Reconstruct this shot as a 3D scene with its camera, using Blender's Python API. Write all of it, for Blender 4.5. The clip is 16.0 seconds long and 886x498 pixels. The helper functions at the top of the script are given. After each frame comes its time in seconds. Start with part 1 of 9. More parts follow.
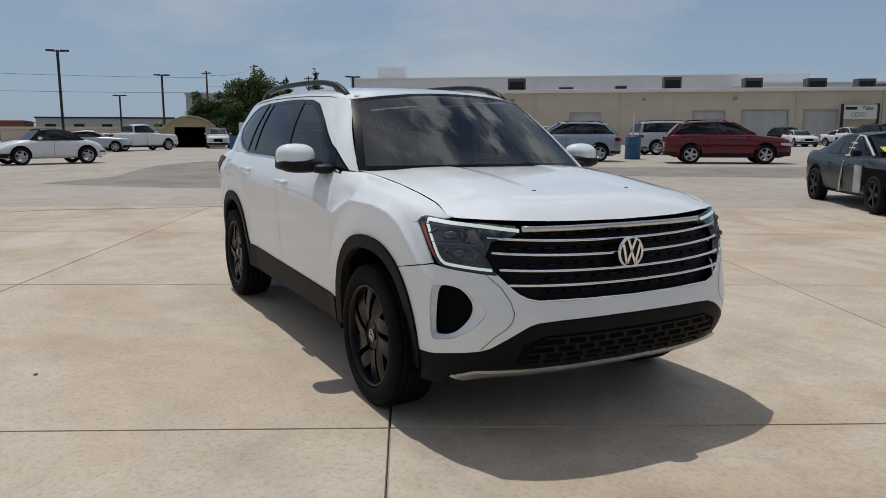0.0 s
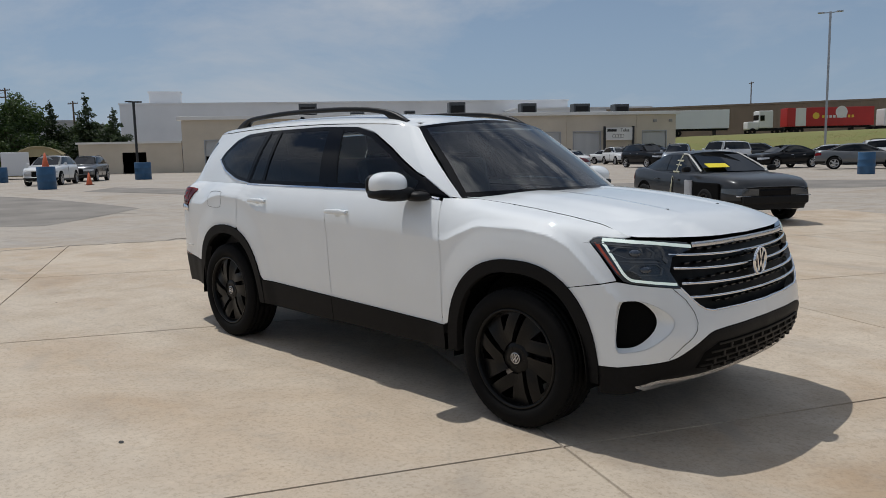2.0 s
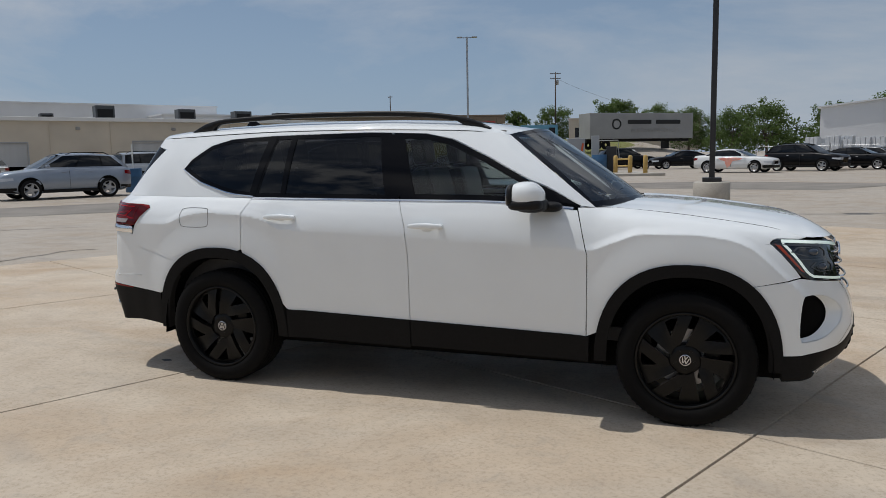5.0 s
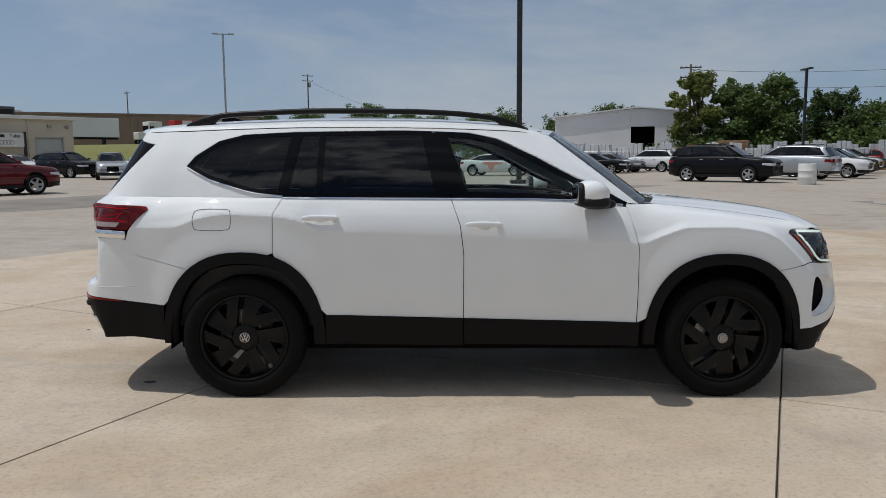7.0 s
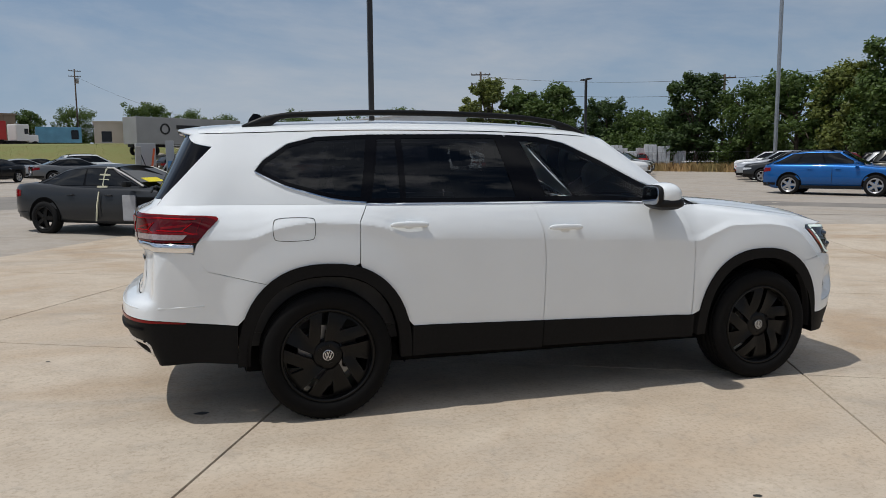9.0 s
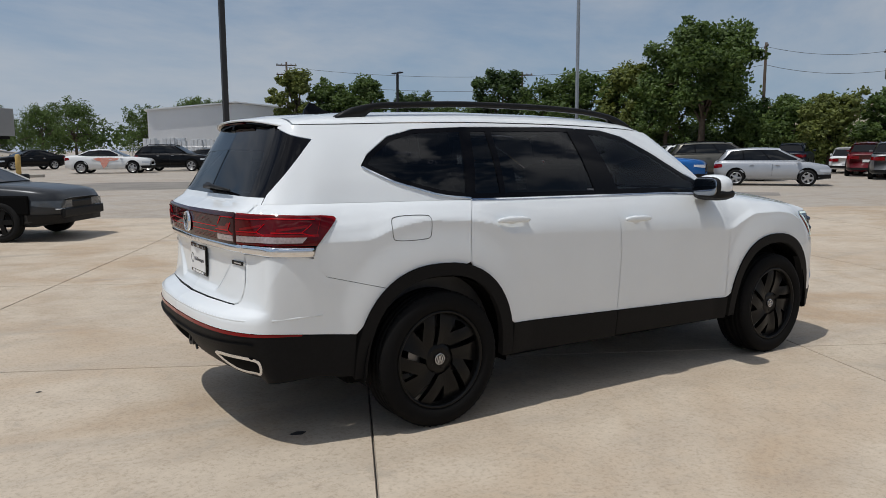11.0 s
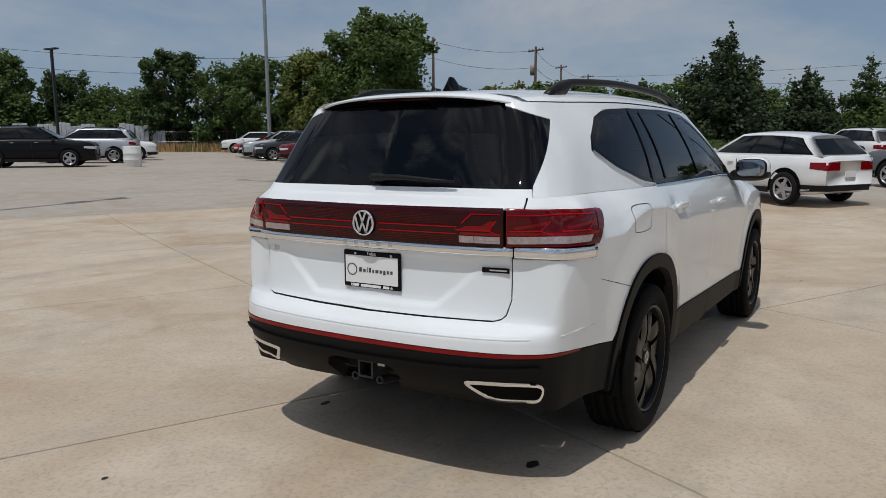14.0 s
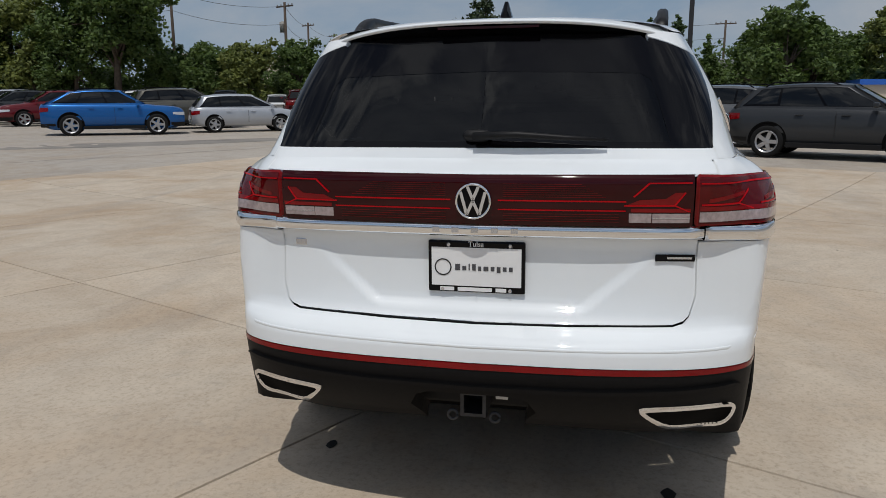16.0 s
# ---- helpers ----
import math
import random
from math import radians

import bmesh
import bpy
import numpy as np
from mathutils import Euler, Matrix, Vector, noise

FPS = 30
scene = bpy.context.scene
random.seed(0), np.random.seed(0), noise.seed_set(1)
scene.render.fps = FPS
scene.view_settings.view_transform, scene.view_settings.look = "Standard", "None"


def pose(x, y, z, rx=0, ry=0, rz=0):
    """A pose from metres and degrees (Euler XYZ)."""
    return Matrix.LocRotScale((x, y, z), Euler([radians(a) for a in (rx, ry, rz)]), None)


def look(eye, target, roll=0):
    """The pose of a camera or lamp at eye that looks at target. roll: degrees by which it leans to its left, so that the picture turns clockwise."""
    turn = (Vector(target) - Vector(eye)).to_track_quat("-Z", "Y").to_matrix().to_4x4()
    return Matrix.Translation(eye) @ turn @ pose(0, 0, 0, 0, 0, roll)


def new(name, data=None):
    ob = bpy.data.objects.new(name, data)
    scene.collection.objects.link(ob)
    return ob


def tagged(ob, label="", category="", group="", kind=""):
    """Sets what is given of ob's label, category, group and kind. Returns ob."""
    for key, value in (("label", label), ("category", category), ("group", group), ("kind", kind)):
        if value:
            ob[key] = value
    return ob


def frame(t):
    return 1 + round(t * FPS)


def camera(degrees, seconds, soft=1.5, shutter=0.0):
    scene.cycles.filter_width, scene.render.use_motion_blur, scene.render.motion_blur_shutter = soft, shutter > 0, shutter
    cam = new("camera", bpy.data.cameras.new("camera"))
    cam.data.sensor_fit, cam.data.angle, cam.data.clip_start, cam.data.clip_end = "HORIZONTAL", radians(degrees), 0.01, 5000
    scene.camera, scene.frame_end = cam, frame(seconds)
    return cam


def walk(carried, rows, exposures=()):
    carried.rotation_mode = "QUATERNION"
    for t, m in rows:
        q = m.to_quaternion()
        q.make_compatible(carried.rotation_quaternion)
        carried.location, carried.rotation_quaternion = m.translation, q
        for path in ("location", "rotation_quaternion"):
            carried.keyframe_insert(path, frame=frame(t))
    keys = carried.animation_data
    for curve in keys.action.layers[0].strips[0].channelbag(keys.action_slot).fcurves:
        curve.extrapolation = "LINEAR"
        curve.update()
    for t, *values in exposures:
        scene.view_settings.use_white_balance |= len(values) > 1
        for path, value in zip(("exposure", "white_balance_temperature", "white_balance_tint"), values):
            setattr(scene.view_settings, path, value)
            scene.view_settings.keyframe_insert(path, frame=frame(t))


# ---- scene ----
cam = camera(61.1, 16.0, soft=0.55)
PATH = [
    (0, (5.072, -2.463, 1.42), (3.333, -1.523, 1.115), -0.1),
    (0.5, (4.847, -2.862, 1.447), (3.176, -1.8, 1.168), -0.4),
    (1, (4.628, -3.316, 1.449), (3.03, -2.141, 1.191), -0.8),
    (1.5, (4.311, -3.649, 1.454), (2.798, -2.365, 1.203), -1.1),
    (2, (3.996, -3.991, 1.45), (2.592, -2.588, 1.202), -1.2),
    (2.5, (3.655, -4.305, 1.456), (2.372, -2.791, 1.212), -1.0),
    (3, (3.256, -4.577, 1.48), (2.1, -2.961, 1.248), -1.1),
    (3.5, (2.856, -4.879, 1.492), (1.831, -3.178, 1.256), -1.3),
    (4, (2.407, -5.037, 1.501), (1.51, -3.266, 1.262), -1.4),
    (6.5, (0.132, -5.457, 1.508), (-0.008, -3.477, 1.262), -0.4),
    (7, (-0.329, -5.527, 1.506), (-0.296, -3.543, 1.261), -0.4),
    (7.5, (-0.76, -5.519, 1.497), (-0.574, -3.542, 1.258), -0.3),
    (8, (-1.207, -5.438, 1.504), (-0.879, -3.48, 1.262), -0.3),
    (8.5, (-1.675, -5.363, 1.516), (-1.208, -3.434, 1.27), -0.4),
    (9, (-2.098, -5.182, 1.525), (-1.51, -3.286, 1.283), -0.4),
    (11.5, (-4.013, -4.07, 1.542), (-2.827, -2.483, 1.272), -0.6),
    (12, (-4.381, -3.755, 1.542), (-3.089, -2.253, 1.267), -0.9),
    (12.5, (-4.634, -3.346, 1.528), (-3.247, -1.934, 1.242), -0.6),
    (13, (-4.891, -2.916, 1.517), (-3.394, -1.621, 1.233), -0.4),
    (13.5, (-5.081, -2.487, 1.52), (-3.485, -1.318, 1.224), -0.4),
    (14, (-5.18, -2.02, 1.531), (-3.497, -0.984, 1.229), -0.3),
    (14.5, (-5.271, -1.553, 1.533), (-3.505, -0.669, 1.219), -0.4),
    (15, (-5.189, -1.111, 1.524), (-3.361, -0.368, 1.197), -0.1),
    (15.5, (-5.075, -0.692, 1.494), (-3.194, -0.115, 1.133), -0.0),
    (16, (-4.827, -0.389, 1.471), (-2.913, 0.027, 1.067), -0.2),
]
# the pad under the car falls a little to the front and to its far side
LEAN = Matrix.Rotation(radians(-0.433), 4, "X") @ Matrix.Rotation(radians(0.702), 4, "Y")
walk(cam, [(t, look(eye, target, roll)) for t, eye, target, roll in PATH],
     exposures=[(0, -0.78), (2, -0.80), (4, -0.80), (7, -0.79), (9, -0.71), (11.5, -0.73), (12.5, -0.83), (14, -0.87), (16, -0.93)])

# ---- light ----
SUN = Vector((-0.42, -0.02, 1.0)).normalized()
world = bpy.data.worlds.new("sky")
scene.world = world
world.use_nodes = True


def build_sky():
    nt = world.node_tree
    nt.nodes.clear()
    out = nt.nodes.new("ShaderNodeOutputWorld")
    bg = nt.nodes.new("ShaderNodeBackground")
    sky = nt.nodes.new("ShaderNodeTexSky")
    sky.sky_type = "NISHITA"
    sky.sun_disc = False
    sky.sun_elevation = math.asin(SUN.z)
    sky.sun_rotation = math.atan2(SUN.x, SUN.y)
    sky.air_density, sky.dust_density, sky.ozone_density = 1.0, 0.6, 1.0
    # thin streaks of high cloud, by direction alone
    co = nt.nodes.new("ShaderNodeTexCoord")
    mp = nt.nodes.new("ShaderNodeMapping")
    mp.inputs["Rotation"].default_value = (0, 0, 0.5)
    mp.inputs["Scale"].default_value = (1.1, 2.0, 4.5)
    ns = nt.nodes.new("ShaderNodeTexNoise")
    ns.inputs["Scale"].default_value = 1.3
    ns.inputs["Detail"].default_value = 9.0
    ns.inputs["Roughness"].default_value = 0.6
    ns.inputs["Distortion"].default_value = 0.35
    ramp = nt.nodes.new("ShaderNodeValToRGB")
    ramp.color_ramp.elements[0].position, ramp.color_ramp.elements[1].position = 0.44, 0.70
    ramp.color_ramp.elements[0].color = (0, 0, 0, 1)
    ramp.color_ramp.elements[1].color = (0.75, 0.75, 0.75, 1)
    mix = nt.nodes.new("ShaderNodeMix")
    mix.data_type = "RGBA"
    tint = nt.nodes.new("ShaderNodeMix")
    tint.data_type, tint.blend_type = "RGBA", "MULTIPLY"
    tint.inputs["Factor"].default_value = 1.0
    tint.inputs["B"].default_value = (0.93, 0.97, 1.0, 1)
    lk = nt.links.new
    lk(co.outputs["Generated"], mp.inputs["Vector"])
    lk(mp.outputs["Vector"], ns.inputs["Vector"])
    lk(ns.outputs["Fac"], ramp.inputs["Fac"])
    # broken heaps of cloud higher up
    heap = nt.nodes.new("ShaderNodeTexNoise")
    heap.inputs["Scale"].default_value, heap.inputs["Detail"].default_value = 5.2, 8.0
    heap.inputs["Roughness"].default_value = 0.58
    edge = nt.nodes.new("ShaderNodeMapRange")
    for key, v in (("From Min", 0.50), ("From Max", 0.60)):
        edge.inputs[key].default_value = v
    high = nt.nodes.new("ShaderNodeMapRange")
    for key, v in (("From Min", 0.32), ("From Max", 0.55)):
        high.inputs[key].default_value = v
    both = nt.nodes.new("ShaderNodeMath")
    both.operation = "MULTIPLY"
    most = nt.nodes.new("ShaderNodeMath")
    most.operation = "MAXIMUM"
    lk(co.outputs["Generated"], heap.inputs["Vector"])
    lk(heap.outputs["Fac"], edge.inputs["Value"])
    lk(edge.outputs["Result"], both.inputs[0])
    lk(high.outputs["Result"], both.inputs[1])
    lk(both.outputs["Value"], most.inputs[0])
    lk(ramp.outputs["Color"], most.inputs[1])
    lk(most.outputs["Value"], mix.inputs["Factor"])
    # thicker, brighter cloud overhead
    lift = nt.nodes.new("ShaderNodeMapRange")
    for key, v in (("From Min", 0.15), ("From Max", 0.65), ("To Min", 1.0), ("To Max", 1.65)):
        lift.inputs[key].default_value = v
    puff = nt.nodes.new("ShaderNodeVectorMath")
    puff.operation = "SCALE"
    puff.inputs[0].default_value = CLOUD[:3]
    lk(lift.outputs["Result"], puff.inputs["Scale"])
    lk(puff.outputs["Vector"], mix.inputs["B"])
    lk(sky.outputs["Color"], tint.inputs["A"])
    # pale summer haze, thickest along the horizon
    sep = nt.nodes.new("ShaderNodeSeparateXYZ")
    rng = nt.nodes.new("ShaderNodeMapRange")
    for key, v in (("From Min", 0.0), ("From Max", 0.5), ("To Min", 0.75), ("To Max", 0.03)):
        rng.inputs[key].default_value = v
    haze = nt.nodes.new("ShaderNodeMix")
    haze.data_type = "RGBA"
    haze.inputs["B"].default_value = HAZE
    lk(co.outputs["Generated"], sep.inputs["Vector"])
    lk(sep.outputs["Z"], rng.inputs["Value"])
    lk(sep.outputs["Z"], lift.inputs["Value"])
    lk(sep.outputs["Z"], high.inputs["Value"])
    lk(rng.outputs["Result"], haze.inputs["Factor"])
    # brighter on the sun's side
    way = nt.nodes.new("ShaderNodeMapRange")
    for key, v in (("From Min", -0.4), ("From Max", 1.0), ("To Min", 1.0), ("To Max", 0.90)):
        way.inputs[key].default_value = v
    dim = nt.nodes.new("ShaderNodeVectorMath")
    dim.operation = "SCALE"
    lk(sep.outputs["X"], way.inputs["Value"])
    lk(way.outputs["Result"], dim.inputs["Scale"])
    lk(mix.outputs["Result"], dim.inputs[0])
    lk(tint.outputs["Result"], haze.inputs["A"])
    lk(haze.outputs["Result"], mix.inputs["A"])
    lk(dim.outputs["Vector"], bg.inputs["Color"])
    bg.inputs["Strength"].default_value = SKY
    lk(bg.outputs["Background"], out.inputs["Surface"])


SKY, CLOUD, HAZE = 0.10, (8.2, 8.5, 9.0, 1), (4.75, 6.5, 9.2, 1)
build_sky()
sun = new("sun", bpy.data.lights.new("sun", "SUN"))
sun.data.energy, sun.data.angle, sun.data.color = 4.1, radians(0.53), (1.0, 0.972, 0.935)
sun.matrix_world = look(SUN * 60, (0, 0, 0))

# ---- tools ----
from mathutils import geometry


def ramp01(a, b, x):
    k = min(1.0, max(0.0, (x - a) / (b - a)))
    return k * k * (3 - 2 * k)


def ground_z(x, y):
    w = ramp01(17, 8, math.hypot(x, y))
    z = w * (-0.01225 * x - 0.00755 * y) + 0.20 * ramp01(12, 28, math.hypot(x, y)) * ramp01(0.65, 1.2, math.atan2(y, x) % 6.2832) * ramp01(4.2, 3.6, math.atan2(y, x) % 6.2832)
    z += 3.3 * ramp01(66, 92, y + 0.25 * x) * ramp01(10, -10, x) * ramp01(-75, -50, x)
    return z


def material(name, color, rough=0.6, metal=0.0, coat=0.0, var=0.12, scale=6.0, bump=0.0, fine=60.0, spec=0.5, tint=None, object_var=0.0):
    """Principled surface with variation of the colour at two scales and fine relief."""
    m = bpy.data.materials.new(name)
    m.use_nodes = True
    nt = m.node_tree
    p = nt.nodes["Principled BSDF"]
    p.inputs["Roughness"].default_value = rough
    p.inputs["Metallic"].default_value = metal
    p.inputs["Coat Weight"].default_value = coat
    p.inputs["Coat Roughness"].default_value = 0.03
    p.inputs["Specular IOR Level"].default_value = spec
    p.inputs["Base Color"].default_value = (*color, 1)
    lk = nt.links.new
    if var > 0:
        co = nt.nodes.new("ShaderNodeTexCoord")
        n1 = nt.nodes.new("ShaderNodeTexNoise")
        n1.inputs["Scale"].default_value, n1.inputs["Detail"].default_value = scale, 6
        n2 = nt.nodes.new("ShaderNodeTexNoise")
        n2.inputs["Scale"].default_value, n2.inputs["Detail"].default_value = fine, 3
        add = nt.nodes.new("ShaderNodeMath")
        add.operation = "MULTIPLY_ADD"
        add.inputs[1].default_value = 0.35
        rng = nt.nodes.new("ShaderNodeMapRange")
        rng.inputs["From Min"].default_value, rng.inputs["From Max"].default_value = 0.4, 0.95
        mix = nt.nodes.new("ShaderNodeMix")
        mix.data_type = "RGBA"
        low = tint or tuple(c * (1 - var) for c in color)
        high = tuple(min(1, c * (1 + 0.6 * var)) for c in color)
        mix.inputs["A"].default_value, mix.inputs["B"].default_value = (*low, 1), (*high, 1)
        lk(co.outputs["Object"], n1.inputs["Vector"])
        lk(co.outputs["Object"], n2.inputs["Vector"])
        lk(n2.outputs["Fac"], add.inputs[0])
        lk(n1.outputs["Fac"], add.inputs[2])
        lk(add.outputs["Value"], rng.inputs["Value"])
        lk(rng.outputs["Result"], mix.inputs["Factor"])
        last = mix.outputs["Result"]
        if object_var:
            info = nt.nodes.new("ShaderNodeObjectInfo")
            r2 = nt.nodes.new("ShaderNodeMapRange")
            r2.inputs["To Min"].default_value, r2.inputs["To Max"].default_value = 1 - object_var, 1 + object_var
            sc = nt.nodes.new("ShaderNodeVectorMath")
            sc.operation = "SCALE"
            lk(info.outputs["Random"], r2.inputs["Value"])
            lk(r2.outputs["Result"], sc.inputs["Scale"])
            lk(last, sc.inputs[0])
            last = sc.outputs["Vector"]
        lk(last, p.inputs["Base Color"])
        if bump:
            b = nt.nodes.new("ShaderNodeBump")
            b.inputs["Strength"].default_value, b.inputs["Distance"].default_value = bump, 0.01
            lk(add.outputs["Value"], b.inputs["Height"])
            lk(b.outputs["Normal"], p.inputs["Normal"])
    return m


def glass(name, tint, gloss_rough=0.0, ior=1.5):
    """Thin pane: tinted see-through, with mirror reflection that grows at grazing angles."""
    m = bpy.data.materials.new(name)
    m.use_nodes = True
    nt = m.node_tree
    nt.nodes.clear()
    out = nt.nodes.new("ShaderNodeOutputMaterial")
    tr = nt.nodes.new("ShaderNodeBsdfTransparent")
    tr.inputs["Color"].default_value = (*tint, 1)
    gl = nt.nodes.new("ShaderNodeBsdfGlossy")
    gl.inputs["Roughness"].default_value = gloss_rough
    fr = nt.nodes.new("ShaderNodeFresnel")
    fr.inputs["IOR"].default_value = ior
    mx = nt.nodes.new("ShaderNodeMixShader")
    nt.links.new(fr.outputs["Fac"], mx.inputs["Fac"])
    nt.links.new(tr.outputs["BSDF"], mx.inputs[1])
    nt.links.new(gl.outputs["BSDF"], mx.inputs[2])
    nt.links.new(mx.outputs["Shader"], out.inputs["Surface"])
    return m


def mesh_of(name, verts, faces, smooth=False):
    me = bpy.data.meshes.new(name)
    me.from_pydata([tuple(v) for v in verts], [], faces)
    me.validate()
    if smooth:
        me.polygons.foreach_set("use_smooth", [True] * len(me.polygons))
    return me


def part(name, data, mat, parent=None, label="", m=None):
    """Link a bmesh or mesh as one mesh object under a thing."""
    if isinstance(data, bmesh.types.BMesh):
        me = bpy.data.meshes.new(name)
        data.to_mesh(me)
        data.free()
    else:
        me = data
    if not me.materials:
        me.materials.append(mat)
    ob = new(name, me)
    if parent:
        ob.parent = parent
    if m is not None:
        ob.matrix_basis = m
    if label:
        ob["label"] = label
    return ob


def thing(name, m, label, category, group="", kind=""):
    ob = new(name)
    ob.empty_display_size = 0.2
    ob.matrix_basis = m
    return tagged(ob, label, category, group, kind)


def box(bm, x0, x1, y0, y1, z0, z1, bevel=0.0, m=None):
    r = bmesh.ops.create_cube(bm, size=1.0)
    vs = r["verts"]
    bmesh.ops.scale(bm, vec=(x1 - x0, y1 - y0, z1 - z0), verts=vs)
    bmesh.ops.translate(bm, vec=((x0 + x1) / 2, (y0 + y1) / 2, (z0 + z1) / 2), verts=vs)
    if bevel:
        es = list({e for v in vs for e in v.link_edges})
        r = bmesh.ops.bevel(bm, geom=es, offset=bevel, segments=2, affect="EDGES", profile=0.6)
        vs = list({v for f in r["faces"] for v in f.verts} | {v for v in vs if v.is_valid})
    if m is not None:
        bmesh.ops.transform(bm, matrix=m, verts=vs)
    return vs


def boxes(*dims, bevel=0.0):
    bm = bmesh.new()
    for d in dims:
        box(bm, *d, bevel=bevel)
    return bm


def tube(path, radius, sides=8, caps=True):
    """A round bar along a list of points; radius may be one number or one for each point."""
    verts, faces = [], []
    pts = [Vector(p) for p in path]
    for i, p in enumerate(pts):
        d = (pts[min(i + 1, len(pts) - 1)] - pts[max(i - 1, 0)]).normalized()
        a = d.cross(Vector((0, 0, 1)))
        if a.length < 0.05:
            a = d.cross(Vector((1, 0, 0)))
        a.normalize()
        b = d.cross(a)
        r = radius[i] if isinstance(radius, (list, tuple)) else radius
        for k in range(sides):
            t = 2 * math.pi * k / sides
            verts.append(p + a * (r * math.cos(t)) + b * (r * math.sin(t)))
    for i in range(len(pts) - 1):
        for k in range(sides):
            j = (k + 1) % sides
            faces.append((i * sides + k, i * sides + j, (i + 1) * sides + j, (i + 1) * sides + k))
    if caps:
        faces.append(tuple(range(sides - 1, -1, -1)))
        faces.append(tuple((len(pts) - 1) * sides + k for k in range(sides)))
    return verts, faces


def lathe(profile, sides=48, axis="y"):
    """Turn a list of (radius, height) round an axis."""
    verts, faces = [], []
    n = len(profile)
    for k in range(sides):
        t = 2 * math.pi * k / sides
        for r, h in profile:
            if axis == "y":
                verts.append((r * math.cos(t), h, r * math.sin(t)))
            else:
                verts.append((r * math.cos(t), r * math.sin(t), h))
    for k in range(sides):
        j = (k + 1) % sides
        for i in range(n - 1):
            faces.append((k * n + i, k * n + i + 1, j * n + i + 1, j * n + i))
    return verts, faces


def curve(knots):
    """A smooth function through (x, y) knots (monotone cubic)."""
    xs, ys = [k[0] for k in knots], [k[1] for k in knots]
    n = len(xs)
    d = [(ys[i + 1] - ys[i]) / (xs[i + 1] - xs[i]) for i in range(n - 1)]
    t = [d[0]] + [0 if d[i - 1] * d[i] <= 0 else 2 * d[i - 1] * d[i] / (d[i - 1] + d[i]) for i in range(1, n - 1)] + [d[-1]]

    def f(x):
        if x <= xs[0]:
            return ys[0] + t[0] * (x - xs[0]) * 0
        if x >= xs[-1]:
            return ys[-1]
        i = 0
        while x > xs[i + 1]:
            i += 1
        h = xs[i + 1] - xs[i]
        u = (x - xs[i]) / h
        return (ys[i] * (1 + 2 * u) * (1 - u) ** 2 + h * t[i] * u * (1 - u) ** 2 + ys[i + 1] * u * u * (3 - 2 * u) + h * t[i + 1] * u * u * (u - 1))
    return f


def text(name, body, size, mat, parent, m, depth=0.002):
    cu = bpy.data.curves.new(name, "FONT")
    cu.body, cu.size, cu.extrude = body, size, depth
    cu.align_x, cu.align_y = "CENTER", "CENTER"
    ob = new("tmp", cu)
    dg = bpy.context.evaluated_depsgraph_get()
    me = bpy.data.meshes.new_from_object(ob.evaluated_get(dg))
    bpy.data.objects.remove(ob)
    me.name = name
    me.materials.clear()
    return part(name, me, mat, parent, m=m)

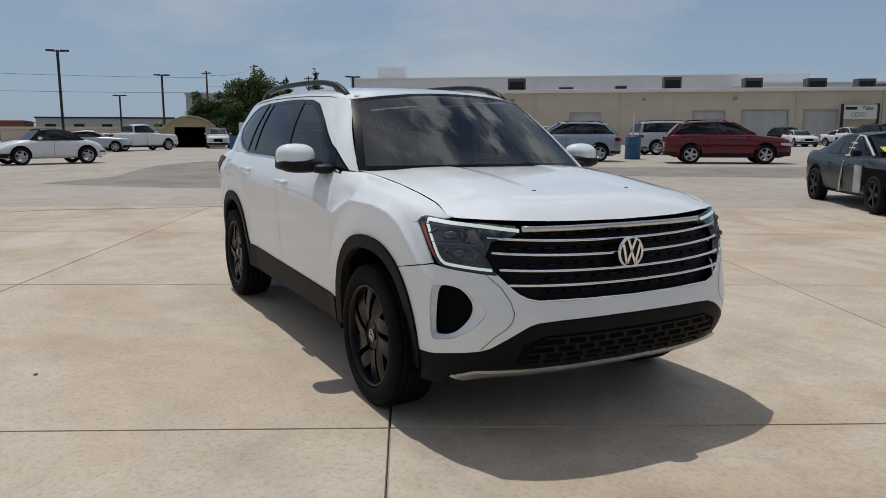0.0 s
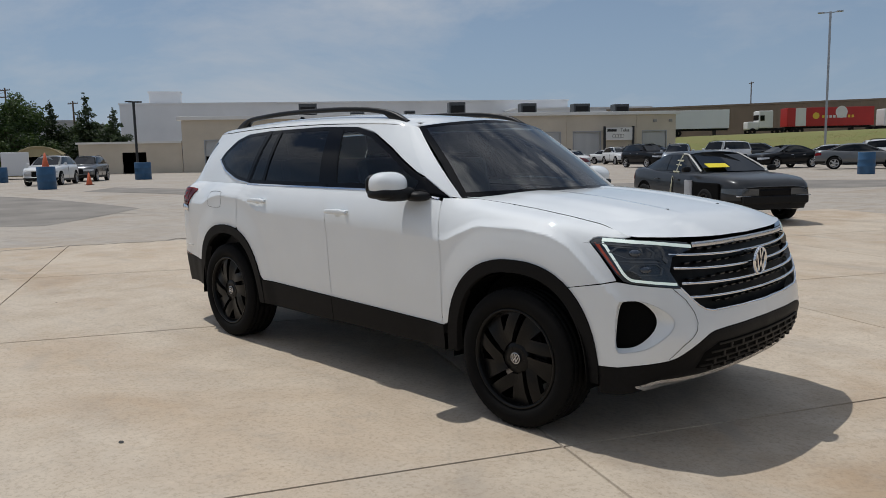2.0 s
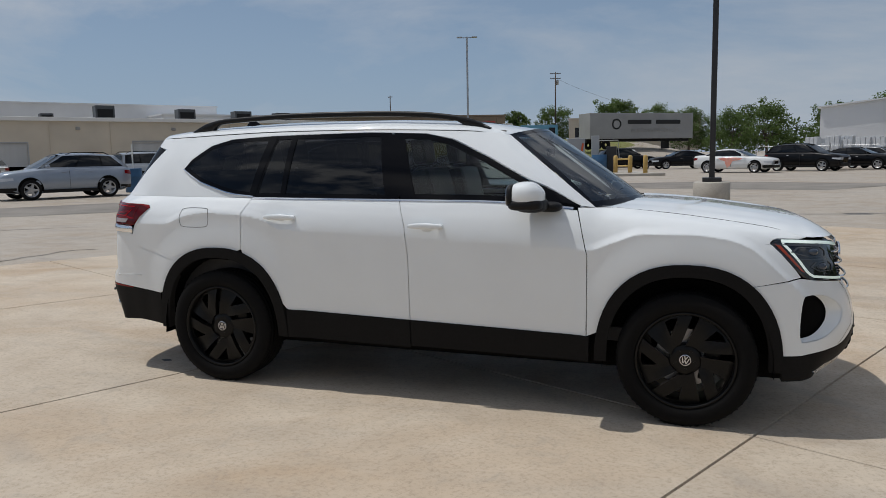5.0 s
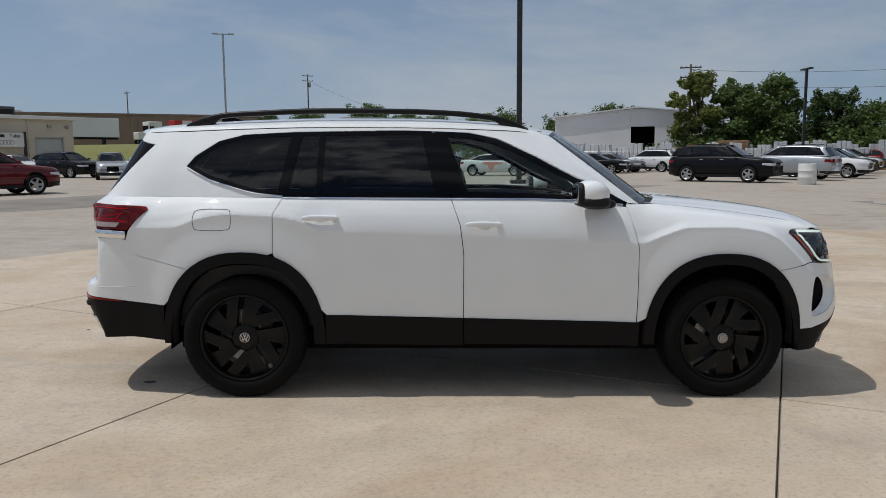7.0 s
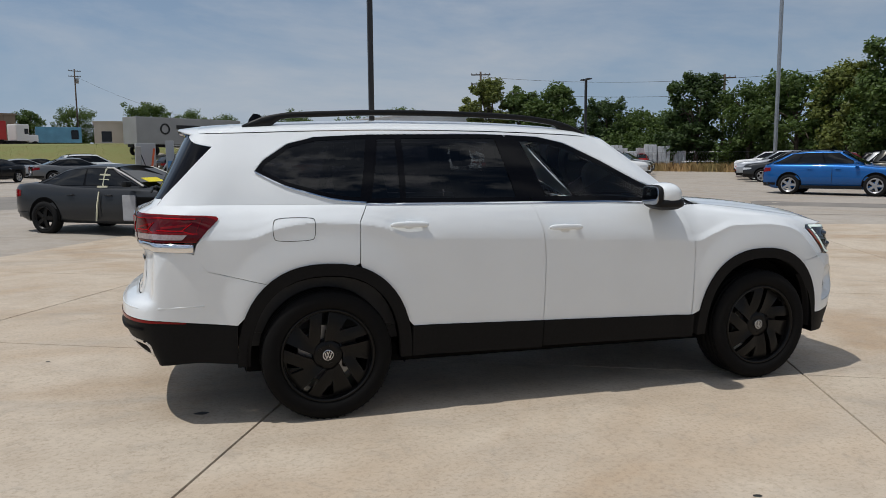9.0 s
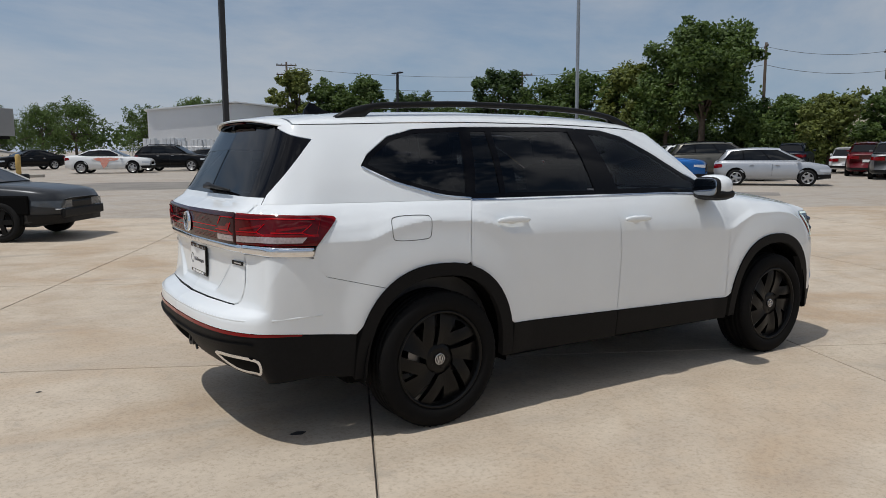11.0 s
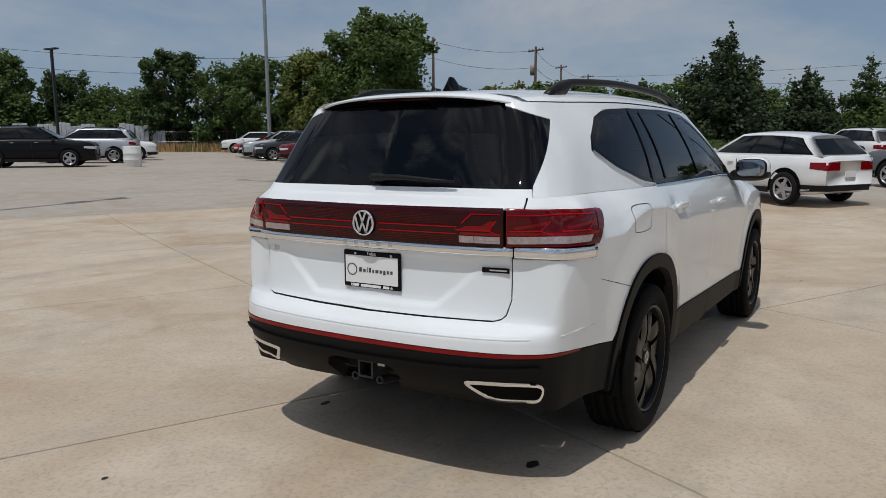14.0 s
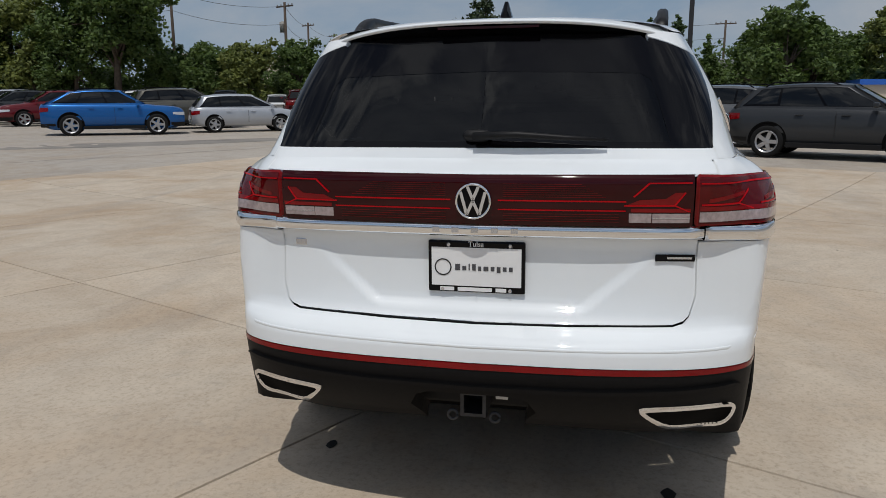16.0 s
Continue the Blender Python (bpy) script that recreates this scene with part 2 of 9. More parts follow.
# ---- materials of the place ----
def concrete(name, base, brown, dark, scuff=0.5):
    """Worn concrete: broad stains, mottling, tyre scuffs and fine grain."""
    m = bpy.data.materials.new(name)
    m.use_nodes = True
    nt = m.node_tree
    p = nt.nodes["Principled BSDF"]
    p.inputs["Specular IOR Level"].default_value = 0.25
    lk, nn = nt.links.new, nt.nodes.new
    co = nn("ShaderNodeTexCoord")

    def nz(scale, detail, rough=0.55, dist=0.0, vec=None):
        n = nn("ShaderNodeTexNoise")
        n.inputs["Scale"].default_value, n.inputs["Detail"].default_value = scale, detail
        n.inputs["Roughness"].default_value, n.inputs["Distortion"].default_value = rough, dist
        lk(vec or co.outputs["Object"], n.inputs["Vector"])
        return n.outputs["Fac"]

    def mr(val, a, b, c=0.0, d=1.0):
        n = nn("ShaderNodeMapRange")
        for key, v in zip(("From Min", "From Max", "To Min", "To Max"), (a, b, c, d)):
            n.inputs[key].default_value = v
        lk(val, n.inputs["Value"])
        return n.outputs["Result"]

    def mixc(fac, a, b):
        n = nn("ShaderNodeMix")
        n.data_type = "RGBA"
        lk(fac, n.inputs["Factor"])
        for key, v in (("A", a), ("B", b)):
            if isinstance(v, tuple):
                n.inputs[key].default_value = (*v, 1)
            else:
                lk(v, n.inputs[key])
        return n.outputs["Result"]
    col = mixc(mr(nz(0.45, 6, 0.6, 1.2), 0.44, 0.66), base, brown)
    # long grey drags, stretched along one way
    mp = nn("ShaderNodeMapping")
    mp.inputs["Rotation"].default_value = (0, 0, 1.13)
    mp.inputs["Scale"].default_value = (0.35, 1.9, 1.0)
    lk(co.outputs["Object"], mp.inputs["Vector"])
    col = mixc(mr(nz(0.8, 7, 0.62, 0.5, mp.outputs["Vector"]), 0.52, 0.78, 0.0, scuff), col, dark)
    col = mixc(mr(nz(2.1, 7, 0.68, 0.4), 0.46, 0.74, 0.0, 0.55), col, tuple(c * 0.74 for c in brown))
    col = mixc(mr(nz(0.17, 4, 0.5, 0.3), 0.48, 0.62, 0.0, 0.40), col, tuple(c * 1.08 for c in base))
    col = mixc(mr(nz(9.0, 5, 0.7), 0.35, 0.75, 0.0, 0.35), col, tuple(c * 0.70 for c in base))
    col = mixc(mr(nz(38.0, 4, 0.75), 0.48, 0.74, 0.0, 0.55), col, tuple(c * 0.5 for c in brown))
    col = mixc(mr(nz(4.3, 9, 0.78, 0.8), 0.55, 0.66, 0.0, 0.32), col, tuple(c * 0.9 for c in dark))
    # thin curved tyre scuffs
    wv = nn("ShaderNodeTexWave")
    wv.wave_type, wv.rings_direction = "RINGS", "Z"
    wv.inputs["Scale"].default_value, wv.inputs["Distortion"].default_value = 0.22, 1.2
    wv.inputs["Detail"].default_value, wv.inputs["Detail Scale"].default_value = 1.0, 0.4
    off = nn("ShaderNodeMapping")
    off.inputs["Location"].default_value = (6.0, 9.0, 0)
    lk(co.outputs["Object"], off.inputs["Vector"])
    lk(off.outputs["Vector"], wv.inputs["Vector"])
    mul = nn("ShaderNodeMath")
    mul.operation = "MULTIPLY"
    lk(mr(wv.outputs["Fac"], 0.965, 1.0), mul.inputs[0])
    lk(mr(nz(0.7, 5), 0.48, 0.72, 0.0, 0.55), mul.inputs[1])
    col = mixc(mul.outputs["Value"], col, dark)
    grain = nz(170.0, 3, 0.7)
    col = mixc(mr(grain, 0.3, 0.75, 0.0, 0.16), col, tuple(min(1, c * 1.25) for c in base))
    info = nn("ShaderNodeObjectInfo")
    sc = nn("ShaderNodeVectorMath")
    sc.operation = "SCALE"
    lk(mr(info.outputs["Random"], 0, 1, 0.965, 1.03), sc.inputs["Scale"])
    lk(col, sc.inputs[0])
    lk(sc.outputs["Vector"], p.inputs["Base Color"])
    lk(mr(nz(3.0, 5), 0.3, 0.7, 0.55, 0.85), p.inputs["Roughness"])
    bp = nn("ShaderNodeBump")
    bp.inputs["Strength"].default_value, bp.inputs["Distance"].default_value = 0.25, 0.004
    lk(grain, bp.inputs["Height"])
    lk(bp.outputs["Normal"], p.inputs["Normal"])
    return m


M_PAD = concrete("tan_concrete", (0.555, 0.475, 0.375), (0.43, 0.315, 0.208), (0.31, 0.28, 0.245), 0.75)
M_LOT = concrete("grey_concrete", (0.42, 0.378, 0.325), (0.37, 0.305, 0.235), (0.25, 0.235, 0.22), 0.8)
M_ASPHALT = material("asphalt", (0.235, 0.215, 0.19), 0.9, var=0.35, scale=0.7, bump=0.4, fine=90)
M_OIL = material("old_oil_spot", (0.02, 0.018, 0.016), 0.6, var=0.3)
M_GRASS = material("grass", (0.125, 0.145, 0.04), 0.95, var=0.5, scale=0.5, tint=(0.19, 0.165, 0.055), fine=5, bump=0.8)
M_DIRT = material("dry_dirt", (0.36, 0.27, 0.18), 0.95, var=0.4, scale=0.8, bump=0.6)
M_BLACK = material("black_plastic", (0.010, 0.010, 0.0105), 0.5, var=0.2, scale=30, bump=0.03, spec=0.2)
M_STEEL = material("galvanised_steel", (0.42, 0.43, 0.44), 0.45, 0.9, var=0.2, scale=8)
M_IRON = material("dark_iron", (0.045, 0.045, 0.047), 0.5, 0.4, var=0.3, scale=20)
M_POLE = material("black_painted_pole", (0.02, 0.02, 0.022), 0.5, var=0.3, scale=3)
M_WOOD = material("weathered_pole_wood", (0.085, 0.062, 0.046), 0.9, var=0.35, scale=4, bump=0.4)
M_CONC = concrete("bare_concrete", (0.45, 0.42, 0.37), (0.40, 0.36, 0.3), (0.28, 0.26, 0.24))

# ---- ground ----
PAD_X = Vector((0.9015, -0.4327))   # across the joints that run beside the car
PAD_Y = Vector((0.4327, 0.9015))
PAD_A = (-8.35, -4.8, -1.3, 2.11, 5.6, 9.1, 12.6)
PAD_B = (-11.0, -7.4, -3.6, -0.12, 3.6, 7.25, 10.9, 12.6)


def in_pad(x, y, margin=0.0):
    a, b = PAD_X.x * x + PAD_X.y * y, PAD_Y.x * x + PAD_Y.y * y
    return PAD_A[0] - margin < a < PAD_A[-1] + margin and PAD_B[0] - margin < b < PAD_B[-1] + margin


def build_ground():
    radii = [0, 1, 2, 3, 4, 5, 6, 7, 8, 9, 10, 11, 12, 13, 14, 15, 16, 17, 18.5, 20, 22, 24, 26, 28, 31, 34, 38, 42, 46, 50, 55, 60, 66, 72, 78, 84, 90, 98, 110, 130, 160, 220, 350, 700, 1500, 3000]
    n = 144
    verts, faces = [(0, 0, -0.03)], []
    for r in radii[1:]:
        for k in range(n):
            x, y = r * math.cos(2 * math.pi * k / n), r * math.sin(2 * math.pi * k / n)
            verts.append((x, y, ground_z(x, y) - (0.03 if in_pad(x, y) else 0.0)))
    for k in range(n):
        faces.append((0, 1 + k, 1 + (k + 1) % n))
    for i in range(len(radii) - 2):
        for k in range(n):
            j = (k + 1) % n
            a = 1 + i * n
            faces.append((a + k, a + n + k, a + n + j, a + j))
    tagged(part("ground", mesh_of("ground", verts, faces, True), M_LOT), "worn grey concrete car lot, stained and patched", "ground", kind="structure")


build_ground()


def sheet(name, outline, mat, label, lift=0.004, step=1.2, category="ground", kind="structure", height=ground_z):
    """A flat spread of material that follows the ground, inside an outline."""
    v2, f = fill([Vector(p) for p in outline], [], step)
    verts = [(p.x, p.y, height(p.x, p.y) + lift) for p in v2]
    return tagged(part(name, mesh_of(name, verts, f, True), mat), label, category, kind=kind)


def resample(loop, step):
    out = []
    for a, b in zip(loop, loop[1:] + loop[:1]):
        n = max(1, int(math.ceil((b - a).length / step)))
        out += [a.lerp(b, i / n) for i in range(n)]
    return out


def inside(p, loop):
    c = False
    j = len(loop) - 1
    for i in range(len(loop)):
        a, b = loop[i], loop[j]
        if (a.y > p.y) != (b.y > p.y) and p.x < (b.x - a.x) * (p.y - a.y) / (b.y - a.y) + a.x:
            c = not c
        j = i
    return c


def fill(outer, holes, step):
    """Triangulate an outline with holes, with an even net of points inside."""
    loops = [resample(list(l), step) for l in (outer, *holes)]
    pts, edges = [], []
    for l in loops:
        k = len(pts)
        pts += l
        edges += [(k + i, k + (i + 1) % len(l)) for i in range(len(l))]
    bx = np.array([(p.x, p.y) for p in pts])
    x0, x1 = min(p.x for p in loops[0]), max(p.x for p in loops[0])
    y0, y1 = min(p.y for p in loops[0]), max(p.y for p in loops[0])
    rows = int((y1 - y0) / (step * 0.87)) + 1
    for j in range(rows + 1):
        y = y0 + (y1 - y0) * j / max(rows, 1)
        for i in range(int((x1 - x0) / step) + 2):
            q = Vector((x0 + step * (i + 0.5 * (j % 2)), y))
            if np.min((bx[:, 0] - q.x) ** 2 + (bx[:, 1] - q.y) ** 2) < (0.45 * step) ** 2:
                continue
            if inside(q, loops[0]) and not any(inside(q, h) for h in loops[1:]):
                pts.append(q)
    vs, _, fs, *_ = geometry.delaunay_2d_cdt(pts, edges, [], 0, 1e-6)
    keep = []
    for f in fs:
        c = sum((vs[i] for i in f), Vector((0, 0))) / len(f)
        if inside(c, loops[0]) and not any(inside(c, h) for h in loops[1:]):
            keep.append(tuple(f))
    return vs, keep


def build_pavement():
    """Concrete pad in cast slabs, each a piece with a rounded edge."""
    pad = thing("pavement", Matrix(), "sunlit tan concrete pad cast in large square slabs", "pavement", kind="structure")
    # bed below the joints
    for i in range(len(PAD_A) - 1):
        for j in range(len(PAD_B) - 1):
            a0, a1, b0, b1 = PAD_A[i] + 0.004, PAD_A[i + 1] - 0.004, PAD_B[j] + 0.004, PAD_B[j + 1] - 0.004
            ta = [a0, a0 + 0.004] + [a0 + (a1 - a0) * k / 8 for k in range(1, 8)] + [a1 - 0.004, a1]
            tb = [b0, b0 + 0.004] + [b0 + (b1 - b0) * k / 8 for k in range(1, 8)] + [b1 - 0.004, b1]
            verts, faces = [], []
            for u, a in enumerate(ta):
                for v, b in enumerate(tb):
                    p = PAD_X * a + PAD_Y * b
                    rim = (u in (0, len(ta) - 1)) or (v in (0, len(tb) - 1))
                    verts.append((p.x, p.y, ground_z(p.x, p.y) - (0.012 if rim else 0.0)))
            n = len(tb)
            for u in range(len(ta) - 1):
                for v in range(n - 1):
                    faces.append((u * n + v, (u + 1) * n + v, (u + 1) * n + v + 1, u * n + v + 1))
            part("slab", mesh_of("slab", verts, faces, False), M_PAD, pad)
    return pad


build_pavement()
sheet("road", [(-30, 8), (-16.5, 10.2), (-8.5, 18.4), (-1, 24.5), (6, 22.5), (10, 26.5), (2, 30), (-10, 25.3), (-19, 12.8), (-34, 11)], M_ASPHALT, "dark asphalt strip across the worn concrete lot", category="road")
sheet("asphalt_patch", [(-18.4, -2.4), (-20.2, -0.4), (-26, 1.6), (-30, 4.5), (-22, 5.2), (-18, 5.4), (-14.4, 1.6), (-15.5, 0.4)], M_ASPHALT, "dark asphalt repair patch in the lot", category="road")
sheet("asphalt_patch", [(12.8, 15.3), (15.7, 12.1), (18.5, 9.5), (20, 10.5), (15.5, 15.6), (14.3, 17.4), (12.5, 17.2)], M_ASPHALT, "dark asphalt repair strip in the lot", category="road")
sheet("asphalt_patch", [(13.4, 18.5), (19.5, 17.2), (24, 24), (17, 27)], M_LOT, "grey concrete repair patch", category="road")


def build_spots():
    """Small dropped blots of old oil and gum."""
    rng = random.Random(4)
    for x, y, r in ((0.18, -2.55, 0.018), (-2.2, -0.66, 0.035), (-2.05, 0.7, 0.03), (3.5, -1.15, 0.02), (-3.3, 0.9, 0.015), (-4.0, -1.5, 0.012), (2.9, -2.6, 0.014), (1.9, -3.1, 0.012), (-1.2, -3.0, 0.01), (-3.0, -2.4, 0.012)):
        loop = [(x + r * (1 + 0.5 * rng.random()) * math.cos(k * 0.7), y + 0.6 * r * (1 + 0.5 * rng.random()) * math.sin(k * 0.7)) for k in range(9)]
        sheet("oil_spot", loop, M_OIL, "small dark oil blot on the concrete", 0.002, 0.05, "stain", "stuff")
    # cracks with dark fill
    for a, b in (((-9.6, -3.2), (-8.6, 1.5)), ((-8.6, 1.5), (-8.2, 5.0)), ((-17, 4), (-12, 9)), ((9, 13), (16, 8))):
        d = Vector(b) - Vector(a)
        nrm = Vector((-d.y, d.x)).normalized()
        pts = [Vector(a) + d * (k / 14) + nrm * rng.uniform(-0.15, 0.15) for k in range(15)]
        loop = [p + nrm * rng.uniform(0.008, 0.05) for p in pts] + [p - nrm * rng.uniform(0.008, 0.05) for p in reversed(pts)]
        sheet("crack", loop, M_ASPHALT, "broken joint filled with dark dirt", 0.003, 0.4, "crack", "stuff")


build_spots()

# ---- the white family car ----
M_WHITE = material("white_car_paint", (0.785, 0.82, 0.835), 0.5, coat=1.0, var=0.03, scale=3, fine=400, spec=0.2)
M_CLAD = material("grained_black_cladding", (0.0062, 0.0062, 0.0068), 0.55, var=0.25, scale=60, bump=0.06, fine=500, spec=0.14)
M_GLOSSB = material("gloss_black_trim", (0.003, 0.003, 0.004), 0.10, var=0, spec=0.15)
M_RAIL = material("satin_black_rail", (0.005, 0.005, 0.005), 0.42, var=0, spec=0.25)
M_CHROME = material("chrome", (0.82, 0.83, 0.85), 0.07, 1.0, var=0)
M_MIRROR = material("mirror_glass", (0.30, 0.32, 0.35), 0.02, 1.0, var=0)
M_SATIN = material("satin_silver", (0.62, 0.63, 0.65), 0.25, 0.85, var=0.05, scale=20)
M_TYRE = material("tyre_rubber", (0.005, 0.005, 0.0052), 0.8, var=0.4, scale=25, bump=0.15, tint=(0.008, 0.0075, 0.007), spec=0.1)
M_RIM = material("black_alloy", (0.006, 0.0058, 0.0055), 0.30, coat=0.0, spec=0.2, var=0.2, scale=20)
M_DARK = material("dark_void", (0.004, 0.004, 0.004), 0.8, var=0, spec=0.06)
M_SEAT = material("dark_grey_leatherette", (0.028, 0.028, 0.03), 0.5, var=0.3, scale=12, bump=0.05)
M_LINER = material("pale_headliner", (0.38, 0.37, 0.35), 0.9, var=0.1)
M_RED = material("red_lamp_lens", (0.19, 0.0008, 0.0025), 0.08, coat=0.08, var=0.25, scale=14, spec=0.3)
M_REDDARK = material("dark_red_lamp_lens", (0.030, 0.0004, 0.0015), 0.05, var=0.2, scale=10, spec=0.3)
M_REDHOT = material("bright_red_light_bar", (0.46, 0.0015, 0.006), 0.2, var=0, spec=0.15)
M_REDMID = material("deep_red_lamp_lens", (0.085, 0.0006, 0.002), 0.06, coat=0.05, var=0.3, scale=18, spec=0.3)
M_CLEAR = material("frosted_clear_lens", (0.36, 0.29, 0.29), 0.2, coat=1.0, var=0.25, scale=60)
M_AMBER = material("amber_marker", (0.36, 0.045, 0.008), 0.15, coat=1.0, var=0.1)
M_DRL = material("white_light_guide", (0.78, 0.86, 0.82), 0.2, coat=1.0, var=0)
_p = M_DRL.node_tree.nodes["Principled BSDF"]
_p.inputs["Emission Color"].default_value, _p.inputs["Emission Strength"].default_value = (0.80, 1.0, 0.90, 1), 0.45   # daytime lamp, switched on
M_LAMP = material("smoked_lamp_housing", (0.012, 0.014, 0.017), 0.08, coat=1.0, var=0)
M_GRILLE = material("grille_black", (0.003, 0.003, 0.003), 0.5, var=0, spec=0.18)
M_LAMPGREY = material("grey_lamp_trim", (0.05, 0.055, 0.06), 0.25, coat=1.0, var=0)
M_BLUELENS = material("projector_lens", (0.03, 0.045, 0.07), 0.03, 0.3, coat=1.0, var=0)
M_REARB = material("black_glass_border", (0.003, 0.003, 0.004), 0.02, var=0, spec=0.25)
M_REARG = glass("dark_rear_glass", (0.10, 0.105, 0.11))
M_PLATE = material("white_plate_card", (0.78, 0.78, 0.77), 0.35, var=0.04)
M_INK = material("black_print", (0.01, 0.01, 0.01), 0.5, var=0)
M_PRINT = material("grey_black_print", (0.06, 0.06, 0.065), 0.5, var=0)
M_GLASS = glass("green_tinted_glass", (0.80, 0.88, 0.85))
M_SCREEN = glass("laminated_windscreen", (0.52, 0.59, 0.57), ior=2.05)
M_PRIV = glass("privacy_glass", (0.10, 0.10, 0.11))
M_GREYDISC = material("brake_disc_steel", (0.3, 0.3, 0.31), 0.35, 0.9, var=0.2)

SUV = thing("suv", LEAN, "white sport utility car with black wheels, parked on tan concrete", "car")


def spline(points):
    """Catmull-Rom through points, by index."""
    pts = [Vector(p) for p in points]

    def f(u):
        n = len(pts) - 1
        u = min(max(u, 0.0), n - 1e-9)
        i = int(u)
        t = u - i
        a = pts[i - 1] if i > 0 else pts[0] * 2 - pts[1]
        b, c = pts[i], pts[i + 1]
        d = pts[i + 2] if i + 2 <= n else pts[n] * 2 - pts[n - 1]
        return 0.5 * (2 * b + (c - a) * t + (2 * a - 5 * b + 4 * c - d) * t * t + (3 * b - a - 3 * c + d) * t ** 3)
    return f


# plan of the body at its widest, front centre to rear centre, right half (y counted outwards)
BASE = spline([(2.43, 0.0, 0), (2.415, 0.35, 0), (2.37, 0.62, 0), (2.285, 0.77, 0), (2.14, 0.885, 0), (1.93, 0.948, 0), (1.49, 0.978, 0), (1.05, 0.985, 0), (0.80, 0.988, 0), (0.3, 0.99, 0),
               (-0.4, 0.993, 0), (-1.1, 0.993, 0), (-1.6, 0.985, 0), (-2.0, 0.965, 0), (-2.285, 0.925, 0), (-2.47, 0.838, 0), (-2.58, 0.66, 0), (-2.635, 0.37, 0), (-2.65, 0.0, 0)])
# bonnet seam and belt line
BELT = spline([(2.30, 0.0, 1.035), (2.285, 0.35, 1.04), (2.235, 0.60, 1.05), (2.165, 0.755, 1.058), (2.075, 0.825, 1.066), (1.90, 0.806, 1.110), (1.49, 0.792, 1.166), (1.08, 0.815, 1.206), (0.80, 0.885, 1.225), (0.3, 0.91, 1.24),
               (-0.4, 0.917, 1.24), (-1.1, 0.912, 1.24), (-1.6, 0.893, 1.24), (-1.98, 0.840, 1.24), (-2.21, 0.818, 1.24), (-2.363, 0.764, 1.24), (-2.43, 0.632, 1.24), (-2.44, 0.33, 1.24), (-2.455, 0.0, 1.24)])
# foot and head of the glass house, from the windscreen pillar to the rear centre; index 8 of BELT is index 1 here
HEAD = spline([(0.42, 0.645, 1.635), (0.34, 0.672, 1.645), (0.10, 0.70, 1.66), (-0.45, 0.715, 1.672), (-1.1, 0.71, 1.67), (-1.55, 0.69, 1.658), (-1.88, 0.66, 1.645), (-2.06, 0.635, 1.64), (-2.165, 0.60, 1.638), (-2.21, 0.5, 1.645), (-2.235, 0.3, 1.652), (-2.245, 0.0, 1.655)])
FOOT0 = Vector((0.97, 0.825, 1.205))

crease = curve([(-2.6, 0.62), (-2.45, 0.8), (-2.25, 1.05), (-1.92, 1.06), (-1.75, 1.115), (-1.58, 1.14), (-1.31, 1.132), (-1.17, 1.11), (-1.0, 1.045), (-0.2, 1.015), (0.65, 0.985), (0.95, 0.975), (1.09, 1.022), (1.24, 1.070), (1.47, 1.075), (1.67, 1.055), (1.79, 1.014), (1.87, 0.955), (1.98, 0.85), (2.2, 0.65)])
rear_g = curve([(0.58, 0.0), (0.66, 0.02), (0.69, 0.12), (0.725, 0.50), (0.76, 0.60), (0.85, 0.68), (0.95, 0.72), (1.0, 0.66), (1.05, 0.53), (1.18, 0.50), (1.24, 1.0)])
gate_y = curve([(0.70, 0.26), (0.787, 0.36), (0.977, 0.565), (1.1, 0.64)])
front_in = curve([(0.20, 0.34), (0.30, 0.20), (0.36, 0.085), (0.42, 0.035), (0.50, 0.008), (0.56, 0.0)])
rear_in = curve([(0.24, 0.30), (0.34, 0.17), (0.42, 0.075), (0.50, 0.025), (0.58, 0.0)])
AXLE = 1.4895


def arch_rho(x, z, grow=0.0):
    """Below 1 inside the wheel arch, above 1 outside."""
    x0 = AXLE if x > 0 else -AXLE
    n = 2.35
    return (abs((x - x0) / (0.50 + grow)) ** n + abs((max(z, 0.34) - 0.34) / (0.575 + grow)) ** n) ** (1 / n)


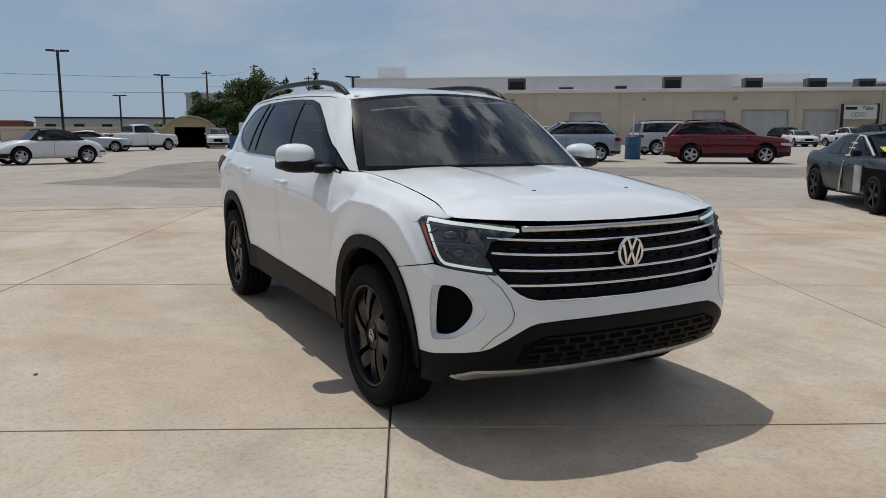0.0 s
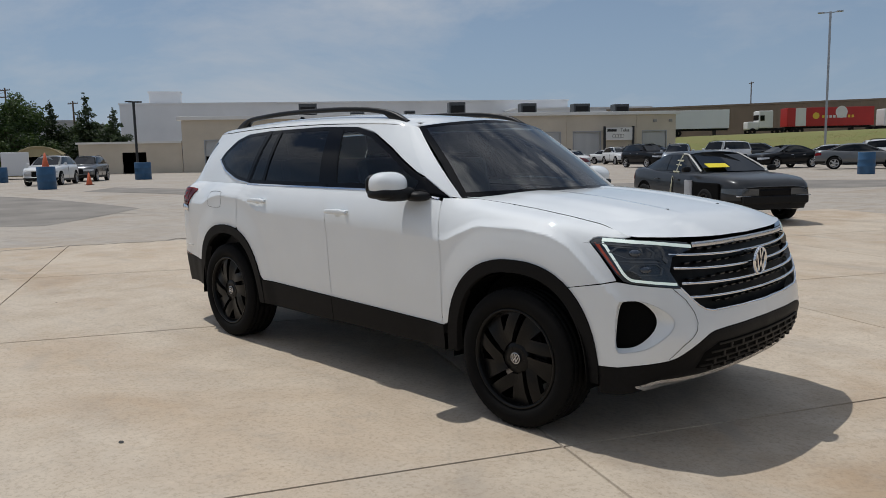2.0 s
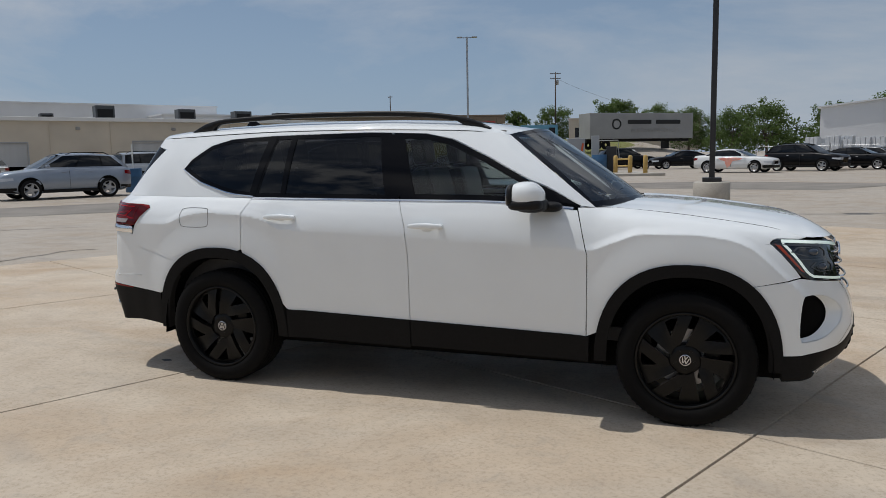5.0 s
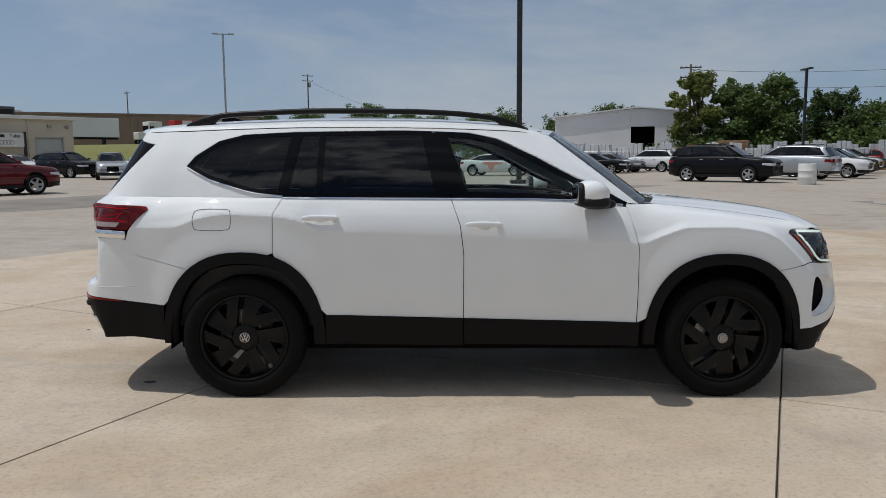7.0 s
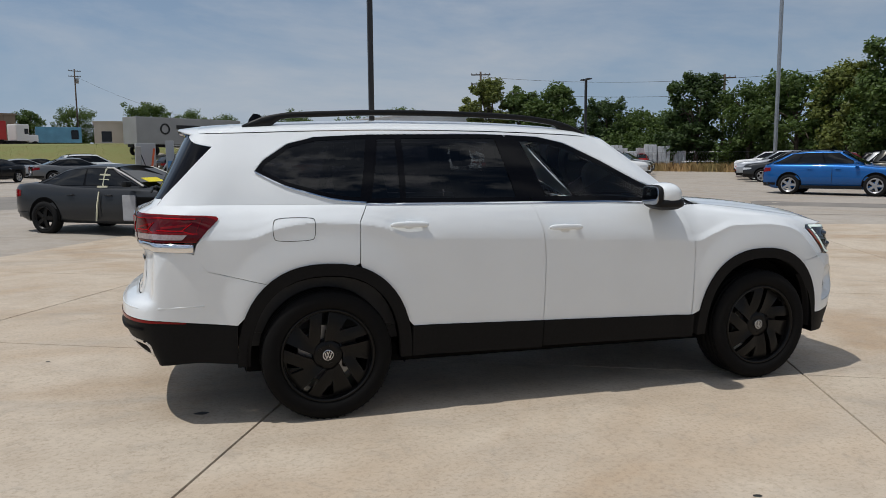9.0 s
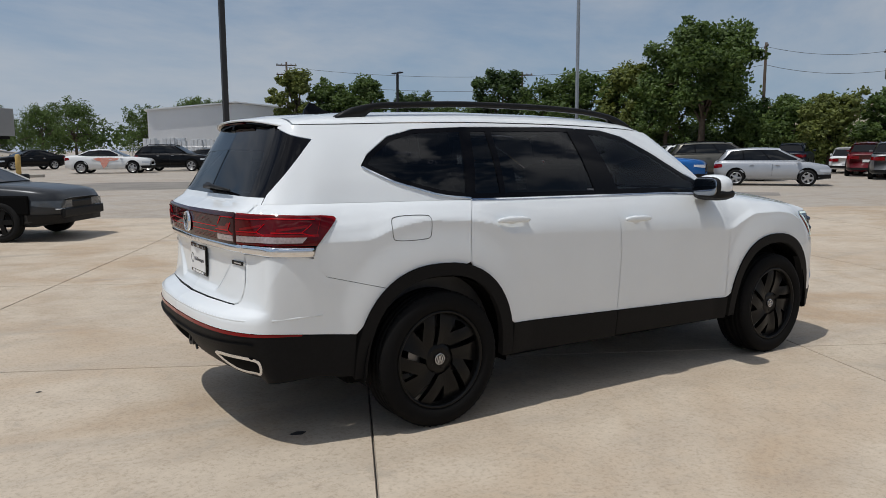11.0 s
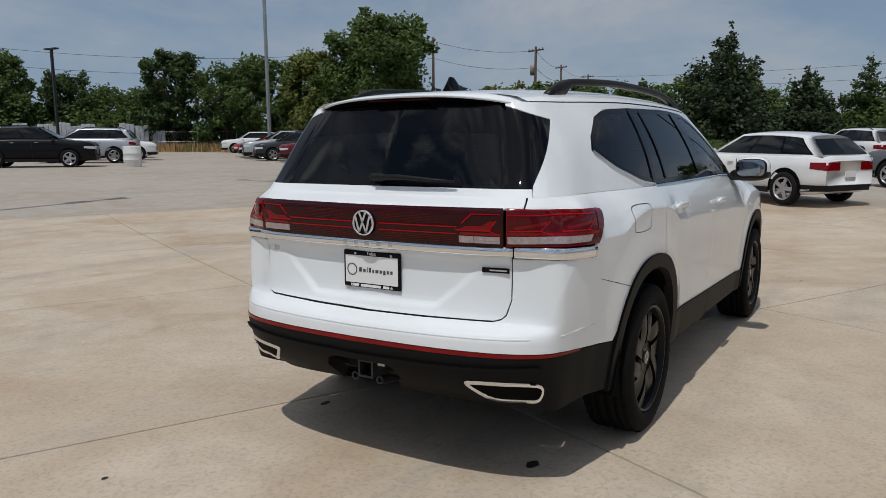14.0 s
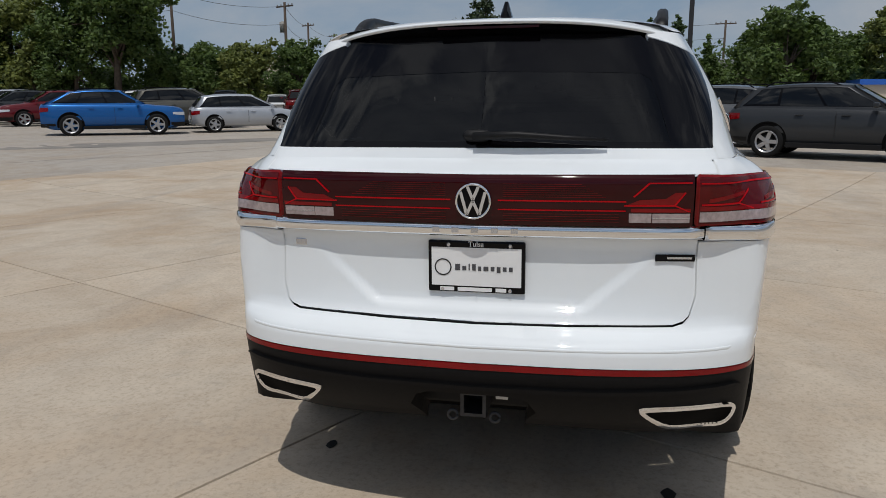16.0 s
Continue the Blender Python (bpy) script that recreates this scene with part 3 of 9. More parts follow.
def lower(u, z):
    """A point of the body below the belt line."""
    b, t = BASE(u), BELT(u)
    d = BASE(u + 0.01) - BASE(u - 0.01)
    nrm = Vector((-d.y, d.x, 0)).normalized()     # inwards
    if nrm.dot(Vector((b.x, b.y * 1.5, 0))) > 0:
        nrm = -nrm
    wf, wr = ramp01(0.4, 0.9, -nrm.x), ramp01(0.4, 0.9, nrm.x)
    ws = 1 - wf - wr
    zw = 0.58 * (wf + wr) + crease(b.x) * ws
    if z >= zw:
        k = (z - zw) / (t.z - zw)
        gs = 0.10 * k + 0.90 * k * k
        fw = ramp01(0.80, 1.10, b.x)
        knee = 0.42 * k + 0.58 * k ** 5
        gs += fw * (knee - gs)
        tail = ramp01(-2.02, -2.32, b.x)
        gs += tail * (0.15 * k + 0.85 * k ** 5 - gs)
        g = wf * (0.55 * k + 0.45 * k ** 3) + wr * rear_g(z) + ws * gs
        p = b.lerp(Vector((t.x, t.y, 0)), min(g, 1.03))
        near = max(ramp01(0.75, 0.4, abs(b.x - AXLE)), ramp01(0.75, 0.4, abs(b.x + AXLE)))
        p += nrm * (0.011 * near * ws * ramp01(-0.014, 0.045, z - zw) * ramp01(1.0, 0.5, k))
    else:
        k = zw - z
        p = b.lerp(Vector((t.x, t.y, 0)), wr * rear_g(z)) + nrm * (ws * (0.03 * k + 0.07 * k * k) + wf * front_in(z) + wr * rear_in(z))
    if wr > 0 and 0.74 < z < 1.0:
        # recess of the tailgate: a face that leans out to the top, with a ledge below
        e = gate_y(z)
        p += nrm * (0.016 * wr * min(1.0, (1.0 - z) / 0.20) * ramp01(0.752, 0.782, z) * ramp01(e + 0.030, e - 0.030, abs(p.y)))
    if ws > 0.2 and z < zw + 0.05:
        p -= nrm * (0.016 * ramp01(1.34, 1.0, arch_rho(b.x, z)) * ws * ramp01(zw + 0.05, zw - 0.06, z))
    return Vector((p.x, -p.y, z))


def upper(v, t):
    """A point of the glass house; v counts like HEAD, t from the belt to the roof edge."""
    foot = FOOT0.lerp(BELT(8), v) if v < 1 else BELT(v + 7)
    head = HEAD(v)
    p = foot.lerp(head, t)
    out = Vector((0.25 * ramp01(9.5, 11, v) * -1, 1 - ramp01(9, 10.5, v), 0.0))
    p += out * (0.022 * math.sin(math.pi * t))
    # hollow above the shoulder at the rear corner
    hollow = 0.030 * ramp01(6.2, 8.0, v) * ramp01(9.8, 8.7, v) * (1 - max(0.0, 1 - t) ** 4) * max(0.0, 1 - t)
    p += (Vector((-1.9, 0.25, 0)) - Vector((foot.x, foot.y, 0))).normalized() * hollow
    return Vector((p.x, -p.y, p.z))


ARC = [0.0]
for _i in range(1, 1801):
    ARC.append(ARC[-1] + (BASE(_i / 100) - BASE((_i - 1) / 100)).length)


def u_of_arc(s):
    lo, hi = 0, 1800
    while hi - lo > 1:
        mid = (lo + hi) // 2
        lo, hi = (mid, hi) if ARC[mid] <= s else (lo, mid)
    return (lo + (s - ARC[lo]) / max(1e-9, ARC[hi] - ARC[lo])) / 100


def arc_of_u(u):
    i = min(1799, max(0, int(u * 100)))
    return ARC[i] + (ARC[i + 1] - ARC[i]) * (u * 100 - i)


def solve(f, lo, hi, want):
    a = f(lo)
    for _ in range(34):
        mid = (lo + hi) / 2
        if (f(mid) < want) == (a < want):
            lo = mid
        else:
            hi = mid
    return (lo + hi) / 2


def side(x, z):
    return Vector((arc_of_u(solve(lambda u: lower(u, z).x, 2.0, 16.5, x)), z))


def front(y, z):
    return Vector((arc_of_u(solve(lambda u: -lower(u, z).y, 0.0, 6.0, max(y, 1e-4))), z))


def rear(y, z):
    return Vector((arc_of_u(solve(lambda u: -lower(u, z).y, 18.0, 12.5, max(y, 1e-4))), z))


def up(x, z):
    """Place on the glass house by x and height, for the sides."""
    t = 0.5
    v = 3.0
    for _ in range(12):
        v = solve(lambda q: upper(q, t).x, 0.0, 9.0, x)
        z0, z1 = upper(v, 0).z, upper(v, 1).z
        t = (z - z0) / (z1 - z0)
    return Vector((v * 0.5, t * 0.45))


def low_at(w):
    """Both ends run on into the mirrored half."""
    s = w.x
    if s < 0 or s > ARC[-1]:
        p = lower(u_of_arc(-s if s < 0 else 2 * ARC[-1] - s), w.y)
        return Vector((p.x, -p.y, p.z))
    return lower(u_of_arc(s), w.y)


def up_at(w):
    v = w.x / 0.5
    if v > 11:
        p = upper(22 - v, w.y / 0.45)
        return Vector((p.x, -p.y, p.z))
    return upper(v, w.y / 0.45)


def skin(name, at, loop, mat, holes=(), step=0.04, off=0.0, lip=0.012, label="", parent=None, mirror="copy", flare=0.0, m=None):
    """A panel cut out of a surface. mirror: 'copy' adds its twin on the other side, 'twin' makes the twin alone, 'join' one mesh of both halves, '' none."""
    loops = [[Vector(p) for p in l] for l in (loop, *holes)]
    v2, tris = fill(loops[0], loops[1:], step)
    e = 0.004
    verts, norms = [], []
    for w in v2:
        p = at(w)
        du = at(w + Vector((e, 0))) - at(w - Vector((e, 0)))
        dv = at(w + Vector((0, e))) - at(w - Vector((0, e)))
        n = du.cross(dv)
        n = n.normalized() if n.length > 1e-12 else Vector((0, 0, 1))
        if n.dot(p - Vector((min(max(p.x, -1.6), 1.6), 0, 0.75 if p.z > 0.76 else min(p.z, 0.74)))) < 0:
            n = -n
        verts.append(p + n * off)
        norms.append(n)
    faces = []
    for f in tris:
        a, b, c = (verts[i] for i in f[:3])
        faces.append(tuple(f) if (b - a).cross(c - a).dot(norms[f[0]]) >= 0 else tuple(reversed(f)))
    if lip:
        count = {}
        for f in faces:
            for i in range(len(f)):
                k = (f[i], f[(i + 1) % len(f)])
                count[k] = count.get(k, 0) + 1
        rim = [k for k in count if (k[1], k[0]) not in count]
        idx = {}
        for a, b in rim:
            for i in (a, b):
                if i not in idx:
                    idx[i] = (len(verts), len(verts) + 1)
                    verts += [verts[i].copy(), verts[i] - norms[i] * lip]
                    norms += [norms[i], norms[i]]
        for a, b in rim:
            faces.append((idx[b][0], idx[a][0], idx[a][1], idx[b][1]))
    nl = len(verts)

    def flipped():
        return [Vector((p.x, -p.y, p.z)) for p in verts], [Vector((n.x, -n.y, n.z)) for n in norms], [tuple(reversed(f)) for f in faces]
    sets = [(verts, norms, faces)]
    if mirror == "twin":
        sets = [flipped()]
    elif mirror == "copy":
        sets.append(flipped())
    elif mirror == "join":
        a, b, c = flipped()
        sets = [(verts + a, norms + b, faces + [tuple(i + nl for i in f) for f in c])]
    made = []
    for vs, ns, fs in sets:
        me = mesh_of(name, vs, fs, True)
        if len(me.vertices) == len(ns):
            me.normals_split_custom_set_from_vertices([tuple(n) for n in ns])
        made.append(part(name, me, mat, parent or SUV, label, m))
    return made


def arch_loop(x0, grow=0.0, z0=0.34, n=26, a0=0.0, a1=180.0):
    out = []
    for i in range(n + 1):
        t = radians(a0 + (a1 - a0) * i / n)
        c, s = math.cos(t), math.sin(t)
        e = 2 / 2.35
        out.append((x0 + (0.50 + grow) * math.copysign(abs(c) ** e, c), z0 + (0.575 + grow) * abs(s) ** e))
    return out


def arch_at(x0, z, sign, grow=-0.012):
    """The arch edge at a height, on its front (+1) or rear (-1) side."""
    k = (max(0.0, 1 - ((z - 0.34) / (0.575 + grow)) ** 2.35)) ** (1 / 2.35)
    return (x0 + sign * (0.50 + grow) * k, z)


def S(*pts):
    return [side(*p) for p in pts]


GAP = 0.0025
ZB = 1.238


def body_panels():
    front_arch = arch_loop(AXLE, -0.012)     # from front foot over the top to the rear foot
    rear_arch = arch_loop(-AXLE, -0.012)
    # front wing
    wing = [(x, z) for x, z in front_arch if 0.47 < z]
    wing = [p for p in wing if not (p[0] > AXLE and p[1] < 0.802)]
    seam = [BELT(u) for u in (4.05, 4.5, 5, 5.5, 6, 6.5, 7, 7.3)]
    seam = [Vector((arc_of_u(u), BELT(u).z)) for u in (3.93, 4.2, 4.5, 5, 5.5, 6, 6.5, 7, 7.35)]
    loop = [side(x, z) for x, z in wing] + S((0.945 + GAP, 0.475), (0.945 + GAP, 0.66), (0.943 + GAP, 0.94), (0.90 + GAP, 1.11), (0.878, 1.205)) + list(reversed(seam[:-1])) + [front(0.84, 1.056)] + S((1.935, 1.057), (1.912, 1.05), (1.898, 1.032), (1.96, 0.972), (2.032, 0.89), (2.058, 0.853), arch_at(AXLE, 0.80, 1))
    skin("front_wing", low_at, loop, M_WHITE, step=0.0095)
    # front door below the belt
    loop = S((-0.135 + GAP, 0.50), (-0.137 + GAP, 0.90), (-0.16 + GAP, 1.08), (-0.215 + GAP, ZB), (0.3, ZB - 0.003), (0.62, 1.226), (0.876 - GAP, 1.19), (0.90 - GAP, 1.11), (0.943 - GAP, 0.94), (0.945 - GAP, 0.66), (0.943 - GAP, 0.475))
    skin("front_door", low_at, loop, M_WHITE, step=0.018)
    # rear door
    ra = [p for p in rear_arch if p[0] > -1.30 and p[1] > 0.515]
    loop = [side(x, z) for x, z in reversed(ra)] + S((-0.98, 0.52), (-0.135 - GAP, 0.50), (-0.137 - GAP, 0.90), (-0.16 - GAP, 1.08), (-0.215 - GAP, ZB), (-0.7, ZB), (-1.248 + GAP, ZB), (-1.30 + GAP, 1.14), (-1.302 + GAP, 0.905))
    skin("rear_door", low_at, loop, M_WHITE, step=0.013)
    # quarter panel below the belt
    qa = [p for p in rear_arch if p[0] < -1.303 and p[1] > 0.802]
    loop = [side(x, z) for x, z in qa] + S(arch_at(-AXLE, 0.80, -1), (-2.14, 0.883), (-2.205, 0.98), (-2.19, 1.03), (-2.075, 1.172), (-2.2, 1.178)) + [rear(0.735, 1.195), rear(0.722, ZB)] + [Vector((arc_of_u(u), ZB)) for u in (15, 14.5, 14, 13.5, 13, 12.5, 12)] + S((-1.40, ZB), (-1.248 - GAP, ZB), (-1.30 - GAP, 1.14), (-1.302 - GAP, 0.905))
    skin("quarter_panel", low_at, loop, M_WHITE, step=0.010)
    # roof pillars and side rail, with one opening for all side windows
    win = [up(*p) for p in ((-1.87, 1.425), (-1.82, 1.49), (-1.68, 1.585), (-1.52, 1.628), (-1.2, 1.648), (-0.5, 1.66), (-0.1, 1.648), (0.08, 1.612), (0.33, 1.50), (0.60, 1.36), (0.90, 1.213))]
    e = 0.0
    loop = [Vector((0.0, 0.0)), Vector((0.0, 0.45))] + [Vector((v * 0.5, 0.45)) for v in np.arange(0.5, 8.95, 0.25)] + [Vector((8.93 * 0.5, 0.45)), Vector((8.93 * 0.5, 0.425)), Vector((4.0, 0.392)), Vector((3.52, 0.366)), Vector((8.26 * 0.5, 0.05)), Vector((8.28 * 0.5, 0.0))]
    loop += [Vector((v * 0.5, e)) for v in (8, 7.5, 7, 6.5, 6, 5.5, 5, 4.5, 4.26)] + [up(-1.26, 1.252)] + [up(-1.40, 1.262), up(-1.47, 1.275), up(-1.70, 1.34)]
    loop = loop + win
    skin("side_frame", up_at, loop, M_WHITE, step=0.035, lip=0.02)


body_panels()


def glass_house():
    o = 0.003
    # black window surround, one for each pane, with panes 3 mm inside it
    rear_q = ((-1.865, 1.425), (-1.815, 1.487), (-1.675, 1.581), (-1.515, 1.624), (-1.19, 1.642), (-1.262, 1.25), (-1.40, 1.266), (-1.47, 1.279), (-1.70, 1.344))
    rear_d = ((-1.165, 1.642), (-0.5, 1.654), (-0.335, 1.652), (-0.222, 1.244), (-1.245, 1.246))
    front_d = ((-0.315, 1.651), (-0.1, 1.643), (0.07, 1.607), (0.32, 1.493), (0.59, 1.352), (0.885, 1.212), (0.3, 1.244), (-0.206, 1.244))

    def shrink(pts, d):
        c = Vector((sum(p[0] for p in pts) / len(pts), sum(p[1] for p in pts) / len(pts)))
        out = []
        n = len(pts)
        for i in range(n):
            a, b, e = Vector(pts[i - 1]), Vector(pts[i]), Vector(pts[(i + 1) % n])
            n1 = Vector((-(b - a).y, (b - a).x)).normalized()
            n2 = Vector((-(e - b).y, (e - b).x)).normalized()
            if n1.dot(c - b) < 0:
                n1 = -n1
            if n2.dot(c - b) < 0:
                n2 = -n2
            h = (n1 + n2).normalized()
            out.append(tuple(b + h * (d / max(0.5, h.dot(n1)))))
        return out
    for nm, pts, mat, rim in (("quarter_window", rear_q, M_PRIV, 0.022), ("rear_door_window", rear_d, M_PRIV, 0.024), ("front_door_window", front_d, M_GLASS, 0.028)):
        outer = [up(*p) for p in pts]
        inner = [up(*p) for p in shrink(pts, rim)]
        frames = skin(nm, up_at, outer, M_GLOSSB, holes=[inner], step=0.05, off=0.004, lip=0.02, label="gloss black window surround")
        for fr, mr in zip(frames, (1, -1)):
            skin("pane", up_at, inner, mat, step=0.07, off=0.001, lip=0, mirror="" if mr > 0 else "twin", parent=fr)
    # pillar covers
    for pts in (((-0.40, 1.640), (-0.325, 1.640), (-0.20, 1.262), (-0.31, 1.262)), ((-0.325, 1.640), (-0.24, 1.636), (-0.11, 1.262), (-0.20, 1.262)), ((-1.04, 1.632), (-1.0, 1.632), (-1.01, 1.266), (-1.045, 1.266)), ((-1.205, 1.641), (-1.150, 1.641), (-1.236, 1.252), (-1.274, 1.254))):
        skin("pillar_cover", up_at, [up(*p) for p in pts], M_GLOSSB, step=0.06, off=0.007, lip=0.008)
    # bright strip along the belt
    lo = [(-1.865, 1.418), (-1.70, 1.336), (-1.47, 1.270), (-1.40, 1.257), (-1.25, 1.243)]
    hi = [(p[0], p[1] + 0.006) for p in lo]
    skin("belt_strip", up_at, [up(*p) for p in lo] + [up(*p) for p in reversed(hi)], M_CHROME, step=0.05, off=0.010, lip=0.01)
    skin("belt_strip", low_at, S((0.85, 1.196), (0.6, 1.222), (0.3, 1.232), (-0.215, 1.232), (-0.7, 1.232), (-1.25, 1.232), (-1.25, 1.2395), (-0.7, 1.2395), (-0.215, 1.2395), (0.3, 1.2395), (0.6, 1.231), (0.85, 1.205)), M_CHROME, step=0.06, off=0.006, lip=0.008)

    # windscreen
    def screen(w):
        q, t = w.x / 0.8, w.y / 0.65
        a = Vector((0.955 + 0.265 * (1 - q * q), -0.822 * q, 1.198 + 0.012 * (1 - q * q)))
        b = Vector((0.415 + 0.115 * (1 - q * q), -0.648 * q, 1.636 + 0.052 * (1 - q * q)))
        p = a.lerp(b, t)
        return p + Vector((0.6, 0, 0.8)) * (0.012 * math.sin(math.pi * t))
    full = [Vector((-0.8, 0)), Vector((0.8, 0)), Vector((0.8, 0.65)), Vector((-0.8, 0.65))]
    inner = [Vector((-0.755, 0.05)), Vector((0.755, 0.05)), Vector((0.745, 0.625)), Vector((-0.745, 0.625))]
    fr = skin("windscreen", screen, full, M_GLOSSB, holes=[inner], step=0.08, lip=0, mirror="", label="windscreen with black border")[0]
    skin("pane", screen, inner, M_SCREEN, step=0.08, off=-0.001, lip=0, mirror="", parent=fr)
    # backlight
    v0 = 8.95
    loop = [Vector((v0 * 0.5, 0.035)), Vector((5.5, 0.035)), Vector((5.5, 0.43)), Vector((4.55, 0.43)), Vector((v0 * 0.5, 0.40))]
    # pane stops low: the black band above is border plus painted spoiler shade
    hole = [Vector((4.56, 0.055)), Vector((5.4995, 0.055)), Vector((5.4995, 0.30)), Vector((4.66, 0.292)), Vector((4.60, 0.27))]
    rw = skin("rear_window", up_at, loop, M_REARB, holes=[hole], step=0.05, off=0.0, lip=0.01, mirror="join", label="dark rear window with wide black border")[0]
    skin("pane", up_at, hole, M_REARG, step=0.06, off=-0.002, lip=0, mirror="join", parent=rw)
    # upper corners of the tailgate beside the glass
    loop = [Vector((8.275 * 0.5, 0.05)), Vector((8.30 * 0.5, 0.037)), Vector((v0 * 0.5 - 0.004, 0.037)), Vector((v0 * 0.5 - 0.004, 0.421)), Vector((4.0, 0.388)), Vector((3.53, 0.362))]
    skin("rear_side_trim", up_at, loop, M_REARB, step=0.05, off=0.0, lip=0.01, label="black trim wedge beside the rear window")


glass_house()


def roof_and_bonnet():
    def head_edge(x):
        return solve(lambda v: HEAD(v).x, 0.0, 11.0, x)
    mid = curve([(-2.2, 1.685), (-2.0, 1.712), (-1.6, 1.738), (-1.0, 1.757), (-0.5, 1.758), (0.0, 1.742), (0.3, 1.715), (0.55, 1.685)])

    def roof(w):
        x, y = w.x, w.y
        h = HEAD(head_edge(min(max(x, -2.165), 0.40)))
        k = min(1.0, abs(y) / (h.y + 0.001))
        z = h.z + (mid(x) - h.z) * math.sqrt(max(0.0, 1 - k ** 3.2))
        q = min(1.0, abs(y) / 0.648)
        f = min(1.0, max(0.0, 1 - (0.415 + 0.115 * (1 - q * q) - x) / 0.22)) ** 1.6
        z += (1.637 + 0.052 * (1 - q * q) - z) * f
        return Vector((x, -y, z))
    right = [Vector((HEAD(v).x, HEAD(v).y)) for v in np.arange(0.0, 8.1, 0.25)]
    frontc = [Vector((0.415 + 0.115 * (1 - q * q), 0.648 * q)) for q in (-0.8, -0.6, -0.3, 0, 0.3, 0.6, 0.8)]
    loop = frontc + right + [Vector((p.x, -p.y)) for p in reversed(right)]
    skin("roof", roof, loop, M_WHITE, step=0.05, lip=0, mirror="")
    # rails
    for s in (1, -1):
        z = curve([(-1.92, 0.0), (-1.80, 0.045), (-1.62, 0.066), (-1.0, 0.072), (-0.2, 0.066), (0.08, 0.048), (0.29, 0.0)])
        xs = [-1.92 + 2.21 * i / 40 for i in range(41)]
        verts, faces = [], []
        for x in xs:
            yc = 0.615 if x > -1.4 else 0.615 - 0.035 * (-1.4 - x) / 0.5
            base = roof(Vector((x, yc))).z
            top = base + z(x) + 0.006
            low = max(base - 0.004, top - 0.034) if -1.72 < x < 0.10 else base - 0.006
            for dy, zz in ((-0.022, low), (0.022, low), (0.020, top - 0.008), (0.010, top), (-0.010, top), (-0.020, top - 0.008)):
                verts.append((x, s * (yc + dy), zz))
        for i in range(40):
            for k in range(6):
                j = (k + 1) % 6
                f = (i * 6 + k, i * 6 + j, i * 6 + 6 + j, i * 6 + 6 + k)
                faces.append(f if s > 0 else tuple(reversed(f)))
        faces += [tuple(range(6)), tuple(40 * 6 + k for k in range(6))]
        part("roof_rail", mesh_of("roof_rail", verts, faces, True), M_RAIL, SUV, "curved black roof rail")
    # fin aerial
    prof = [(-1.86, 0.0), (-1.85, 0.04), (-1.82, 0.074), (-1.79, 0.070), (-1.74, 0.035), (-1.64, 0.0)]
    verts, faces = [], []
    for x, h in prof:
        b = roof(Vector((x, 0))).z
        wd = 0.028 * (1 - 0.3 * (x + 1.87) / 0.21)
        verts += [(x, -wd, b - 0.003), (x, wd, b - 0.003), (x, 0.006, b + h), (x, -0.006, b + h)]
    for i in range(len(prof) - 1):
        for k in range(4):
            j = (k + 1) % 4
            faces.append((i * 4 + k, i * 4 + j, i * 4 + 4 + j, i * 4 + 4 + k))
    part("aerial_fin", mesh_of("aerial_fin", verts, faces, False), M_GLOSSB, SUV, "small black shark-fin aerial")
    # rear spoiler, with its underside
    spl = curve([(0.0, -2.300), (0.3, -2.288), (0.42, -2.262), (0.52, -2.220), (0.59, -2.165)])
    verts, faces, under, low_faces = [], [], [], []
    ys = [-0.59 + 1.18 * i / 24 for i in range(25)]
    for y in ys:
        xe = spl(abs(y))
        k = abs(y) / 0.59
        x0 = -1.97
        z1 = roof(Vector((x0, abs(y)))).z
        zt = 1.684 - 0.052 * k ** 2.6
        verts += [(x0, y, z1 + 0.001), (x0 * 0.5 + xe * 0.5, y, (z1 + zt) / 2 + 0.006), (xe + 0.012, y, zt), (xe, y, zt - 0.008), (xe + 0.010, y, zt - 0.014)]
        under += [(xe + 0.010, y, zt - 0.014), (xe + 0.035, y, zt - 0.026), (-2.200 + 0.05 * k ** 4, y, 1.630 - 0.012 * k)]
    for i in range(24):
        for k in range(4):
            faces.append((i * 5 + k, i * 5 + k + 1, i * 5 + 6 + k, i * 5 + 5 + k))
        for k in range(2):
            low_faces.append((i * 3 + k, i * 3 + k + 1, i * 3 + 4 + k, i * 3 + 3 + k))
    sp = part("roof_spoiler", mesh_of("roof_spoiler", verts, faces, True), M_WHITE, SUV)
    part("spoiler_underside", mesh_of("spoiler_underside", under, low_faces, True), M_REARB, sp, "gloss black underside")
    part("brake_lamp", boxes((-2.288, -2.268, -0.17, 0.17, 1.656, 1.664)), M_REDDARK, SUV, "high red brake lamp strip")
    # bonnet
    line = curve([(0.9, 1.232), (1.2, 1.234), (1.5, 1.218), (1.9, 1.170), (2.1, 1.132), (2.2, 1.102), (2.26, 1.072), (2.31, 1.030)])
    seam = [Vector((BELT(u).x, BELT(u).y - 0.007)) for u in (4.0, 4.2, 4.5, 5, 5.5, 6, 6.5, 7, 7.3)]
    nose = [Vector((BELT(u).x - 0.004, BELT(u).y)) for u in [0.2 * i for i in range(20)]]

    spine = curve([(0.9, 1.232), (1.2, 1.234), (1.5, 1.218), (1.9, 1.172), (2.1, 1.142), (2.3, 1.106)])

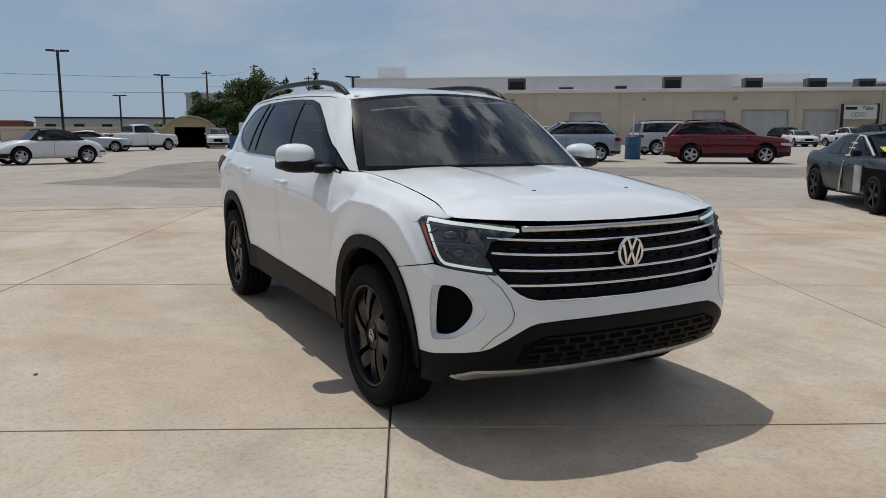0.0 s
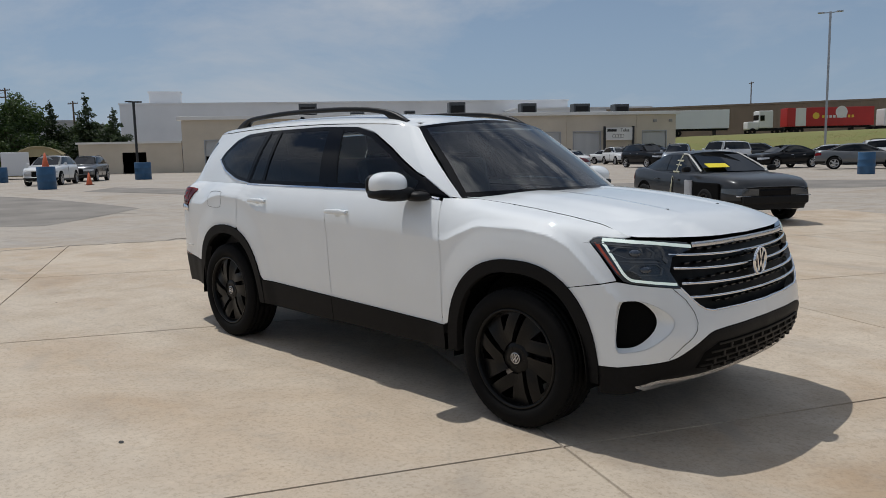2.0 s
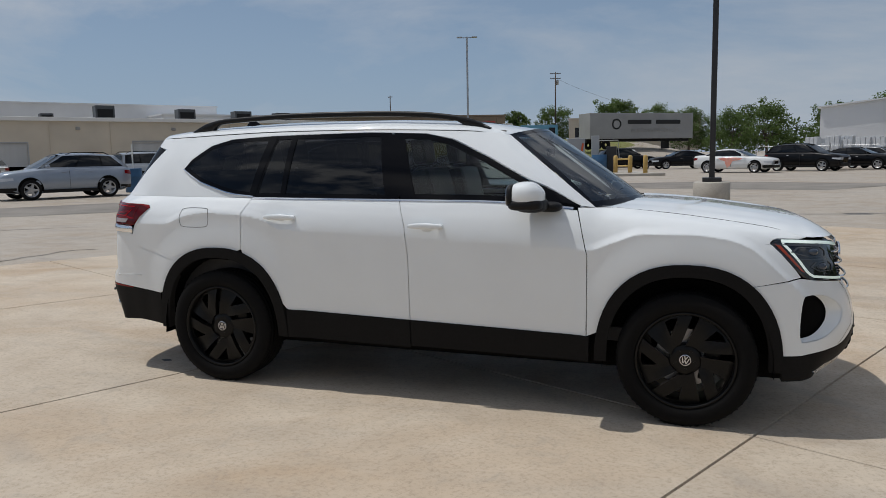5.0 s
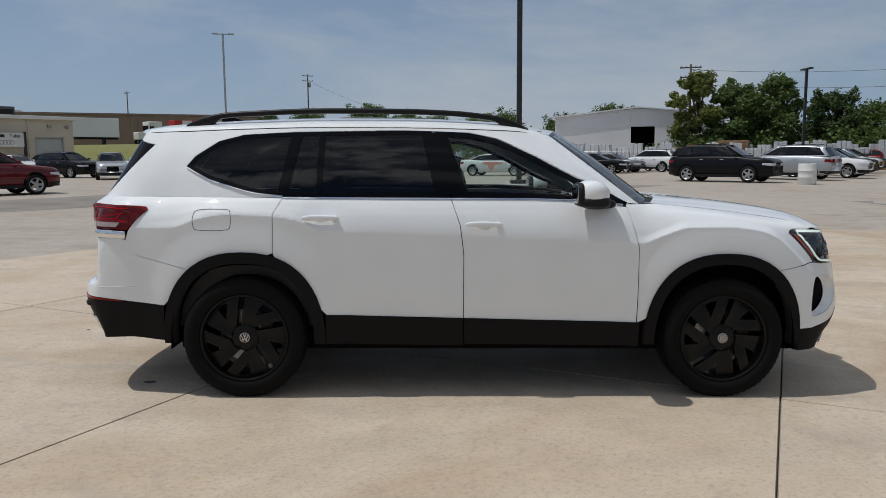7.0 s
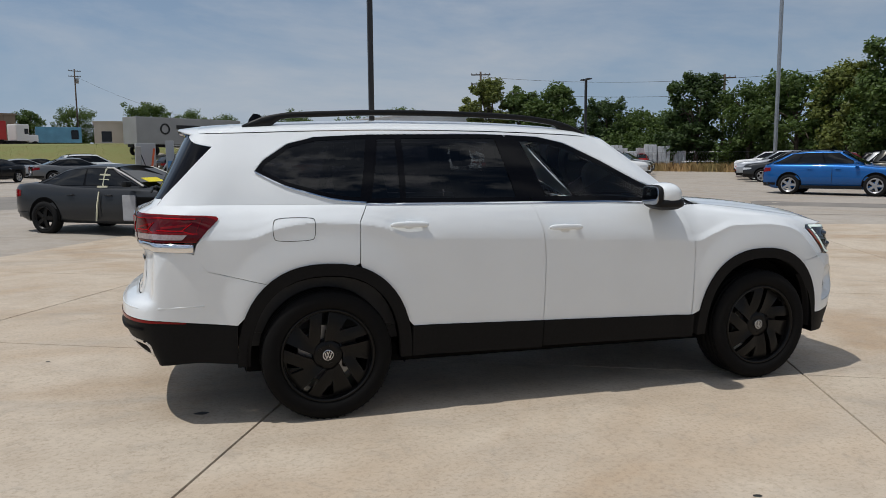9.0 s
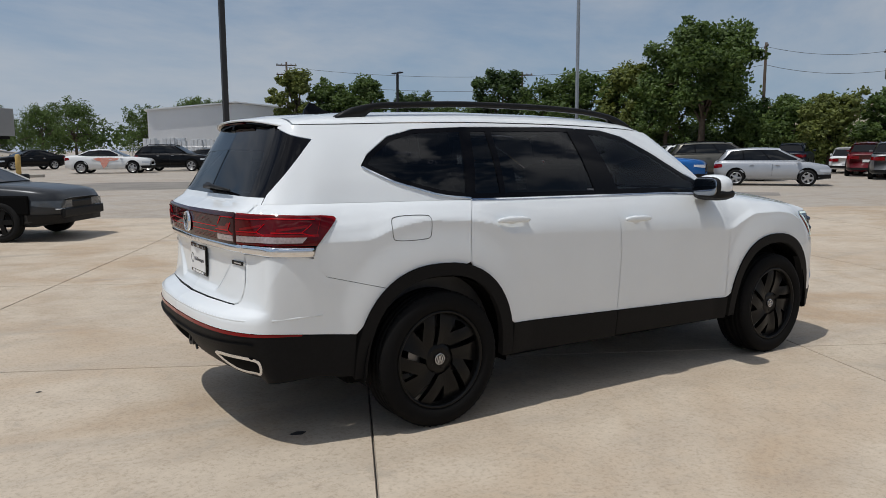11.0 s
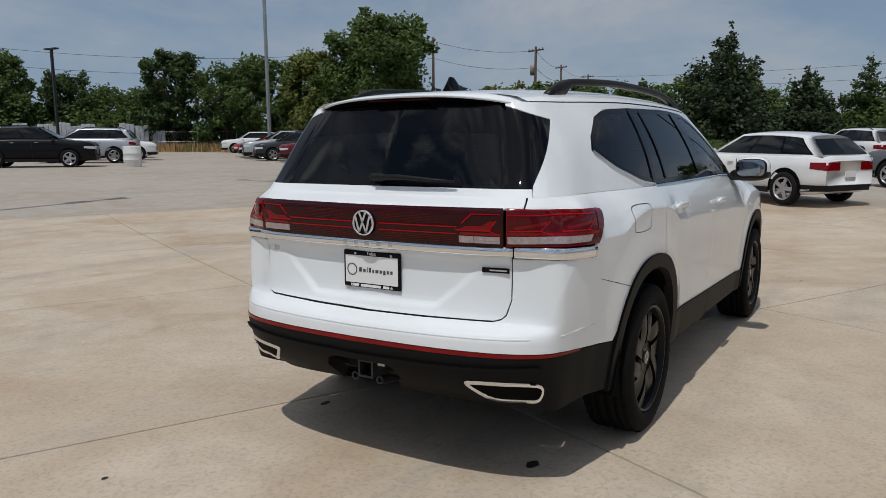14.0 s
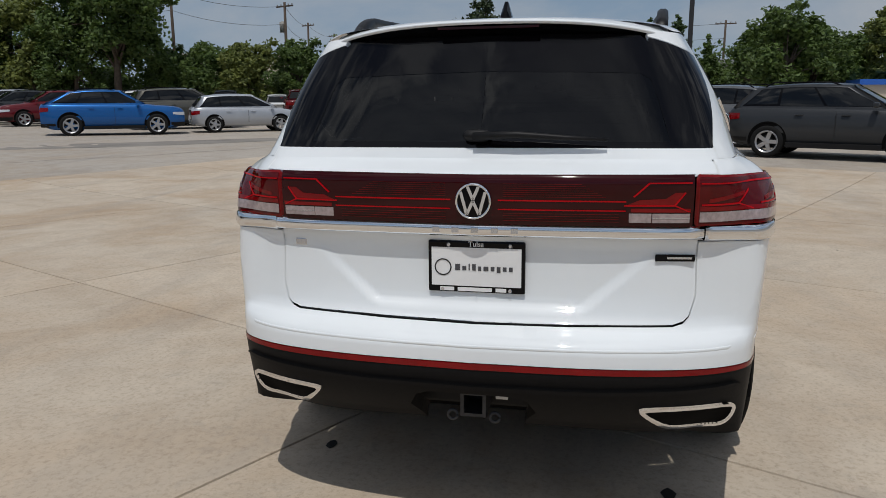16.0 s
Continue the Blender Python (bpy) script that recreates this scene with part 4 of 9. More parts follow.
    def bonnet(w):
        x, y = w.x, abs(w.y)
        e = BELT(solve(lambda q: BELT(q).x, 4.0, 8.0, min(x, 2.074)))
        k = min(1.0, y / e.y)
        z = spine(x) - (spine(x) - e.z) * k ** 3.4
        z += 0.007 * ramp01(0.26, 0.34, y) * ramp01(0.66, 0.5, y) * ramp01(2.2, 1.8, x)
        n = BELT(solve(lambda q: BELT(q).y, 0.0, 4.0, min(max(y, 1e-4), 0.824)))
        f = max(0.0, 1 - (n.x - x) / 0.24)
        z += (n.z - z) * f ** 2.6
        return Vector((x, -w.y, z))
    half = seam + [Vector((1.055, 0.78)), Vector((1.16, 0.5)), Vector((1.2, 0.0))]
    loop = nose + half
    skin("bonnet", bonnet, loop, M_WHITE, step=0.028, lip=0, mirror="join")
    # cowl
    skin("cowl", bonnet, [Vector((1.215, 0.0)), Vector((1.175, 0.5)), Vector((1.07, 0.775)), Vector((1.06, 0.80)), Vector((0.92, 0.82)), Vector((0.96, 0.72)), Vector((1.0, 0.0))], M_BLACK, step=0.06, off=-0.014, lip=0, mirror="join", label="black plastic cowl below the windscreen")
    for x, y in ((1.99, -0.30), (1.99, 0.30)):
        z = bonnet(Vector((x, y))).z
        part("washer_nozzle", boxes((x - 0.007, x + 0.007, y - 0.010, y + 0.010, z - 0.006, z + 0.003), bevel=0.003), M_BLACK, SUV)


roof_and_bonnet()


def Fr(*pts):
    return [front(*p) for p in pts]


def Re(*pts):
    return [rear(*p) for p in pts]


def C0(z):
    return Vector((0.0, z))


A_END = ARC[-1]


def C1(z):
    return Vector((A_END, z))


def sup(name, mat, parent, c, r, n=2.6, label="", cut=None, rot=(0, 0, 0), seg=20):
    """A rounded block (superellipsoid)."""
    verts, faces = [], []

    def pw(v, e):
        return math.copysign(abs(v) ** e, v)
    e = 2 / n
    rows, cols = seg, seg * 2
    for i in range(rows + 1):
        ph = -math.pi / 2 + math.pi * i / rows
        for k in range(cols):
            th = 2 * math.pi * k / cols
            v = Vector((r[0] * pw(math.cos(ph), e) * pw(math.cos(th), e), r[1] * pw(math.cos(ph), e) * pw(math.sin(th), e), r[2] * pw(math.sin(ph), e)))
            if cut:
                v = cut(v)
            verts.append(v)
    for i in range(rows):
        for k in range(cols):
            j = (k + 1) % cols
            faces.append((i * cols + k, i * cols + j, (i + 1) * cols + j, (i + 1) * cols + k))
    return part(name, mesh_of(name, verts, faces, True), mat, parent, label, m=pose(*c, *rot))


def smooth(pts, times=2):
    """Rounds the corners of a loop."""
    for _ in range(times):
        out = []
        for i, a in enumerate(pts):
            b = pts[(i + 1) % len(pts)]
            out += [a * 0.75 + b * 0.25, a * 0.25 + b * 0.75]
        pts = out
    return pts


def ribbon(pts, h):
    """Outline of a narrow band along a line of places."""
    lo, hi = [], []
    for i, p in enumerate(pts):
        d = (pts[min(i + 1, len(pts) - 1)] - pts[max(i - 1, 0)]).normalized()
        n = Vector((-d.y, d.x)) * h
        lo.append(p - n)
        hi.append(p + n)
    return lo + list(reversed(hi))


def rod(name, pts, mat, parent, h, d, off=0.0, label="", halves=False):
    """A rounded moulding along a line of places on the body, both halves in one."""
    row = []
    for w in pts:
        p = low_at(w)
        t = low_at(w + Vector((0.01, 0))) - low_at(w - Vector((0.01, 0)))
        n = Vector((t.y, -t.x, 0)).normalized()
        if n.dot(Vector((p.x, p.y, 0))) < 0:
            n = -n
        row.append((p + n * off, n))
    other = [(Vector((p.x, -p.y, p.z)), Vector((n.x, -n.y, 0))) for p, n in row]
    if halves:
        return [moulding(name, r, mat, parent, h, d, label) for r in (row, list(reversed(other)))]
    return moulding(name, list(reversed(other)) + row, mat, parent, h, d, label)


def moulding(name, row, mat, parent, h, d, label):
    prof = [(math.cos(radians(a)), math.sin(radians(a))) for a in (-110, -75, -45, -15, 15, 45, 75, 110)]
    verts, faces = [], []
    for p, n in row:
        verts += [p + n * (d * c) + Vector((0, 0, h / 2 * q)) for c, q in prof]
    m = len(prof)
    for i in range(len(row) - 1):
        for k in range(m - 1):
            faces.append((i * m + k, i * m + k + 1, i * m + m + k + 1, i * m + m + k))
    faces += [tuple(range(m)), tuple((len(row) - 1) * m + k for k in range(m))]
    return part(name, mesh_of(name, verts, faces, True), mat, parent, label)


def edge_gap(w, loop):
    best = 9.0
    for i, a in enumerate(loop):
        b = loop[(i + 1) % len(loop)]
        d = b - a
        k = min(1.0, max(0.0, (w - a).dot(d) / max(1e-9, d.dot(d))))
        best = min(best, (w - a - d * k).length)
    return best


def front_end():
    arch = [p for p in arch_loop(AXLE, -0.012) if p[0] > AXLE and 0.44 < p[1] < 0.80]   # rising from the foot
    edge = Fr((0.42, 0.606), (0.53, 0.601), (0.575, 0.590), (0.62, 0.567), (0.735, 0.486), (0.765, 0.471), (0.80, 0.462), (0.86, 0.446)) + S((2.08, 0.430), (1.986, 0.428))
    mouth = Fr((0.79, 0.826), (0.70, 0.815), (0.644, 0.752), (0.61, 0.724), (0.575, 0.705), (0.522, 0.692), (0.26, 0.687))
    loop = [C0(0.608)] + edge + [side(*p) for p in arch] + S(arch_at(AXLE, 0.797, 1), (2.06, 0.846), (2.09, 0.843)) + Fr((0.874, 0.837)) + mouth + [C0(0.685)]
    flange = smooth(Fr((0.916, 0.750), (0.897, 0.759), (0.852, 0.763), (0.794, 0.726), (0.750, 0.680), (0.752, 0.636), (0.79, 0.584), (0.846, 0.522), (0.893, 0.499), (0.914, 0.504)))
    inlet = smooth(Fr((0.905, 0.740), (0.880, 0.752), (0.853, 0.752), (0.824, 0.722), (0.803, 0.678), (0.806, 0.630), (0.832, 0.574), (0.862, 0.526), (0.895, 0.512), (0.906, 0.522)))
    bumper = skin("front_bumper", low_at, loop, M_WHITE, holes=[flange], step=0.018, mirror="join")[0]

    def cheek(w):
        a, b = edge_gap(w, flange), edge_gap(w, inlet)
        p = low_at(w)
        return p + Vector((-0.75, -0.65 * math.copysign(1, p.y), 0)) * (0.002 + 0.05 * a / (a + b + 1e-6))
    inner = [p * 0.988 + (sum(flange, Vector((0, 0))) / len(flange)) * 0.012 for p in flange]
    skin("inlet_cheek", cheek, inner, M_WHITE, holes=[inlet], step=0.02, lip=0, label="white hollow beside the air inlet")
    skin("air_curtain", low_at, flange, M_DARK, step=0.05, off=-0.060, lip=0, label="black air inlet in the bumper")
    ring = Fr((0.74, 0.818), (0.689, 0.764), (0.652, 0.70), (0.640, 0.65), (0.650, 0.612), (0.679, 0.580), (0.72, 0.545), (0.766, 0.476))
    skin("bumper_joint", low_at, ribbon(ring, 0.0016), M_INK, step=0.03, off=0.0012, lip=0)
    # grille
    hole = [C0(0.680), *Fr((0.26, 0.682), (0.522, 0.688), (0.58, 0.703), (0.61, 0.72), (0.65, 0.752), (0.705, 0.815), (0.725, 0.90), (0.72, 0.965), (0.60, 1.034), (0.35, 1.032)), C0(1.028)]
    gr = skin("grille", low_at, hole, M_GRILLE, step=0.05, off=-0.055, lip=0, mirror="join", label="black grille with four chrome bars")[0]

    def run(z0, z1, y1, n=14):
        return [front(y1 * i / n, z0 + (z1 - z0) * (i / n) ** 2) for i in range(n + 1)]
    rod("chrome_bar", run(0.950, 0.975, 0.715), M_CHROME, gr, 0.015, 0.008, -0.012)
    rod("chrome_bar", run(0.886, 0.911, 0.708), M_CHROME, gr, 0.015, 0.008, -0.012)
    rod("chrome_bar", run(0.818, 0.838, 0.685), M_CHROME, gr, 0.015, 0.008, -0.010)
    rod("chrome_bar", run(0.755, 0.771, 0.654), M_CHROME, gr, 0.015, 0.008, -0.008)
    rod("light_bar", run(1.010, 1.012, 0.555), M_SATIN, gr, 0.028, 0.006, -0.004)
    rod("lower_chrome", [C0(0.690)] + [p + Vector((0, 0.004)) for p in reversed(mouth[1:])], M_CHROME, gr, 0.012, 0.007, -0.004)
    # small baffles between the bars
    rng = random.Random(2)
    for zrow, ym in ((0.985, 0.60), (0.922, 0.62), (0.850, 0.60), (0.788, 0.50), (0.728, 0.44)):
        n = int(ym / 0.085)
        for i in range(-n, n + 1):
            y = i * 0.085 + (0.04 if int(zrow * 1000) % 2 else 0)
            p = low_at(front(abs(y), zrow))
            part("baffle", boxes((-0.014, 0.006, -0.026, 0.026, -0.006, 0.006), bevel=0.004), M_GLOSSB, gr, m=pose(p.x - 0.040, y, zrow + rng.uniform(-0.004, 0.004)))
    emblem("front_emblem", (low_at(front(0, 0.888)).x + 0.004, 0, 0.888), 0.076, pose(0, 0, 0, 90, 0, 90))
    # headlamps
    lamp = S((1.905, 1.030), (1.918, 1.046), (1.94, 1.053)) + Fr((0.84, 1.052), (0.72, 1.044), (0.579, 1.028), (0.585, 0.995), (0.70, 0.965), (0.735, 0.90), (0.70, 0.820), (0.79, 0.830), (0.874, 0.842)) + S((2.09, 0.852), (2.052, 0.886), (1.98, 0.966))
    for ob in skin("headlamp", low_at, lamp, M_LAMP, step=0.03, off=-0.004, lip=0.03, label="headlamp with white light guide"):
        s = -1 if ob.data.vertices[0].co.y > 0 else 1

        def piece(name, pts, mat, off=0.001, lip=0.004, label=""):
            skin(name, low_at, pts, mat, step=0.025, off=off, lip=lip, mirror="twin" if s < 0 else "", parent=ob, label=label)
        piece("light_guide", ribbon(S((1.957, 1.043), (2.02, 1.042)) + Fr((0.836, 1.039), (0.78, 1.034), (0.719, 1.027), (0.64, 1.016), (0.570, 1.007)), 0.0075), M_DRL)
        piece("light_guide", ribbon(S((1.962, 1.030), (1.985, 1.012), (2.048, 0.940), (2.085, 0.890), (2.105, 0.870)) + Fr((0.872, 0.858), (0.806, 0.848), (0.715, 0.838)), 0.0065), M_DRL)
        piece("amber_marker", S((1.922, 1.030), (1.950, 1.022), (2.03, 0.935), (2.078, 0.878), (2.060, 0.888), (1.985, 0.968)), M_AMBER)
        for y, z in ((0.838, 0.985), (0.822, 0.908)):
            p = low_at(front(y, z))
            hexa = Fr((y + 0.052, z), (y + 0.034, z + 0.026), (y - 0.040, z + 0.028), (y - 0.062, z + 0.004), (y - 0.048, z - 0.024), (y + 0.030, z - 0.026))
            mid = sum(hexa, Vector((0, 0))) / 6
            skin("projector_bezel", low_at, hexa, M_LAMPGREY, holes=[[mid + (q - mid) * 0.88 for q in hexa]], step=0.03, off=0.001, lip=0.004, mirror="twin" if s < 0 else "", parent=ob)
            sup("projector", M_BLUELENS, ob, (p.x - 0.018, s * (p.y + 0.01), z), (0.03, 0.034, 0.021), 2.4, seg=12)
            piece("lamp_blade", Fr((y + 0.075, z + 0.040), (y - 0.03, z + 0.044), (y - 0.07, z + 0.030), (y + 0.04, z + 0.035)), M_LAMPGREY)
        piece("lamp_blade", Fr((0.745, 0.975), (0.728, 0.95), (0.74, 0.935), (0.752, 0.955)), M_LAMPGREY)
    # lower apron
    clad = [C0(0.335), C0(0.604)] + [p - Vector((0, 0.004)) for p in edge] + S((1.99, 0.34), (1.985, 0.285)) + Fr((0.88, 0.29), (0.80, 0.312), (0.72, 0.325), (0.5, 0.330))
    ap = skin("front_apron", low_at, clad, M_CLAD, step=0.035, off=0.002, lip=0.04, mirror="join", label="black plastic lower apron")[0]
    skin("silver_lip", low_at, [C0(0.330), C0(0.362)] + Fr((0.4, 0.364), (0.60, 0.368), (0.75, 0.362), (0.85, 0.335), (0.80, 0.318), (0.70, 0.326), (0.5, 0.330)), M_SATIN, step=0.03, off=0.014, lip=0.04, mirror="join", parent=ap, label="silver lower lip")

    def strip(name, z0, z1, y1, h, mat, off, lip=0.02, n=8, parent=gr):
        line = run(z0, z1, y1, n)
        return skin(name, low_at, [q - Vector((0, h / 2)) for q in line] + [q + Vector((0, h / 2)) for q in reversed(line)], mat, step=0.04, off=off, lip=lip, mirror="join", parent=parent)
    for z, ym in ((0.525, 0.50), (0.490, 0.55), (0.455, 0.58), (0.425, 0.60)):
        strip("intake_bar", z, z + 0.004, ym, 0.009, M_GRILLE, 0.010, lip=0.012, parent=ap)
        n = int(ym / 0.11)
        for i in range(-n, n + 1):
            y = i * 0.11 + (0.05 if int(z * 1000) % 10 == 5 else 0)
            if abs(y) < ym:
                p = low_at(front(abs(y), z - 0.016))
                part("intake_web", boxes((-0.012, 0.012, -0.014, 0.014, -0.015, 0.015), bevel=0.005), M_GRILLE, ap, m=pose(p.x, y, z - 0.016))
    # the apron is uncut; a flat near-black sheet paints the intake's inner shade
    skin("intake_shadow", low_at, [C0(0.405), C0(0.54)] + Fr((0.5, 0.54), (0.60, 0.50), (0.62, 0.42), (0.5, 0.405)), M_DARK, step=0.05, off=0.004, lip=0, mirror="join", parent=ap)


def emblem(name, at, r, turn):
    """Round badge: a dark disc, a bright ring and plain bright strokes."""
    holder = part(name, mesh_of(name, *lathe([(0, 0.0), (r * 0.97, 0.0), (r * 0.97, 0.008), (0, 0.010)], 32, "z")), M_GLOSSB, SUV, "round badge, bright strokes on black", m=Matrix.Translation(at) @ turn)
    part("ring", mesh_of("ring", *lathe([(r * 0.86, 0.004), (r * 0.88, 0.016), (r * 0.97, 0.016), (r, 0.004)], 40, "z"), True), M_CHROME, holder)
    w = r * 0.085
    for (x0, y0), (x1, y1) in (((-0.30, 0.80), (0.0, 0.10)), ((0.30, 0.80), (0.0, 0.10)), ((-0.68, 0.52), (-0.34, -0.72)), ((-0.34, -0.72), (0.0, 0.02)), ((0.0, 0.02), (0.34, -0.72)), ((0.34, -0.72), (0.68, 0.52))):
        a, b = Vector((x0 * r, y0 * r, 0)), Vector((x1 * r, y1 * r, 0))
        d = b - a
        part("stroke", boxes((-d.length / 2, d.length / 2, -w, w, 0.010, 0.016)), M_CHROME, holder, m=Matrix.Translation((a + b) / 2) @ Matrix.Rotation(math.atan2(d.y, d.x), 4, "Z"))
    return holder


def rear_end():
    arch = [p for p in arch_loop(-AXLE, -0.012) if p[0] < -AXLE and 0.575 < p[1] < 0.797]   # falling to the rear foot
    top = S(arch_at(-AXLE, 0.797, -1), (-2.14, 0.88), (-2.203, 0.977), (-2.25, 0.985)) + Re((0.80, 0.988), (0.684, 0.988), (0.685, 0.82), (0.668, 0.755), (0.650, 0.737), (0.615, 0.727), (0.3, 0.720))
    bottom = Re((0.3, 0.618), (0.6, 0.617), (0.78, 0.615)) + S((-2.40, 0.610), (-2.2, 0.594), (-1.985, 0.575))
    skin("rear_bumper", low_at, [side(*p) for p in arch[-1:]] + list(reversed(bottom)) + [C1(0.618), C1(0.718)] + list(reversed(top)) + [side(*p) for p in arch[:-1]], M_WHITE, step=0.018, mirror="join")
    crease = [rear(0.78 * k / 20, 0.668 + 0.004 * (k / 20)) for k in range(21)] + S((-2.40, 0.676), (-2.30, 0.682), (-2.16, 0.690))
    rod("bumper_crease", crease, M_WHITE, SUV, 0.012, 0.0035, -0.001, "white pressed crease along the bumper")
    # reflector strip
    rs = Re((0.3, 0.615), (0.6, 0.614), (0.78, 0.612)) + S((-2.40, 0.607), (-2.26, 0.597))
    rl = Re((0.3, 0.597), (0.6, 0.597), (0.78, 0.597)) + S((-2.40, 0.595), (-2.26, 0.590))
    skin("reflector_strip", low_at, [C1(0.615)] + rs + list(reversed(rl)) + [C1(0.596)], M_RED, step=0.03, off=0.003, lip=0.01, mirror="join", label="thin red reflector strip")
    # lower apron
    lo = [C1(0.595)] + [q - Vector((0, 0.001)) for q in rl] + S((-2.2, 0.588), (-1.985, 0.57), (-1.99, 0.35), (-2.2, 0.365)) + Re((0.82, 0.350), (0.7, 0.338), (0.55, 0.345), (0.40, 0.360), (0.26, 0.372), (0.165, 0.375), (0.175, 0.41), (0.205, 0.445), (0.18, 0.490), (0.14, 0.505)) + [C1(0.507)]
    ap = skin("rear_apron", low_at, lo, M_CLAD, step=0.035, off=0.001, lip=0.05, mirror="join", label="black plastic rear apron")[0]
    skin("apron_step", low_at, [C1(0.545)] + Re((0.4, 0.548), (0.8, 0.562), (0.82, 0.556)) + Re((0.8, 0.548), (0.4, 0.534)) + [C1(0.531)], M_CLAD, step=0.04, off=0.014, lip=0.02, mirror="join", parent=ap)
    # exhaust trims
    o = smooth(Re((0.515, 0.476), (0.54, 0.485), (0.70, 0.487), (0.80, 0.483), (0.822, 0.468), (0.815, 0.428), (0.792, 0.395), (0.76, 0.387), (0.65, 0.382), (0.60, 0.392), (0.55, 0.438)), 1)
    mid = sum(o, Vector((0, 0))) / len(o)
    i = [mid + Vector(((q - mid).x * 0.925 - 0.004, (q - mid).y * 0.80)) for q in o]
    for ob in skin("exhaust_trim", low_at, o, M_CHROME, holes=[i], step=0.02, off=0.010, lip=0.012, label="chrome exhaust surround"):
        # flat dark sheet, no real hollow: its colour gives the shade inside the trim
        skin("exhaust_well", low_at, i, M_DARK, step=0.04, off=0.003, lip=0, mirror="twin" if ob.data.vertices[0].co.y > 0 else "", parent=ob)
    # tow hitch
    h = part("tow_hitch", boxes((-2.45, -2.36, -0.30, 0.30, 0.40, 0.46), bevel=0.01), M_BLACK, SUV, "black square tow hitch receiver")
    bm = boxes((-2.575, -2.40, -0.042, -0.031, 0.408, 0.492), (-2.575, -2.40, 0.031, 0.042, 0.408, 0.492), (-2.575, -2.40, -0.031, 0.031, 0.408, 0.419), (-2.575, -2.40, -0.031, 0.031, 0.481, 0.492))
    part("receiver", bm, M_IRON, h)
    for y in (-0.07, 0.07):
        part("chain_ring", mesh_of("chain_ring", *tube([(-2.56, y + 0.016 * math.cos(t), 0.405 + 0.016 * math.sin(t)) for t in np.linspace(0, 6.283, 14)], 0.005, 6)), M_IRON, h)
    part("hitch_plug", boxes((-2.585, -2.57, -0.115, -0.075, 0.478, 0.496), bevel=0.004), M_STEEL, h)
    part("hitch_recess", boxes((-2.40, -2.34, -0.36, 0.36, 0.37, 0.56)), M_DARK, ap)
    # tailgate
    loop = [C1(0.7250)] + Re((0.3, 0.7270), (0.613, 0.7335), (0.647, 0.7435), (0.6625, 0.758), (0.6805, 0.8215), (0.6795, 1.002), (0.3, 1.0)) + [C1(1.0)]
    tg = skin("tailgate", low_at, loop, M_WHITE, step=0.012, off=0.001, mirror="join", label="white tailgate")[0]
    skin("upper_gate", low_at, [C1(1.195)] + Re((0.3, 1.196), (0.60, 1.198), (0.728, 1.2), (0.714, 1.2385), (0.3, 1.2385)) + [C1(1.2385)], M_WHITE, step=0.018, mirror="join", parent=tg)
    # dark rod added flush in the gap, standing for the shade within it
    rod("gate_seal", [rear(0.612 * k / 20, 0.7215 + 0.0085 * (k / 20) ** 2) for k in range(21)], M_CLAD, SUV, 0.0055, 0.003, -0.0015, "black rubber seal in the tailgate joint")
    v0 = 8.31
    skin("glass_sill", up_at, [Vector((v0 * 0.5, -0.004)), Vector((5.5, -0.004)), Vector((5.5, 0.034)), Vector((8.95 * 0.5, 0.034)), Vector((v0 * 0.5, 0.034))], M_WHITE, step=0.03, lip=0, mirror="join", parent=tg)
    rod("chrome_strip", [rear(0.0 + 0.69 * k / 16, 1.021) for k in range(17)], M_CHROME, tg, 0.044, 0.012, 0.004, "chrome strip below the light band")
    skin("gate_backing", low_at, [C1(0.60)] + Re((0.4, 0.61), (0.79, 0.63), (0.79, 1.03), (0.4, 1.04)) + [C1(1.04)], M_DARK, step=0.06, off=-0.065, lip=0, mirror="join")
    # light band and lamps
    band = [C1(1.045)] + Re((0.3, 1.045), (0.655, 1.045), (0.655, 1.193), (0.3, 1.191)) + [C1(1.190)]
    lb = skin("light_band", low_at, band, M_REDDARK, step=0.03, off=0.010, lip=0.02, mirror="join", label="dark red light band across the tailgate")[0]

    def bar(y0, y1, z0, z1, mat, off=0.0125, par=lb, nm="light_line"):
        n = 6
        lo2 = [(rear(y0 + (y1 - y0) * k / n, z0)) for k in range(n + 1)]
        hi2 = [(rear(y0 + (y1 - y0) * k / n, z1)) for k in range(n, -1, -1)]
        return skin(nm, low_at, lo2 + hi2, mat, step=0.03, off=off, lip=0.003, mirror="join" if y0 == 0 else "copy", parent=par)
    bar(0.075, 0.46, 1.1165, 1.1205, M_REDHOT)
    bar(0.075, 0.46, 1.0885, 1.0920, M_REDHOT)
    for k in range(7):
        bar(0.09, 0.40 - 0.012 * k, 1.130 + 0.0065 * k, 1.1308 + 0.0065 * k, M_RED)
    for k in range(4):
        bar(0.09, 0.44, 1.056 + 0.0075 * k, 1.0568 + 0.0075 * k, M_RED)
    bar(0.47, 0.535, 1.055, 1.083, M_CLEAR, nm="reversing_lens")
    bar(0.538, 0.645, 1.055, 1.083, M_CLEAR, nm="reversing_lens")
    bar(0.538, 0.645, 1.068, 1.070, M_SATIN, off=0.0135, nm="lens_rib")
